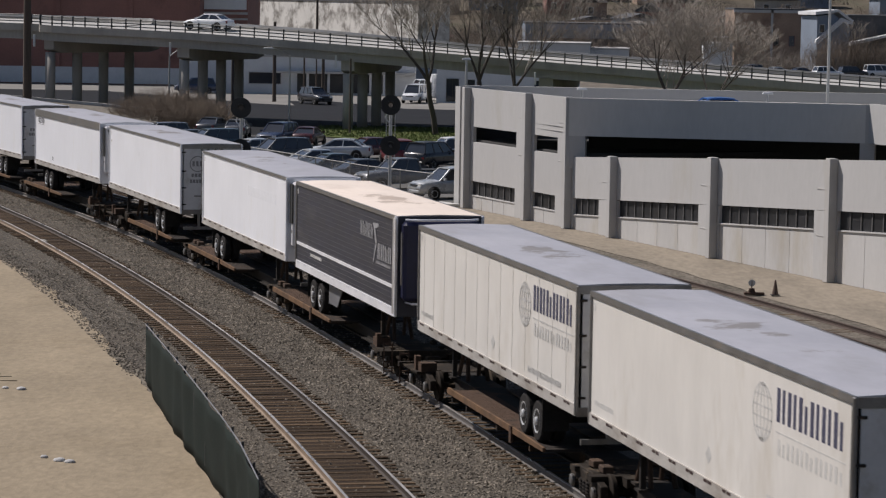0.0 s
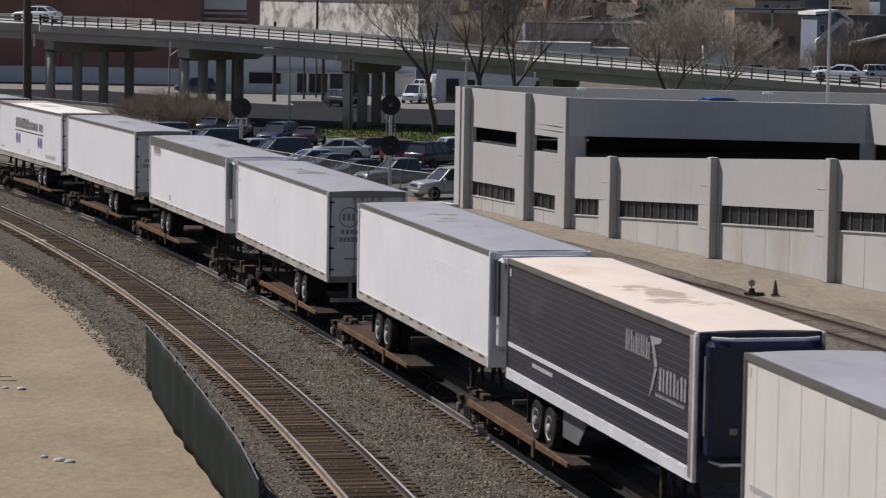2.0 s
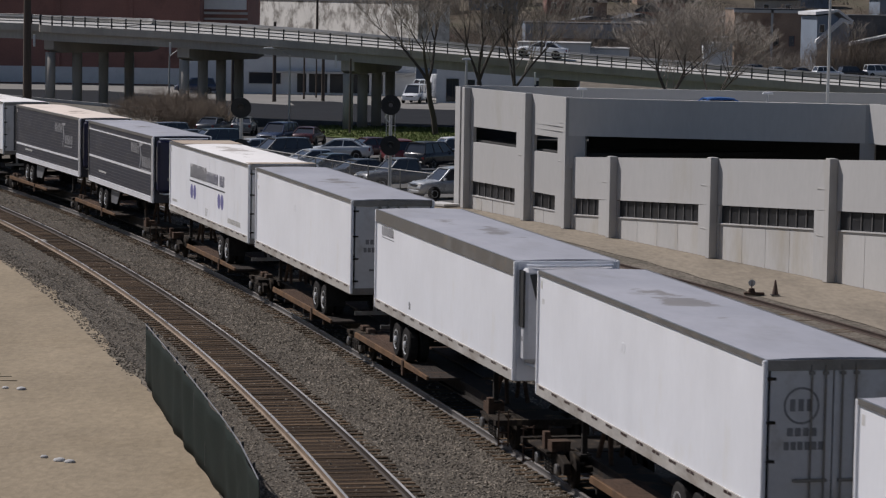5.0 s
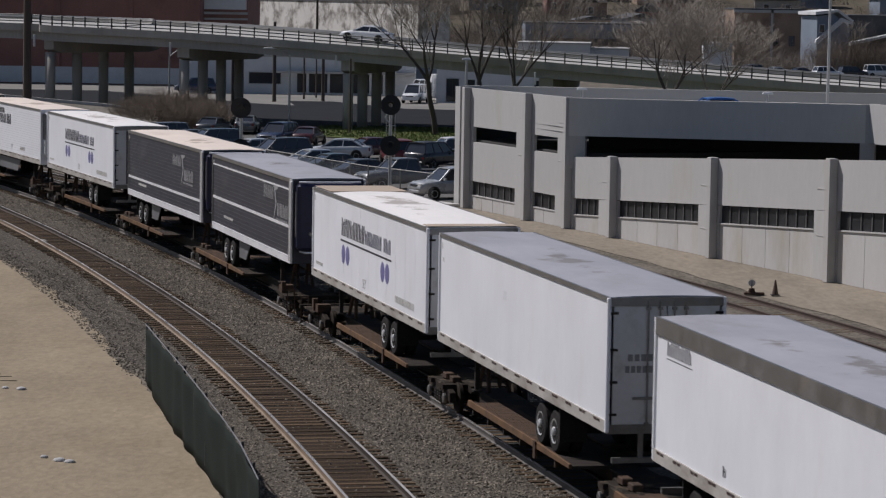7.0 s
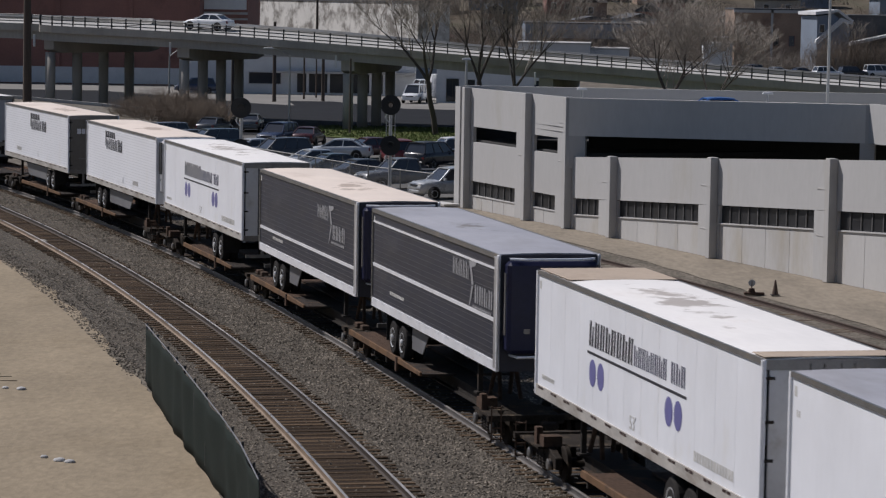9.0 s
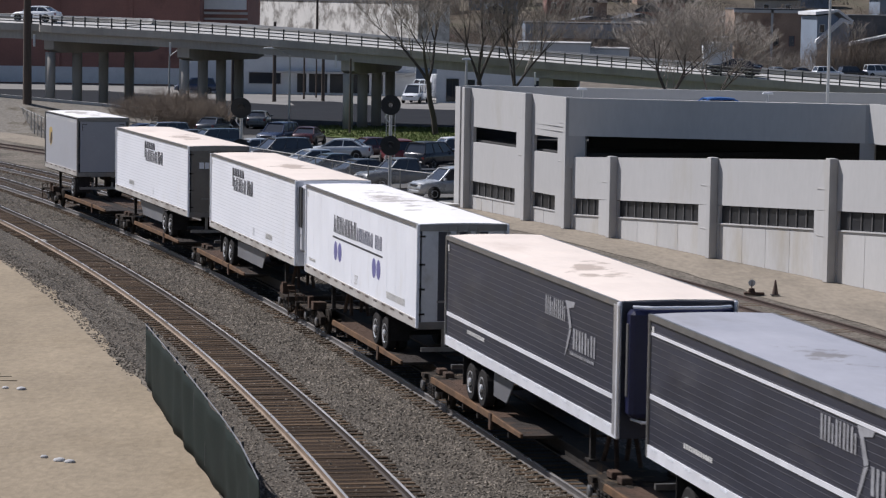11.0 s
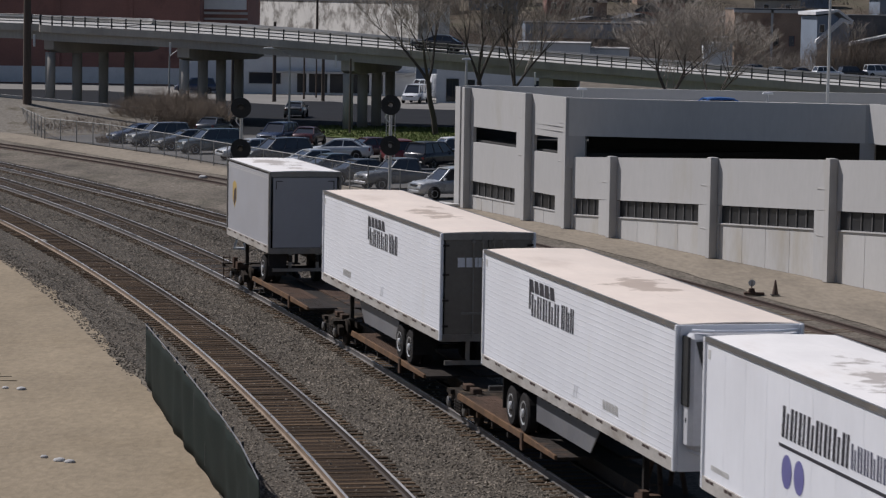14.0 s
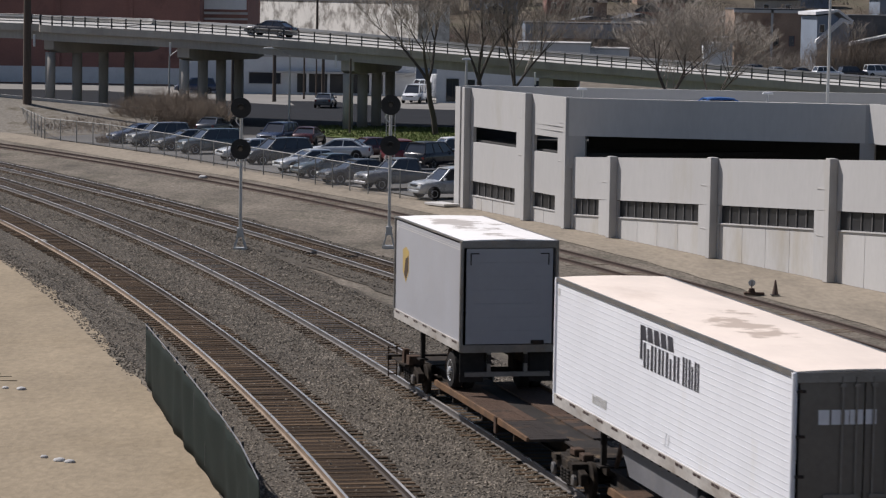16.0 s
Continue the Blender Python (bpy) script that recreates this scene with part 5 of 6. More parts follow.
loft("deck_slab", [(0, -0.86), (0.35, -0.86), (0.4, -1.35), (14.6, -0.75), (14.65, -0.5), (15, -0.5), (15, -0.95), (0, -1.5)], M["bridge"], "weathered concrete deck with raised kerbs")
loft("roadway", [(0.42, -1.336), (14.58, -0.74), (14.58, -0.75), (0.42, -1.346)], M["roadway"], "pale sunlit banked concrete roadway")
loft("girder", [(0.35, -1.42), (0.75, -1.42), (0.75, -2.25), (0.35, -2.25)], M["girder"], "grey plate girder along the edge")
for o in (4.5, 9.5, 14.2):
    loft("girder", [(o, -1.5 + o * 0.036), (o + 0.4, -1.5 + o * 0.036), (o + 0.4, -2.25), (o, -2.25)], M["girder"])
for z in (-0.07, -0.36, -0.65):
    smooth(loft("guard_rail", [(0.17 + 0.05 * math.cos(a), z + 0.05 * math.sin(a)) for a in (k * math.pi / 4 for k in range(8))], M["bridge_rail"], "thin round grey guard rail"))
loft("far_parapet", [(14.68, -0.5), (14.95, -0.5), (14.9, -0.3), (14.72, -0.3)], M["concrete_pale"], "pale concrete parapet")
bm = BM()
box(bm, -0.05, 0.05, -0.12, 0.1, -0.9, 0.03)
post_mesh = mesh_of("post", bm, M["post"])
for i, p in enumerate(edge_line):
    for o in (0.14,):
        q = p + side_of(i) * o
        ob = new("post", post_mesh)
        ob.parent, ob.location = overpass, q
BENTS = [(-35.95, 250.4, 3.4), (-23.2, 243.8, 3.3), (-8.55, 238, 4.0), (8.3, 234.5, 4.0)]       # place and distance between piers
for bx, by, gap in BENTS:
    i = min(range(len(edge_line)), key=lambda k: (edge_line[k].x - bx) ** 2 + (edge_line[k].y - by) ** 2)
    p, n = edge_line[i], side_of(i)
    zt = p.z - 2.25
    d = Vector((n.y, -n.x, 0))
    p = p + d * ((bx - p.x) * d.x + (by - p.y) * d.y)
    bm = BM()
    m = Matrix(((d.x, n.x, 0, p.x), (d.y, n.y, 0, p.y), (0, 0, 1, 0), (0, 0, 0, 1)))
    prism(bm, [(0.6, zt), (14.4, zt), (14.4, zt - 0.8), (13.2, zt - 1.1), (1.6, zt - 1.1), (0.6, zt - 0.8)], -0.6, 0.6, m=m @ Matrix(((0, 1, 0, 0), (1, 0, 0, 0), (0, 0, 1, 0), (0, 0, 0, 1))))
    part("pier_cap", bm, M["bridge"], overpass, "concrete pier cap")
    for k in (0.8, 0.8 + gap, 0.8 + 2 * gap, 0.8 + 3 * gap):
        q = p + n * k
        bm = BM()
        lathe(bm, (q.x, q.y, -0.1), "z", [(0, 0.45), (zt - 0.95, 0.45)], 20)
        smooth(part("pier", bm, M["bridge"], overpass, "round concrete pier"))
    q = p - n * 0.05
    bm = BM()
    box(bm, -0.07, 0.07, -0.5, 0.1, zt - 0.55, zt + 0.5, 1, Matrix.Translation((q.x - 0.8, q.y, 0)))
    part("drain_pipe", bm, M["whitewash"], overpass)


# ---- signals ----
def signal(x, y, h, label, climb=True):
    t = thing("railway_signal", label, "railway signal", "signals by the tracks", at=pose(x, y, -0.08))
    bm = BM()
    box(bm, -0.3, 0.3, -0.3, 0.3, 0.0, 0.12)
    for s in (-1, 1):
        for r in (-1, 1):
            prism(bm, [(s * 0.3, 0.12), (s * 0.2, 0.12), (s * 0.08, 0.62), (s * 0.13, 0.62)], r * 0.16 - 0.04, r * 0.16 + 0.04)
    box(bm, -0.17, 0.17, -0.17, 0.17, 0.6, 0.68)
    part("base", bm, M["steel_grey"], t, "grey cast mast base")
    bm = BM()
    tube(bm, (0, 0, 0.6), (0, 0, h), 0.075, 12)
    box(bm, -0.14, 0.14, -0.14, 0.14, 0.68, 1.0)
    part("mast", bm, M["steel_grey"], t, "pale galvanised mast")
    for k, z in enumerate((h - 0.15, h - 2.0)):
        bm = BM()
        lathe(bm, (0, -0.25, z), "y", [(0, 0.46), (0.02, 0.46), (0.03, 0.2), (0.25, 0.17), (0.28, 0.12)], 28)
        d = part("target", bm, M["black"], t, "round black signal target")
        bm = BM()
        lathe(bm, (0, -0.30, z), "y", [(0.0, 0.1), (0.06, 0.11)], 16)
        part("lens", bm, M["glass"], d)
        bm = BM()
        prism(bm, [(-0.13, z + 0.02), (-0.11, z + 0.13), (0.0, z + 0.17), (0.11, z + 0.13), (0.13, z + 0.02), (0.15, z + 0.02), (0.12, z + 0.16), (0.0, z + 0.2), (-0.12, z + 0.16), (-0.15, z + 0.02)], -0.5, -0.26)
        part("hood", bm, M["black"], d)
        bm = BM()
        prev = None
        for i in range(9):
            a = math.pi * i / 8
            p = Vector((-0.06 - 0.17 * math.sin(a), -0.05, z - 0.35 - 0.45 * i / 8))
            if prev is not None:
                tube(bm, prev, p, 0.03, 6)
            prev = p
        part("cable", bm, M["whitewash"], t, "pale looped cable")
    if not climb:
        return t
    bm = BM()
    for s in (-0.2, 0.2):
        tube(bm, (s, 0.25, h - 2.6), (s, 0.25, h - 0.4), 0.014, 6)
    z = h - 2.5
    while z < h - 0.5:
        tube(bm, (-0.2, 0.25, z), (0.2, 0.25, z), 0.01, 6)
        z += 0.35
    part("ladder", bm, M["steel_grey"], t, "thin steel ladder")
    return t


signal(-9.12, 125.0, 6.55, "railway signal mast with two round black heads between the tracks", False)
signal(-2.48, 127.2, 6.7, "railway signal mast with two round black heads and ladder")


# ---- fences ----
def screen_fence(path):
    t = thing("screen_fence", "green-grey fabric screen fence beside the sand lot", "fence")
    pts = []
    for p, q in zip(path, path[1:]):
        for i in range(10):
            pts.append(tuple(a + (b - a) * i / 10 for a, b in zip(p, q)))
    pts.append(path[-1])
    bm = BM()
    rows = []
    for k, (x, y, h) in enumerate(pts):
        row = []
        for j in range(7):
            u = j / 6
            w = 0.06 * noise.noise(Vector((k * 0.23, u * 2.2, 4.0))) + 0.025 * math.sin(k * 0.9 + u * 2)
            sag = 0.05 * math.sin(k * math.pi / 10) ** 2 if j == 6 else 0.0
            row.append(bm.verts.new((x + w, y, -0.05 + h * u - sag)))
        rows.append(row)
    for a, b in zip(rows, rows[1:]):
        for j in range(6):
            bm.faces.new((a[j], b[j], b[j + 1], a[j + 1]))
    fab = smooth(part("fabric", bm, M["screen"], t, "sagging green-grey screen fabric"))
    fab.modifiers.new("thickness", "SOLIDIFY").thickness = 0.006
    bm = BM()
    for a, b in zip(pts, pts[1:]):
        tube(bm, (a[0], a[1], a[2] - 0.02), (b[0], b[1], b[2] - 0.02), 0.017, 6)
    part("top_rail", bm, M["skirt"], t, "thin grey top rail")
    for x, y, h in pts[::6]:
        bm = BM()
        tube(bm, (x + 0.06, y, -0.1), (x + 0.06, y, h + 0.02), 0.03, 8)
        part("post", bm, M["post"], t)
    return t


screen_fence([(-8.76, 82.0, 1.66), (-8.25, 79.1, 1.78), (-7.22, 73.7, 1.9), (-6.6, 70.7, 1.92), (-5.87, 67.3, 1.86), (-4.94, 63.0, 1.78), (-4.3, 59.5, 1.8), (-3.6, 55.0, 1.8)])


def link_fence(path, h, label):
    t = thing("chain_link_fence", label, "fence")
    for (x0, y0), (x1, y1) in zip(path, path[1:]):
        n = max(1, round(math.hypot(x1 - x0, y1 - y0) / 3.0))
        for i in range(n):
            a = (x0 + (x1 - x0) * i / n, y0 + (y1 - y0) * i / n)
            b = (x0 + (x1 - x0) * (i + 1) / n, y0 + (y1 - y0) * (i + 1) / n)
            bm = BM()
            v = [bm.verts.new(p) for p in ((*a, 0.0), (*b, 0.0), (*b, h), (*a, h))]
            bm.faces.new(v)
            part("mesh_panel", bm, M["chainlink"], t, "grey chain-link mesh")
            bm = BM()
            tube(bm, (*a, h), (*b, h), 0.035, 6)
            part("top_rail", bm, M["fence_pipe"], t)
            bm = BM()
            tube(bm, (*a, -0.1), (*a, h + 0.1), 0.035, 8)
            part("post", bm, M["fence_pipe"], t)


link_fence([(-30.9, 215.6), (-24.8, 206.5), (-19.7, 195.9), (-14.3, 183.5), (-10.1, 174.2), (-4.4, 161.5), (-0.6, 155.6)], 1.55, "grey chain-link fence between paving and car park")
link_fence([(-30.9, 215.6), (-33.5, 226.0), (-36.0, 236.0)], 1.55, "grey chain-link fence at the end of the car park")
bm = BM()
rows = []
for k in range(15):
    x = -44 + k * 20 / 14
    h = 2.75 - (x + 44) / 20 * 1.5
    wv = 0.25 * noise.noise(Vector((x * 0.6, 2.0, 0)))
    rows.append([bm.verts.new(p) for p in ((x, 224.5 + wv, -0.12), (x, 231 + wv, h * 0.4), (x, 236.5, h * 0.85 + 0.1 * wv), (x, 238, h), (x, 239.2, h), (x, 240, -0.2))])
for p, q in zip(rows, rows[1:]):
    for k in range(5):
        bm.faces.new((p[k], q[k], q[k + 1], p[k + 1]))
bm.faces.new(rows[0][::-1])
bm.faces.new(rows[-1])
solid("gravel_bank", bm, M["bank"], "pale gravel bank rising beside the street", "bank", kind="structure")

bm = BM()
for p, q in zip(range(14), range(1, 15)):
    (xa, ha), (xb, hb) = ((-44 + k * 20 / 14, 2.75 - k * 1.5 / 14) for k in (p, q))
    v = [bm.verts.new(c) for c in ((xa, 237.9, ha - 0.1), (xb, 237.9, hb - 0.1), (xb, 238.2, hb - 0.1), (xa, 238.2, ha - 0.1), (xa, 237.9, ha + 0.22), (xb, 237.9, hb + 0.22), (xb, 238.2, hb + 0.22), (xa, 238.2, ha + 0.22))]
    for f in ((3, 2, 1, 0), (4, 5, 6, 7), (0, 1, 5, 4), (2, 3, 7, 6)):
        bm.faces.new([v[i] for i in f])
solid("kerb", bm, M["concrete_pale"], "pale concrete kerb along the top of the bank", "kerb", kind="structure")


# ---- poles ----
def street_lamp(x, y, h, arms, label):
    t = thing("street_lamp", label, "street lamp", "street lamps", at=pose(x, y, -0.05))
    bm = BM()
    tube(bm, (0, 0, 0), (0, 0, h - 0.5), 0.11, 10, 0.07)
    part("pole", bm, M["steel_grey"], t, "pale steel pole")
    for dx, dy, dz in arms:
        bm = BM()
        prev = Vector((0, 0, h - 0.6))
        for i in range(1, 6):
            k = i / 5
            p = Vector((dx * k, dy * k, h - 0.6 + (0.6 + dz) * math.sin(k * math.pi / 2)))
            tube(bm, prev, p, 0.045, 6)
            prev = p
        arm = part("arm", bm, M["steel_grey"], t)
        bm = BM()
        s = 1 if dx > 0 else -1
        prism(bm, [(dx - s * 0.2, h + dz - 0.02), (dx + s * 0.75, h + dz + 0.0), (dx + s * 0.7, h + dz + 0.13), (dx, h + dz + 0.16)], dy - 0.16, dy + 0.16)
        part("lamp_head", bm, M["whitewash"], arm, "pale cobra lamp head", bevel=0.03)
    return t


street_lamp(-13.4, 240.0, 6.75, [(-1.5, -0.4, 0.0), (-2.4, 2.0, -0.2)], "pale street lamp with two arms by the street")
street_lamp(-26.5, 268.0, 5.9, [(1.6, 0.2, 0.3)], "slim street lamp under the overpass")
for x, y, z in ((20.3, 148.5, 4.98), (1.25, 171.0, 0.0), (17.0, 147.5, 4.98), (7.3, 149.5, 4.98)):
    t = thing("light_pole", "pale steel light pole of the car park", "light pole", "car park lights", at=pose(x, y, z))
    h = {20.3: 8.2, 1.25: 7.6}.get(x, 1.6)
    bm = BM()
    tube(bm, (0, 0, 0), (0, 0, h), 0.09, 10, 0.07)
    part("pole", bm, M["steel_grey"], t)
    bm = BM()
    box(bm, -0.3, 0.3, -0.14, 0.14, h - 0.03, h + 0.1, 0.75)
    part("lamp_head", bm, M["whitewash"], t, "pale lamp head", bevel=0.02)


def utility_pole(x, y, h, r, label, arms=0):
    t = thing("utility_pole", label, "utility pole", "utility poles", at=pose(x, y, -0.05))
    bm = BM()
    tube(bm, (0, 0, 0), (0, 0, h), r, 12, r * 0.7)
    part("pole", bm, M["wood"], t)
    for k in range(arms):
        bm = BM()
        box(bm, -1.1, 1.1, -0.06, 0.06, h - 0.6 - k * 0.9, h - 0.48 - k * 0.9)
        part("crossarm", bm, M["wood"], t)
    return t


utility_pole(-35.4, 236.5, 13.5, 0.4, "stout dark brown utility pole beside the overpass", 1)
utility_pole(-18.2, 297, 8.5, 0.22, "dark utility pole behind the overpass")
utility_pole(-21.8, 286, 8.0, 0.16, "dark utility pole behind the overpass")
utility_pole(-13.2, 301, 7.0, 0.2, "dark utility pole by the shopfront")
utility_pole(-15.5, 306, 7.0, 0.12, "thin dark pole by the shopfront")
utility_pole(-7.9, 232, 6.2, 0.1, "thin dark pole on the grass strip")
utility_pole(-14.4, 311, 7.0, 0.1, "thin dark pole by the shopfront")
utility_pole(-17.2, 372, 14, 0.2, "dark pole before the flaking wall")


# ---- vehicles ----
BODY = {      # x, underside, shoulder height and half width, tail to nose, as shares of the car's size
    "sedan": [(-1, 0.42, 0.8, 0.84), (-0.95, 0.3, 0.97, 0.93), (-0.7, 0.27, 1.02, 0.99), (-0.2, 0.26, 1.0, 1), (0.3, 0.26, 0.97, 1), (0.5, 0.26, 0.94, 0.99), (0.8, 0.27, 0.83, 0.95), (0.95, 0.3, 0.7, 0.87), (1, 0.42, 0.58, 0.72)],
    "suv": [(-1, 0.45, 0.95, 0.9), (-0.96, 0.34, 1.08, 0.97), (-0.5, 0.32, 1.1, 1), (0.3, 0.32, 1.08, 1), (0.5, 0.32, 1.06, 0.99), (0.85, 0.33, 0.98, 0.95), (0.96, 0.36, 0.86, 0.9), (1, 0.45, 0.7, 0.82)],
    "pickup": [(-1, 0.5, 1.0, 0.95), (-0.98, 0.4, 1.1, 0.99), (-0.4, 0.38, 1.1, 1), (0.3, 0.38, 1.12, 1), (0.5, 0.38, 1.1, 0.99), (0.88, 0.38, 1.02, 0.96), (0.97, 0.42, 0.92, 0.93), (1, 0.5, 0.75, 0.88)],
    "van": [(-1, 0.45, 1.0, 0.94), (-0.97, 0.34, 1.15, 0.98), (0.3, 0.32, 1.15, 1), (0.6, 0.32, 1.12, 0.99), (0.88, 0.33, 0.98, 0.95), (0.97, 0.36, 0.84, 0.9), (1, 0.45, 0.7, 0.8)]}
BODY["box"] = BODY["van"]


def vehicle(kind, paint, x, y, heading, label, group="parked cars"):
    """A road vehicle in parts; x runs to its nose."""
    t = thing("car", label, "car", group, at=pose(x, y, 0.0 - 0.034, 0, 0, heading))
    mat = CAR_PAINT[paint]
    Lh, w = {"sedan": (2.35, 0.9), "suv": (2.35, 0.94), "pickup": (2.7, 0.97), "van": (2.5, 0.98), "box": (3.2, 1.15)}[kind]
    roof = {"sedan": 1.45, "suv": 1.76, "pickup": 1.82, "van": 2.0, "box": 2.3}[kind]
    bm = BM()
    rings = []
    for u, z0, z1, k in BODY[kind]:
        h = w * k
        rings.append([bm.verts.new((u * Lh, sy, z)) for sy, z in ((-h * 0.9, z0), (-h * 0.99, z0 + 0.16), (-h, z0 + (z1 - z0) * 0.62), (-h * 0.96, z1 - 0.07), (-h * 0.84, z1), (0, z1 + 0.03),
                                                                 (h * 0.84, z1), (h * 0.96, z1 - 0.07), (h, z0 + (z1 - z0) * 0.62), (h * 0.99, z0 + 0.16), (h * 0.9, z0))])
    for p, q in zip(rings, rings[1:]):
        for i in range(11):
            bm.faces.new((p[i], q[i], q[(i + 1) % 11], p[(i + 1) % 11]))
    bm.faces.new(rings[0])
    bm.faces.new(rings[-1][::-1])
    body = smooth(part("body", bm, mat, t))
    zs = lambda xx: float(np.interp(xx / Lh, [b[0] for b in BODY[kind]], [b[2] for b in BODY[kind]]))
    gx = {"sedan": (-1.8, -1.1, 0.2, 1.08), "suv": (-2.24, -1.95, 0.35, 1.1), "pickup": (-0.95, -0.78, 0.55, 1.25), "van": (-2.36, -2.2, 0.95, 1.75), "box": (0.9, 0.95, 2.0, 2.6)}[kind]
    k, inset = w * 0.88, 0.17
    lo = {(e, s): Vector((gx[0] if e < 0 else gx[3], s * k, zs(gx[0] if e < 0 else gx[3]) - 0.03)) for e in (-1, 1) for s in (-1, 1)}
    hi = {(e, s): Vector((gx[1] if e < 0 else gx[2], s * (k - inset), roof - 0.06)) for e in (-1, 1) for s in (-1, 1)}

    def glazing(name, corners, note):
        b = BM()
        mid = sum(corners, Vector()) / 4
        centre = Vector(((gx[1] + gx[2]) / 2, 0, (roof + 0.9) / 2))
        n = (corners[1] - corners[0]).cross(corners[3] - corners[0]).normalized()
        n = n if n.dot(mid - centre) > 0 else -n
        a = [b.verts.new(mid + (c - mid) * 0.97) for c in corners]
        c2 = [b.verts.new(mid + (c - mid) * 0.97 - n * 0.03) for c in corners]
        b.faces.new(a)
        b.faces.new(c2[::-1])
        for i in range(4):
            b.faces.new((a[i], a[(i + 1) % 4], c2[(i + 1) % 4], c2[i]))
        part(name, b, M["glass"], t, note)
    glazing("windscreen", [lo[1, -1], lo[1, 1], hi[1, 1], hi[1, -1]], "dark glossy windscreen")
    glazing("rear_window", [lo[-1, -1], lo[-1, 1], hi[-1, 1], hi[-1, -1]], "dark rear window")
    cuts = (0.0, 0.48, 1.0) if kind in ("sedan", "pickup", "box") else (0.0, 0.34, 0.64, 1.0)
    for s in (-1, 1):
        for u, v in zip(cuts, cuts[1:]):
            glazing("side_window", [lo[-1, s].lerp(lo[1, s], u), lo[-1, s].lerp(lo[1, s], v), hi[-1, s].lerp(hi[1, s], v), hi[-1, s].lerp(hi[1, s], u)], "dark side window")
        for u in cuts:
            bm = BM()
            tube(bm, lo[-1, s].lerp(lo[1, s], u), hi[-1, s].lerp(hi[1, s], u), 0.055 if u in (0.0, 1.0) else 0.04, 6)
            part("pillar", bm, mat, body)
    bm = BM()
    rows = []
    for i in range(7):
        f = i / 6
        xx = gx[1] - 0.08 + (gx[2] - gx[1] + 0.16) * f
        crown = 0.05 * (1 - (2 * f - 1) ** 2)
        rows.append([bm.verts.new((xx, sy * (k - inset + 0.03), roof - 0.07 + dz + crown * (dz > 0.02))) for sy, dz in ((-1, 0), (-0.94, 0.045), (-0.5, 0.075), (0.5, 0.075), (0.94, 0.045), (1, 0))])
    for p, q in zip(rows, rows[1:]):
        for i in range(6):
            bm.faces.new((p[i], q[i], q[(i + 1) % 6], p[(i + 1) % 6]))
    bm.faces.new(rows[0])
    bm.faces.new(rows[-1][::-1])
    part("roof", bm, mat, t)
    if kind == "box":
        bm = BM()
        box(bm, -Lh, 0.7, -w, w, 0.7, 2.9)
        part("cargo_box", bm, CAR_PAINT["white"], t, "white cargo box", bevel=0.03)
    if kind == "pickup":
        bm = BM()
        box(bm, -Lh + 0.15, -1.0, -w + 0.16, w - 0.16, 1.1, 1.15)
        part("bed", bm, M["black"], t)
    for sx in (-Lh * 0.6, Lh * 0.64):
        for s in (-1, 1):
            # black disc on the closed body side stands for wheel-well shade
            bm = BM()
            lathe(bm, (sx, s * (w - 0.02), 0.36), "y", [(-0.03, 0.4), (0.026, 0.4)], 18)
            part("wheel_arch", bm, M["black"], body)
            bm = BM()
            lathe(bm, (sx, s * (w - 0.07), 0.33), "y", [(-0.11, 0.22), (-0.11, 0.31), (-0.07, 0.34), (0.07, 0.34), (0.11, 0.31), (0.11, 0.22)], 18)
            wh = part("wheel", bm, M["tyre"], t)
            bm = BM()
            lathe(bm, (sx, s * (w + 0.045), 0.33), "y", [(-0.02 * s, 0.21), (0.0, 0.21), (-0.03 * s, 0.08)], 14)
            part("rim", bm, M["wheel_rim"], wh, "silver rim")
    zh = 0.62 if kind == "sedan" else 0.78
    for s in (-1, 1):
        bm = BM()
        box(bm, Lh * 0.93, Lh * 0.99, s * (w - 0.3) - 0.17, s * (w - 0.3) + 0.17, zh - 0.04, zh + 0.09, 0.85)
        part("headlight", bm, M["lamp_lens"], t, "clear headlight")
        bm = BM()
        box(bm, -Lh - 0.005, -Lh + 0.16, s * (w - 0.2) - 0.1, s * (w - 0.2) + 0.1, 0.68, 0.9, 0.9)
        part("tail_light", bm, CAR_PAINT["red"], t, "red tail light")
        bm = BM()
        box(bm, gx[3] - 0.32, gx[3] - 0.18, s * (w + 0.06) - 0.1, s * (w + 0.06) + 0.1, zs(gx[3]) + 0.02, zs(gx[3]) + 0.16, 0.85)
        part("mirror", bm, mat, t)
    for x0, x1 in ((Lh - 0.1, Lh + 0.03), (-Lh - 0.03, -Lh + 0.1)):
        bm = BM()
        box(bm, x0, x1, -w * 0.74, w * 0.74, 0.36, 0.52)
        part("bumper", bm, M["chrome"] if kind == "pickup" else mat, t, bevel=0.03)
    bm = BM()
    box(bm, Lh - 0.1, Lh + 0.012, -0.4, 0.4, zh - 0.07, zh + 0.05)
    part("grille", bm, M["black"], t)
    return t


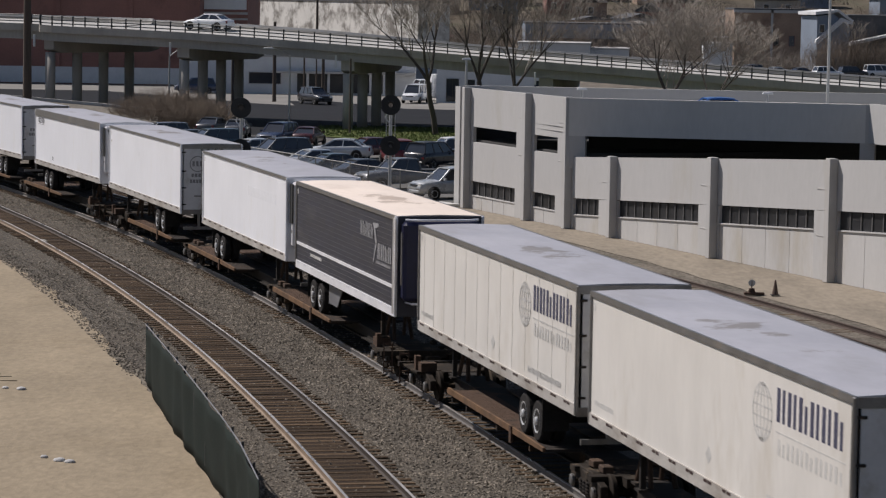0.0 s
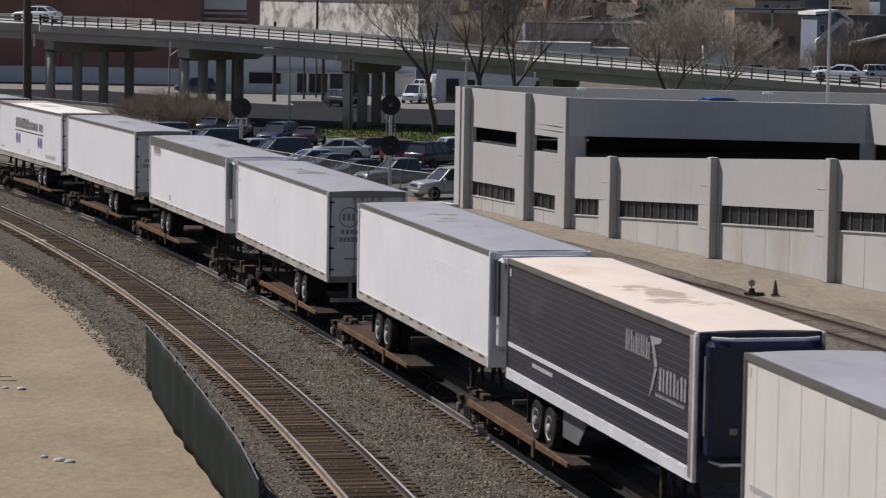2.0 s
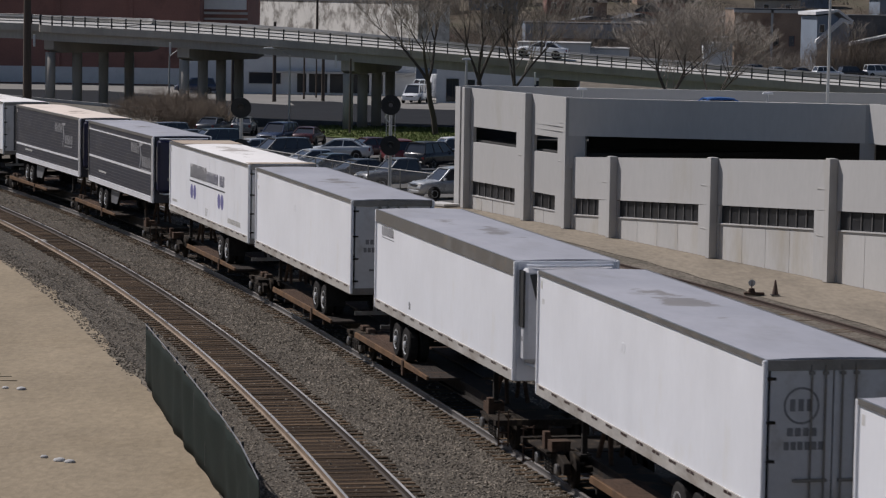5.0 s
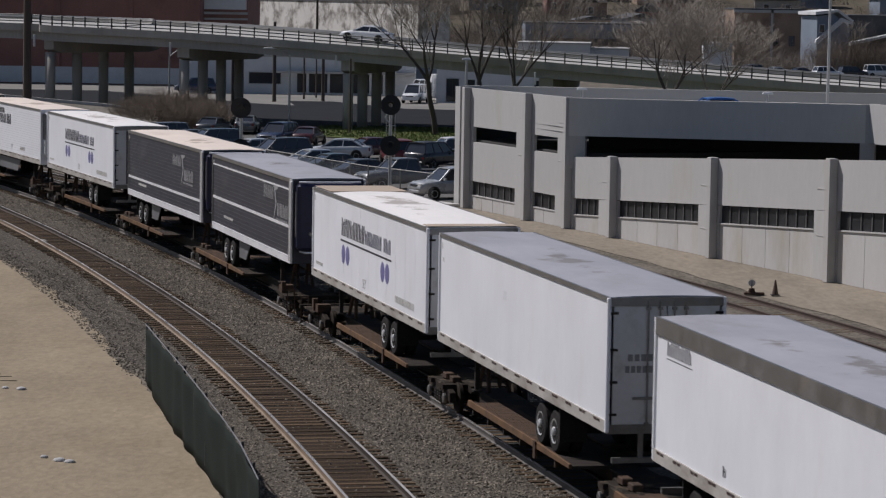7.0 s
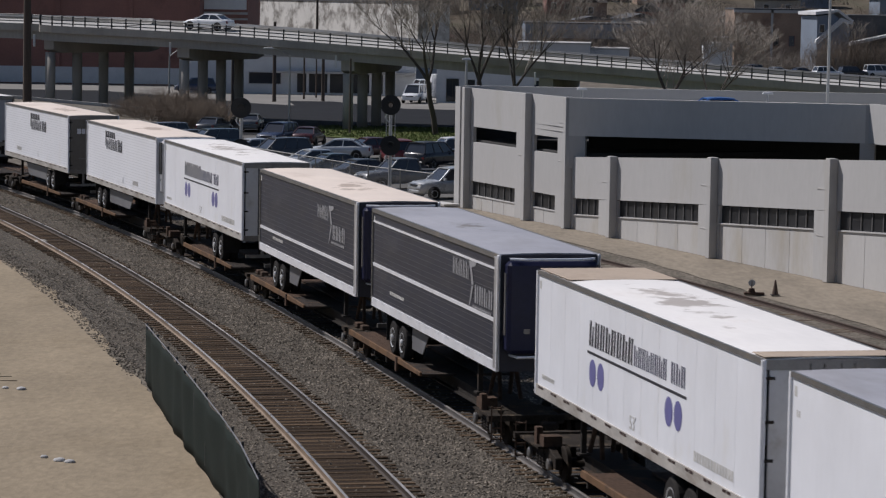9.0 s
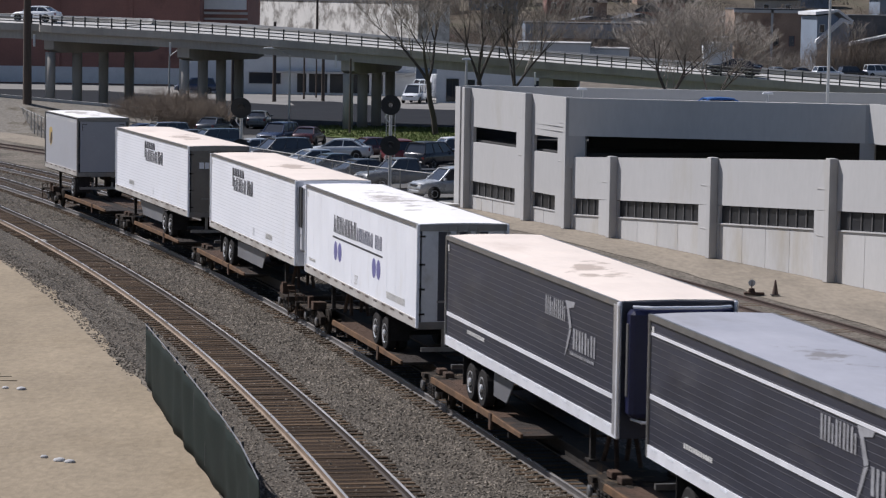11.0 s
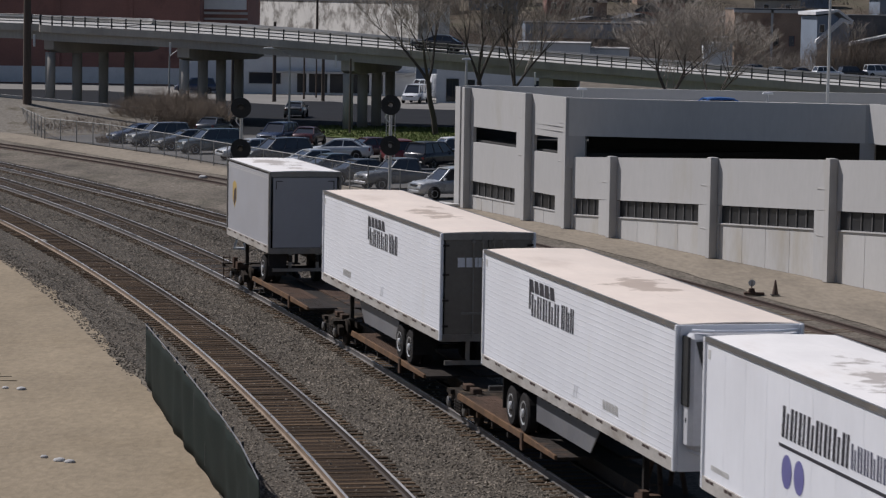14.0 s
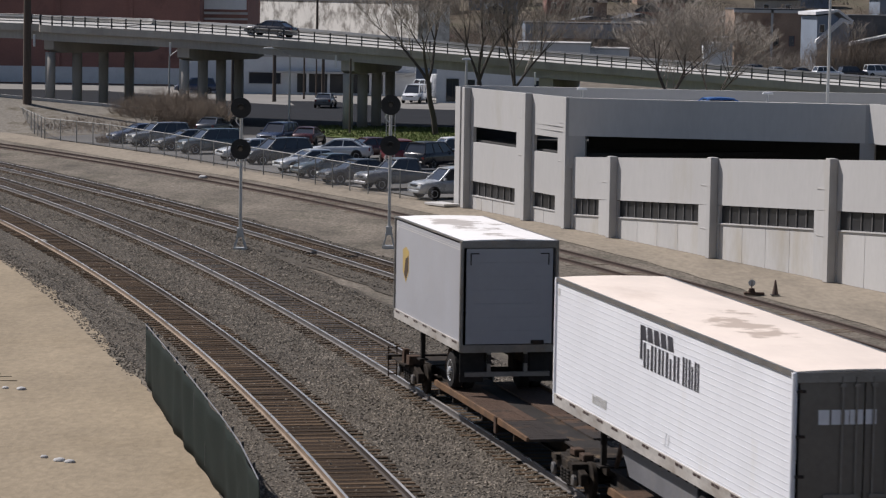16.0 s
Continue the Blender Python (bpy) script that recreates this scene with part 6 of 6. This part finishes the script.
NOSE = -152.0          # heading of cars parked nose to the fence
for x, y, kind, paint, turn, label in (
        (0.35, 158.9, "suv", "silver", NOSE, "silver crossover car parked nose to the chain-link fence"),
        (-2.6, 166.0, "pickup", "grey", NOSE, "grey pickup truck parked nose to the fence"),
        (-5.4, 170.5, "sedan", "charcoal", NOSE, "charcoal sedan parked nose to the fence"),
        (-7.3, 176.0, "sedan", "teal", NOSE, "dark blue-grey sedan parked nose to the fence"),
        (-8.7, 180.5, "sedan", "silver", NOSE, "silver sedan with glinting windscreen"),
        (-11.3, 188.5, "suv", "charcoal", NOSE, "charcoal sport utility car parked nose to the fence"),
        (-13.4, 192.5, "sedan", "silver", NOSE, "silver sedan parked nose to the fence"),
        (-16.8, 199.5, "suv", "teal", NOSE, "dark van parked nose to the fence"),
        (-18.9, 203.5, "sedan", "charcoal", NOSE, "charcoal car parked nose to the fence"),
        (-21.3, 207.8, "suv", "grey", NOSE, "grey sport utility car parked nose to the fence"),
        (-23.2, 211.5, "sedan", "navy", NOSE, "navy sedan parked nose to the fence"),
        (-7.4, 194.5, "sedan", "silver", 172.0, "silver-grey sedan standing in the car park aisle"),
        (-3.2, 189.5, "suv", "red", 100.0, "dark red car parked in the second row"),
        (-0.7, 187.0, "suv", "black", 55.0, "black sport utility car parked in the second row"),
        (0.5, 191.5, "pickup", "white", 200.0, "white pickup truck parked in the second row"),
        (-4.7, 197.0, "sedan", "maroon", 28.0, "maroon sedan parked in the second row"),
        (-12.6, 211.0, "suv", "navy", 250.0, "navy sport utility car near the street"),
        (-10.3, 211.5, "sedan", "maroon", 80.0, "dark maroon car near the street"),
        (-18.6, 225.0, "sedan", "charcoal", 75.0, "charcoal car at the car park entry"),
        (-3.2, 300.0, "van", "white", 255.0, "white van parked behind the overpass"),
        (-1.2, 308.0, "box", "white", 200.0, "white box truck parked behind the overpass"),
        (-28.5, 318.0, "suv", "navy", 190.0, "navy car parked before the brick building"),
        (14.5, 144.0, "sedan", "blue", 10.0, "blue car parked on the garage roof"),
        (58.0, 425.0, "suv", "white", 20.0, "white car parked far up the street"), (54.5, 428.0, "sedan", "charcoal", 30.0, "charcoal car parked far up the street"),
        (62.5, 430.0, "suv", "black", 20.0, "black car parked far up the street"), (51.0, 430.0, "sedan", "silver", 30.0, "silver car parked far up the street"),
        (67.0, 432.0, "van", "white", 10.0, "white van parked far up the street"), (48.0, 432.0, "suv", "grey", 30.0, "grey car parked far up the street")):
    c = vehicle(kind, paint, x, y, turn, label)
    if "roof" in label:
        c.location.z = 5.0
street_car = vehicle("sedan", "grey", -14, 245, 60, "grey car driving along the street", "moving cars")
street_car_dark = vehicle("suv", "black", -14, 280, 0, "black car driving under the overpass", "moving cars")
bridge_car = vehicle("sedan", "white", -20, 255, 130, "white car driving over the overpass", "moving cars")
bridge_car_late = vehicle("sedan", "white", -20, 255, 130, "white car following over the overpass", "moving cars")
bridge_car_dark = vehicle("sedan", "black", 10, 240, 130, "black car driving over the overpass", "moving cars")


# ---- trees ----
def tree(x, y, h, seed, spread_k, label, lean=0.0, depth=6, mat="bark"):
    rng = random.Random(seed)
    t = thing("tree", label, "tree", "bare trees", at=pose(x, y, -0.1))
    trunk, limbs, twigs = BM(), BM(), BM()

    def grow(p, d, length, r, level):
        n = 3 if level < 2 else 2
        if level > 2:
            r = max(r, 0.013)
        target = trunk if level == 0 else (limbs if level < 3 else twigs)
        for i in range(n):
            d2 = (d + Vector((rng.uniform(-1, 1), rng.uniform(-1, 1), rng.uniform(-0.3, 0.5))) * 0.14).normalized()
            q = p + d2 * length / n
            r2 = r * (0.86 if level else 0.9)
            tube(target, p, q, r, 8 if level < 2 else (5 if level < 4 else 3), r2)
            if level and level < depth - 1 and rng.random() < 0.65:
                side = (d2 + Vector((rng.uniform(-1, 1), rng.uniform(-1, 1), rng.uniform(-0.2, 0.7))) * 0.9).normalized()
                grow(q, side, length * 0.55, r2 * 0.5, level + 2)
            p, d, r = q, d2, r2
        if level >= depth:
            return
        kids = rng.choice((3, 3, 4)) if level < 4 else rng.choice((2, 2, 3))
        for k in range(kids):
            a = 2 * math.pi * (k + rng.random() * 0.6) / kids
            out = Vector((math.cos(a), math.sin(a), 0)) * spread_k * rng.uniform(0.6, 1.1)
            grow(p, (d * 0.9 + out + Vector((0, 0, 0.25))).normalized(), length * rng.uniform(0.62, 0.8), r * rng.uniform(0.6, 0.74), level + 1)

    grow(Vector((0, 0, 0)), Vector((lean, 0, 1)).normalized(), h * 0.3, h * 0.0165, 0)
    part("trunk", trunk, M[mat], t, "dark grey trunk")
    part("branchwork", limbs, M[mat], t)
    part("crown", twigs, M["bark_pale"], t, "pale bare twigs", kind="stuff")
    return t


tree(-0.75, 231, 15.5, 4, 0.75, "tall bare tree on the grass before the overpass", -0.06, 7)
tree(2.9, 224, 16.0, 11, 0.6, "bare forked tree behind the garage", 0.0, 7)
tree(4.9, 223, 14.5, 23, 0.5, "slim bare tree behind the garage", 0.12, 7)
tree(17.4, 213, 13.0, 31, 0.95, "wide bare tree with pale twigs behind the garage", 0.03, 7)
tree(20.5, 216, 12.0, 8, 0.9, "bare tree with pale twigs behind the garage", 0.05, 7)


def brush(x, y, r, h, n, seed, name, label, mat, z=0.0):
    """A thicket of thin dry stems fanning out of many roots."""
    rng = random.Random(seed)
    bm = BM()
    for i in range(n):
        a, k = rng.uniform(0, 6.283), math.sqrt(rng.random())
        p = Vector((x + r[0] * k * math.cos(a), y + r[1] * k * math.sin(a), z - 0.05))
        d = Vector((rng.uniform(-0.6, 0.6), rng.uniform(-0.6, 0.6), 1)).normalized()
        l = h * rng.uniform(0.4, 1.0) * (1.1 - 0.5 * k)
        q = p + d * l * 0.55
        tube(bm, p, q, 0.02, 3, 0.014)
        for j in range(3):
            e = (d + Vector((rng.uniform(-1, 1), rng.uniform(-1, 1), rng.uniform(-0.3, 0.6))) * 0.7).normalized()
            tube(bm, q, q + e * l * 0.5, 0.014, 3, 0.006)
    return solid(name, bm, M[mat], label, "brush", kind="stuff")


brush(-23.6, 239, (5.2, 6.5), 3.8, 2300, 3, "dry_brush", "brown leafless brush on the verge below the overpass", "brush")
brush(-25.5, 212, (1.0, 2.0), 0.9, 200, 5, "dry_brush", "brown dry weeds by the car park fence", "brush")
brush(-30, 232, (5.5, 7.0), 1.3, 1300, 6, "dry_brush", "low dry weeds beside the street", "brush")
rng = random.Random(9)
bm = BM()
for i in range(9000):
    x, y = rng.uniform(-11, 12), rng.uniform(216, 244)
    if y < 226.3 - (x + 10.8) * 0.94 + 1 and x < 1:
        continue
    h = rng.uniform(0.06, 0.2)
    a = rng.uniform(0, 3.14)
    c, s = math.cos(a) * 0.05, math.sin(a) * 0.05
    v = [bm.verts.new(p) for p in ((x - c, y - s, -0.02), (x + c, y + s, -0.02), (x + rng.uniform(-0.08, 0.08), y, h))]
    bm.faces.new(v)
solid("grass_tufts", bm, M["blade"], "green grass tufts on the strip", "grass", kind="stuff")


# ---- buildings behind ----
def block(name, x0, x1, y0, y1, h, mat, label, rot=0.0, roof="roofing", z=0.0, parapet=0.4):
    cx, cy = (x0 + x1) / 2, (y0 + y1) / 2
    t = thing(name, label, "building", "buildings behind the tracks", at=pose(cx, cy, z, 0, 0, rot))
    w, d = (x1 - x0) / 2, (y1 - y0) / 2
    bm = BM()
    box(bm, -w, w, -d, d, -0.3, h)
    part("wall", bm, M[mat], t)
    bm = BM()
    box(bm, -w - 0.12, w + 0.12, -d - 0.12, d + 0.12, h, h + 0.25)
    part("roof", bm, M[roof], t)
    return t, w, d


def window(t, x, z, w, h, y, frame="whitewash", pane="shop_glass", bars_n=1):
    bm = BM()
    for a in (-w / 2 - 0.08, w / 2):
        box(bm, x + a, x + a + 0.08, y - 0.08, y, z, z + h)
    for b in (z - 0.08, z + h):
        box(bm, x - w / 2 - 0.08, x + w / 2 + 0.08, y - 0.08, y, b, b + 0.08)
    for k in range(1, bars_n + 1):
        xx = x - w / 2 + w * k / (bars_n + 1)
        box(bm, xx - 0.03, xx + 0.03, y - 0.07, y, z, z + h)
    f = part("window", bm, M[frame], t)
    bm = BM()
    box(bm, x - w / 2, x + w / 2, y - 0.03, y - 0.01, z, z + h)
    part("pane", bm, M[pane], f, "dark pane")


# dark red brick works on the left
t, w, d = block("brick_warehouse", -110, -30.5, 346, 380, 15, "brick", "dark red brick warehouse behind the overpass")
bm = BM()
box(bm, -w + 0.01, w - 0.02, -d - 0.1, -d, 0, 2.0)
part("plinth", bm, M["render"], t, "pale painted plinth")
for x in range(-5, 40, 9):
    bm = BM()
    box(bm, x, x + 0.5, -d - 0.25, -d, 2.0, 15)
    part("pier", bm, M["brick"], t)
t, w, d = block("brick_office", -46.0, -25, 352, 375, 12, "brick", "brick building with pale striped upper windows", z=0.0)
for x, ww in ((-6.5, 6.0), (1.5, 3.0), (7.0, 6.5)):
    window(t, x, 9.4, ww, 2.0, -d, "whitewash", "whitewash" if ww > 5 else "shop_glass", 3)
bm = BM()
box(bm, -w, w, -d - 0.12, -d, 8.7, 9.0)
box(bm, -w, w, -d - 0.1, -d, 8.0, 8.25)
part("band", bm, M["concrete_pale"], t, "pale stone band")
t, w, d = block("flaking_warehouse", -59.1, 18.9, 425.1, 430.1, 10.4, "flaky", "white-painted warehouse wall with flaking paint", rot=-62)
# low shop building between the piers
t, w, d = block("shop_building", -30.5, -3.5, 320, 336, 4.2, "render", "low grey stucco shop building with dark shopfront", roof="concrete")
# flat panel on the wall, coloured dark like the shade of a recess
bm = BM()
box(bm, -7.0 + 14.0 - 7.0, 9.8, -d - 0.06, -d, 0.2, 2.35)
part("shopfront", bm, M["void"], t, "dark panel standing for a shaded shopfront recess")
window(t, -4.9 + 1.2, 1.15, 3.6, 1.25, -d, "concrete", "glass", 0)
for x in (1.2, 3.6, 6.0, 8.4):
    bm = BM()
    box(bm, x - 0.15, x + 0.15, -d - 0.2, -d - 0.06, 0, 2.4)
    part("pillar", bm, M["render"], t)
bm = BM()
box(bm, -3, w + 0.1, -d - 0.9, -d, 2.4, 2.65)
part("canopy", bm, M["concrete"], t, "thin pale canopy")
t, w, d = block("grey_workshop", -1.0, 14.5, 302, 325, 4.6, "render", "grey stucco workshop behind the bare trees", roof="concrete")
window(t, -6.0, 0.2, 1.2, 2.3, -d, "black", "glass", 1)
window(t, -4.0, 0.2, 0.8, 2.3, -d, "whitewash", "glass", 0)
window(t, 3.4, 1.4, 1.0, 1.0, -d, "black", "glass", 0)
t, w, d = block("grey_shed", -7.0, -1.0, 330, 345, 4.3, "bluegrey", "blue-grey shed behind the parked truck")

# town on the far right
t, w, d = block("long_depot", 13.5, 33, 480, 500, 7.0, "bluegrey", "long blue-grey depot with flat roof")
bm = BM()
box(bm, -w, w, -d - 0.4, -d, 5.9, 7.0)
part("fascia", bm, M["bluegrey"], t, "blue-grey fascia")
# thin dark sheet on the closed wall, painted as a shaded opening
bm = BM()
box(bm, -w + 3, w, -d - 0.02, -d + 0.02, 3.0, 4.6)
part("opening", bm, M["void"], t)
t, w, d = block("tan_brick_house", 48.3, 60.0, 470, 486, 10.0, "brick_tan", "faded tan brick building with boarded windows")
for x in (-3.6, 1.2, 3.8):
    window(t, x, 4.0, 0.9, 1.7, -d, "brick", "glass", 0)
bm = BM()
box(bm, -w - 0.2, w + 0.2, -d - 0.3, -d, 9.5, 10.0)
box(bm, 0.2, 0.6, -d - 0.3, -d, 0, 10)
part("cornice", bm, M["concrete"], t, "grey cornice and downpipe")
t, w, d = block("brick_garage", 33.0, 47.0, 478, 492, 7.0, "brick_tan", "low red-brown brick building up the street")
bm = BM()
box(bm, 5.5, 8.5, -d - 3, -d - 0.1, 5.2, 5.4)
part("awning", bm, M["whitewash"], t, "pale flat awning")
for x0, x1, y0, h, label in ((11.5, 22.5, 432, 4.35, "low shed with sunlit white roof"), (22.9, 29.0, 438, 3.5, "low shed with sunlit pale roof"), (40.5, 45.0, 436, 4.6, "small white-roofed shed by the street")):
    block("low_shed", x0, x1, y0, y0 + 12, h, "render", label, roof="concrete", rot=-4)
# blue gabled house
t = thing("gabled_house", "blue-grey gabled house with white roof edges", "house", "buildings behind the tracks", at=pose(62.4, 452, 0, 0, 0, 18))
bm = BM()
prism(bm, [(-2.9, 0), (2.9, 0), (2.9, 7.4), (0.0, 9.6), (-2.9, 9.2)], -0.0, 6.0)
part("wall", bm, M["bluegrey"], t)
bm = BM()
prism(bm, [(-3.3, 4.9), (-2.9, 4.7), (1.6, 8.3), (3.2, 7.9), (3.2, 8.3), (1.2, 9.0), (-3.2, 5.4)], -0.5, -0.05)
prism(bm, [(-3.4, 9.4), (0.6, 9.9), (3.2, 8.2), (3.3, 8.6), (0.7, 10.3), (-3.4, 9.9)], -0.5, 6.2)
part("roof", bm, M["whitewash"], t, "sunlit white roof edges")
window(t, -2.0, 6.6, 0.8, 1.2, -0.0, "whitewash", "glass", 0)
t, w, d = block("dark_terrace", 66, 100, 460, 480, 9.2, "roofing", "dark terrace of houses on the slope")
bm = BM()
prism(bm, [(-w, 4.5), (-w + 6, 6.0), (-w + 12, 4.6), (-w + 12, 4.9), (-w + 6, 6.4), (-w, 5.0)], -d - 4, -d - 0.1)
part("porch_roof", bm, M["whitewash"], t, "sunlit pale porch roof")
# wooded slope with houses
bm = BM()
rows = []
for j in range(14):
    y = 515 + j * 40
    row = []
    for i in range(41):
        x = -260 + i * 16
        row.append(bm.verts.new((x, y, -0.3 + max(0, j) * 4.2 + 2.5 * noise.noise(Vector((x * 0.02, y * 0.02, 0))) * min(1, j))))
    rows.append(row)
for a, b in zip(rows, rows[1:]):
    for i in range(40):
        bm.faces.new((a[i], a[i + 1], b[i + 1], b[i]))
solid("hillside", bm, M["hill"], "brown wooded hillside behind the town", "hillside", kind="structure")
rng = random.Random(21)
HOUSES = ("render", "brick_tan", "brick", "bluegrey", "bridge", "brick_tan")
for k in range(34):
    x, y = rng.uniform(-10, 105), rng.uniform(505, 640)
    z = max(0, (y - 515) / 40 * 4.2) - 0.6
    hh = rng.uniform(3.0, 5.5)
    wd = rng.uniform(2.5, 5)
    t = thing("hill_house", "small distant house on the hillside", "house", "houses on the hillside", at=pose(x, y, z, 0, 0, rng.uniform(-25, 25)))
    bm = BM()
    prism(bm, [(-wd, -1), (wd, -1), (wd, hh), (0, hh + 0.02), (-wd, hh)], -3, 3)
    part("wall", bm, M[rng.choice(HOUSES)], t)
    bm = BM()
    prism(bm, [(-wd - 0.4, hh), (wd + 0.4, hh), (0, hh + rng.uniform(0.6, 2.4))], -3.4, 3.4)
    part("roof", bm, M[rng.choice(("roofing", "bridge", "bark", "brick", "roofing"))], t)
    for q in (-wd * 0.5, wd * 0.45):
        window(t, q, hh * 0.4, 1.0, 1.3, -3.0, "whitewash", "glass", 0)
for k in range(60):
    brush(rng.uniform(0, 98), rng.uniform(440, 570), (7, 2.0), rng.uniform(4, 11), 300, 40 + k, "bare_thicket", "leafless grey thicket before the far houses", rng.choice(("bark", "bark_pale", "brush")))

for k in range(45):
    x, y = rng.uniform(-15, 110), rng.uniform(525, 660)
    brush(x, y, (8, 3.0), rng.uniform(3, 7), 200, 140 + k, "bare_thicket", "leafless grey thicket on the hillside", rng.choice(("bark", "brush", "brush")), max(0.0, (y - 515) / 40 * 4.2) - 0.3)

for k in range(9):
    tree(rng.uniform(16, 80), rng.uniform(440, 500), rng.uniform(8, 13), 60 + k, 0.8, "bare tree among the far houses", 0.0, 4)

# ---- small things ----
t = thing("traffic_cone", "dark faded traffic cone on the paving", "cone", at=pose(13.05, 108.9, -0.03))
bm = BM()
box(bm, -0.17, 0.17, -0.17, 0.17, 0, 0.03)
part("base", bm, M["black"], t)
bm = BM()
lathe(bm, (0, 0, 0.03), "z", [(0, 0.13), (0.55, 0.03), (0.57, 0.02)], 14)
part("cone", bm, M["orange"], t)
t = thing("switch_stand", "rusty switch stand with round target beside the siding", "switch stand", at=pose(12.15, 109.1, -0.05))
bm = BM()
box(bm, -0.3, 0.5, -0.15, 0.15, 0, 0.1)
box(bm, -0.14, 0.14, -0.12, 0.12, 0.1, 0.26, 0.7)
part("base", bm, M["rust"], t, bevel=0.02)
bm = BM()
tube(bm, (0, 0, 0.2), (0, 0, 0.55), 0.02, 8)
part("shaft", bm, M["rust"], t)
bm = BM()
lathe(bm, (0, -0.01, 0.47), "y", [(0, 0.14), (0.015, 0.14)], 16)
part("target", bm, M["ink_grey"], t, "small pale round target")
for x, y, s, seed in ((-9.3, 67.7, 0.16, 1), (-9.75, 68.1, 0.1, 2), (-12.1, 79.8, 0.14, 3), (-12.6, 80.0, 0.1, 4), (-15.0, 173.4, 0.3, 5), (-18.3, 126.6, 0.3, 6), (-9.05, 67.5, 0.13, 7)):
    bm = BM()
    r = random.Random(seed)
    bmesh.ops.create_icosphere(bm, subdivisions=2, radius=s)
    for v in bm.verts:
        v.co *= 1 + 0.35 * noise.noise(v.co * 4 + Vector((seed, 0, 0)))
        v.co.z *= 0.5
    solid("rubble", bm, M["concrete_pale"] if seed in (5, 6) else M["concrete"], "pale broken concrete lump lying on the ground", "rubble", "lumps on the ground", at=pose(x, y, -0.04, 0, 0, seed * 40))
bm = BM()
for i, (x, y) in enumerate(((-13.2, 82.5), (-12.9, 81.6), (-13.6, 83.0))):
    box(bm, x - 0.4, x + 0.4, y - 0.05, y + 0.05, -0.09, -0.04, 1, pose(0, 0, 0))
solid("scrap_boards", bm, M["sand"], "weathered boards half buried in the sand", "boards")


# ---- motion ----
def ride(ob, s0, half, z, t0=0.0, t1=16.0, step=0.4):
    """Rows for a thing that rides on the train's track on two supports."""
    rows = []
    n = round((t1 - t0) / step)
    for i in range(n + 1):
        t = t0 + (t1 - t0) * i / n
        s = s0 + SPEED * t
        (xa, ya), (xb, yb) = T2.at(s - half), T2.at(s + half)
        rows.append((t, pose((xa + xb) / 2, (ya + yb) / 2, z, 0, 0, math.degrees(math.atan2(yb - ya, xb - xa)))))
    return rows


def drive(points, wheel_z=-0.036):
    """Rows for a road vehicle along (seconds, x, y, z) points."""
    rows = []
    for i, (t, x, y, z) in enumerate(points):
        a, b = points[max(0, i - 1)], points[min(len(points) - 1, i + 1)]
        d = Vector((b[1] - a[1], b[2] - a[2], b[3] - a[3]))
        rows.append((t, pose(x, y, z, 0, -math.degrees(math.atan2(d.z, Vector((d.x, d.y)).length)), math.degrees(math.atan2(d.y, d.x)))))
    return rows


def over_bridge(px0, v, off, t_ref):
    """A drive along the overpass: place px0 (metres along it) at t_ref, v metres a second."""
    run = [0.0]
    for a, b in zip(edge_line, edge_line[1:]):
        run.append(run[-1] + (b - a).length)
    pts = []
    for i in range(33):
        t = i * 0.5
        s = px0 + v * (t - t_ref)
        s = max(2.0, min(run[-1] - 2.0, s))
        k = max(j for j in range(len(run) - 1) if run[j] <= s)
        f = (s - run[k]) / (run[k + 1] - run[k])
        p = edge_line[k].lerp(edge_line[k + 1], f) + side_of(k) * off
        pts.append((t, p.x, p.y, p.z - 1.336 + (off - 0.42) * 0.0421))
    return pts


def motions():
    for ob, s0, half, z in moving:
        walk(ob, ride(ob, s0, half, z))
        if ob.name.startswith("rail_truck"):
            for w in ob.children:
                if w.name.startswith("wheelset"):
                    x = w.matrix_basis.translation.x
                    walk(w, [(i / 30, pose(x, 0, 0.42) @ Matrix.Rotation((SPEED / 30 / 0.42 * i) % (2 * math.pi), 4, "Y")) for i in range(481)])
    walk(street_car, drive([(0, -16.5, 222, -0.036), (4, -16.4, 226, -0.036), (8, -16.2, 231, -0.036), (11.3, -15.8, 240, -0.036), (12.5, -15.2, 247, -0.036), (13.3, -14.4, 254, -0.036), (14.5, -13.6, 266, -0.036), (15.3, -12.9, 276, -0.036), (16, -12.2, 284, -0.036)]))
    walk(street_car_dark, drive([(0, -13.6, 292, -0.036), (0.5, -13.0, 291, -0.036), (1, -12.5, 290, -0.036), (1.5, -11.5, 288, -0.036), (2, -10.4, 286.5, -0.036), (3, -6.5, 282, -0.036), (5, 6, 272, -0.036), (8, 26, 262, -0.036), (16, 50, 258, -0.036)]))
    walk(bridge_car, drive(over_bridge(52, -8.7, 11.0, 0.0)))
    walk(bridge_car_late, drive(over_bridge(52, -8.7, 11.0, 9.0)))
    walk(bridge_car_dark, drive(over_bridge(60.6, -8.7, 8.0, 16.0)))


motions()
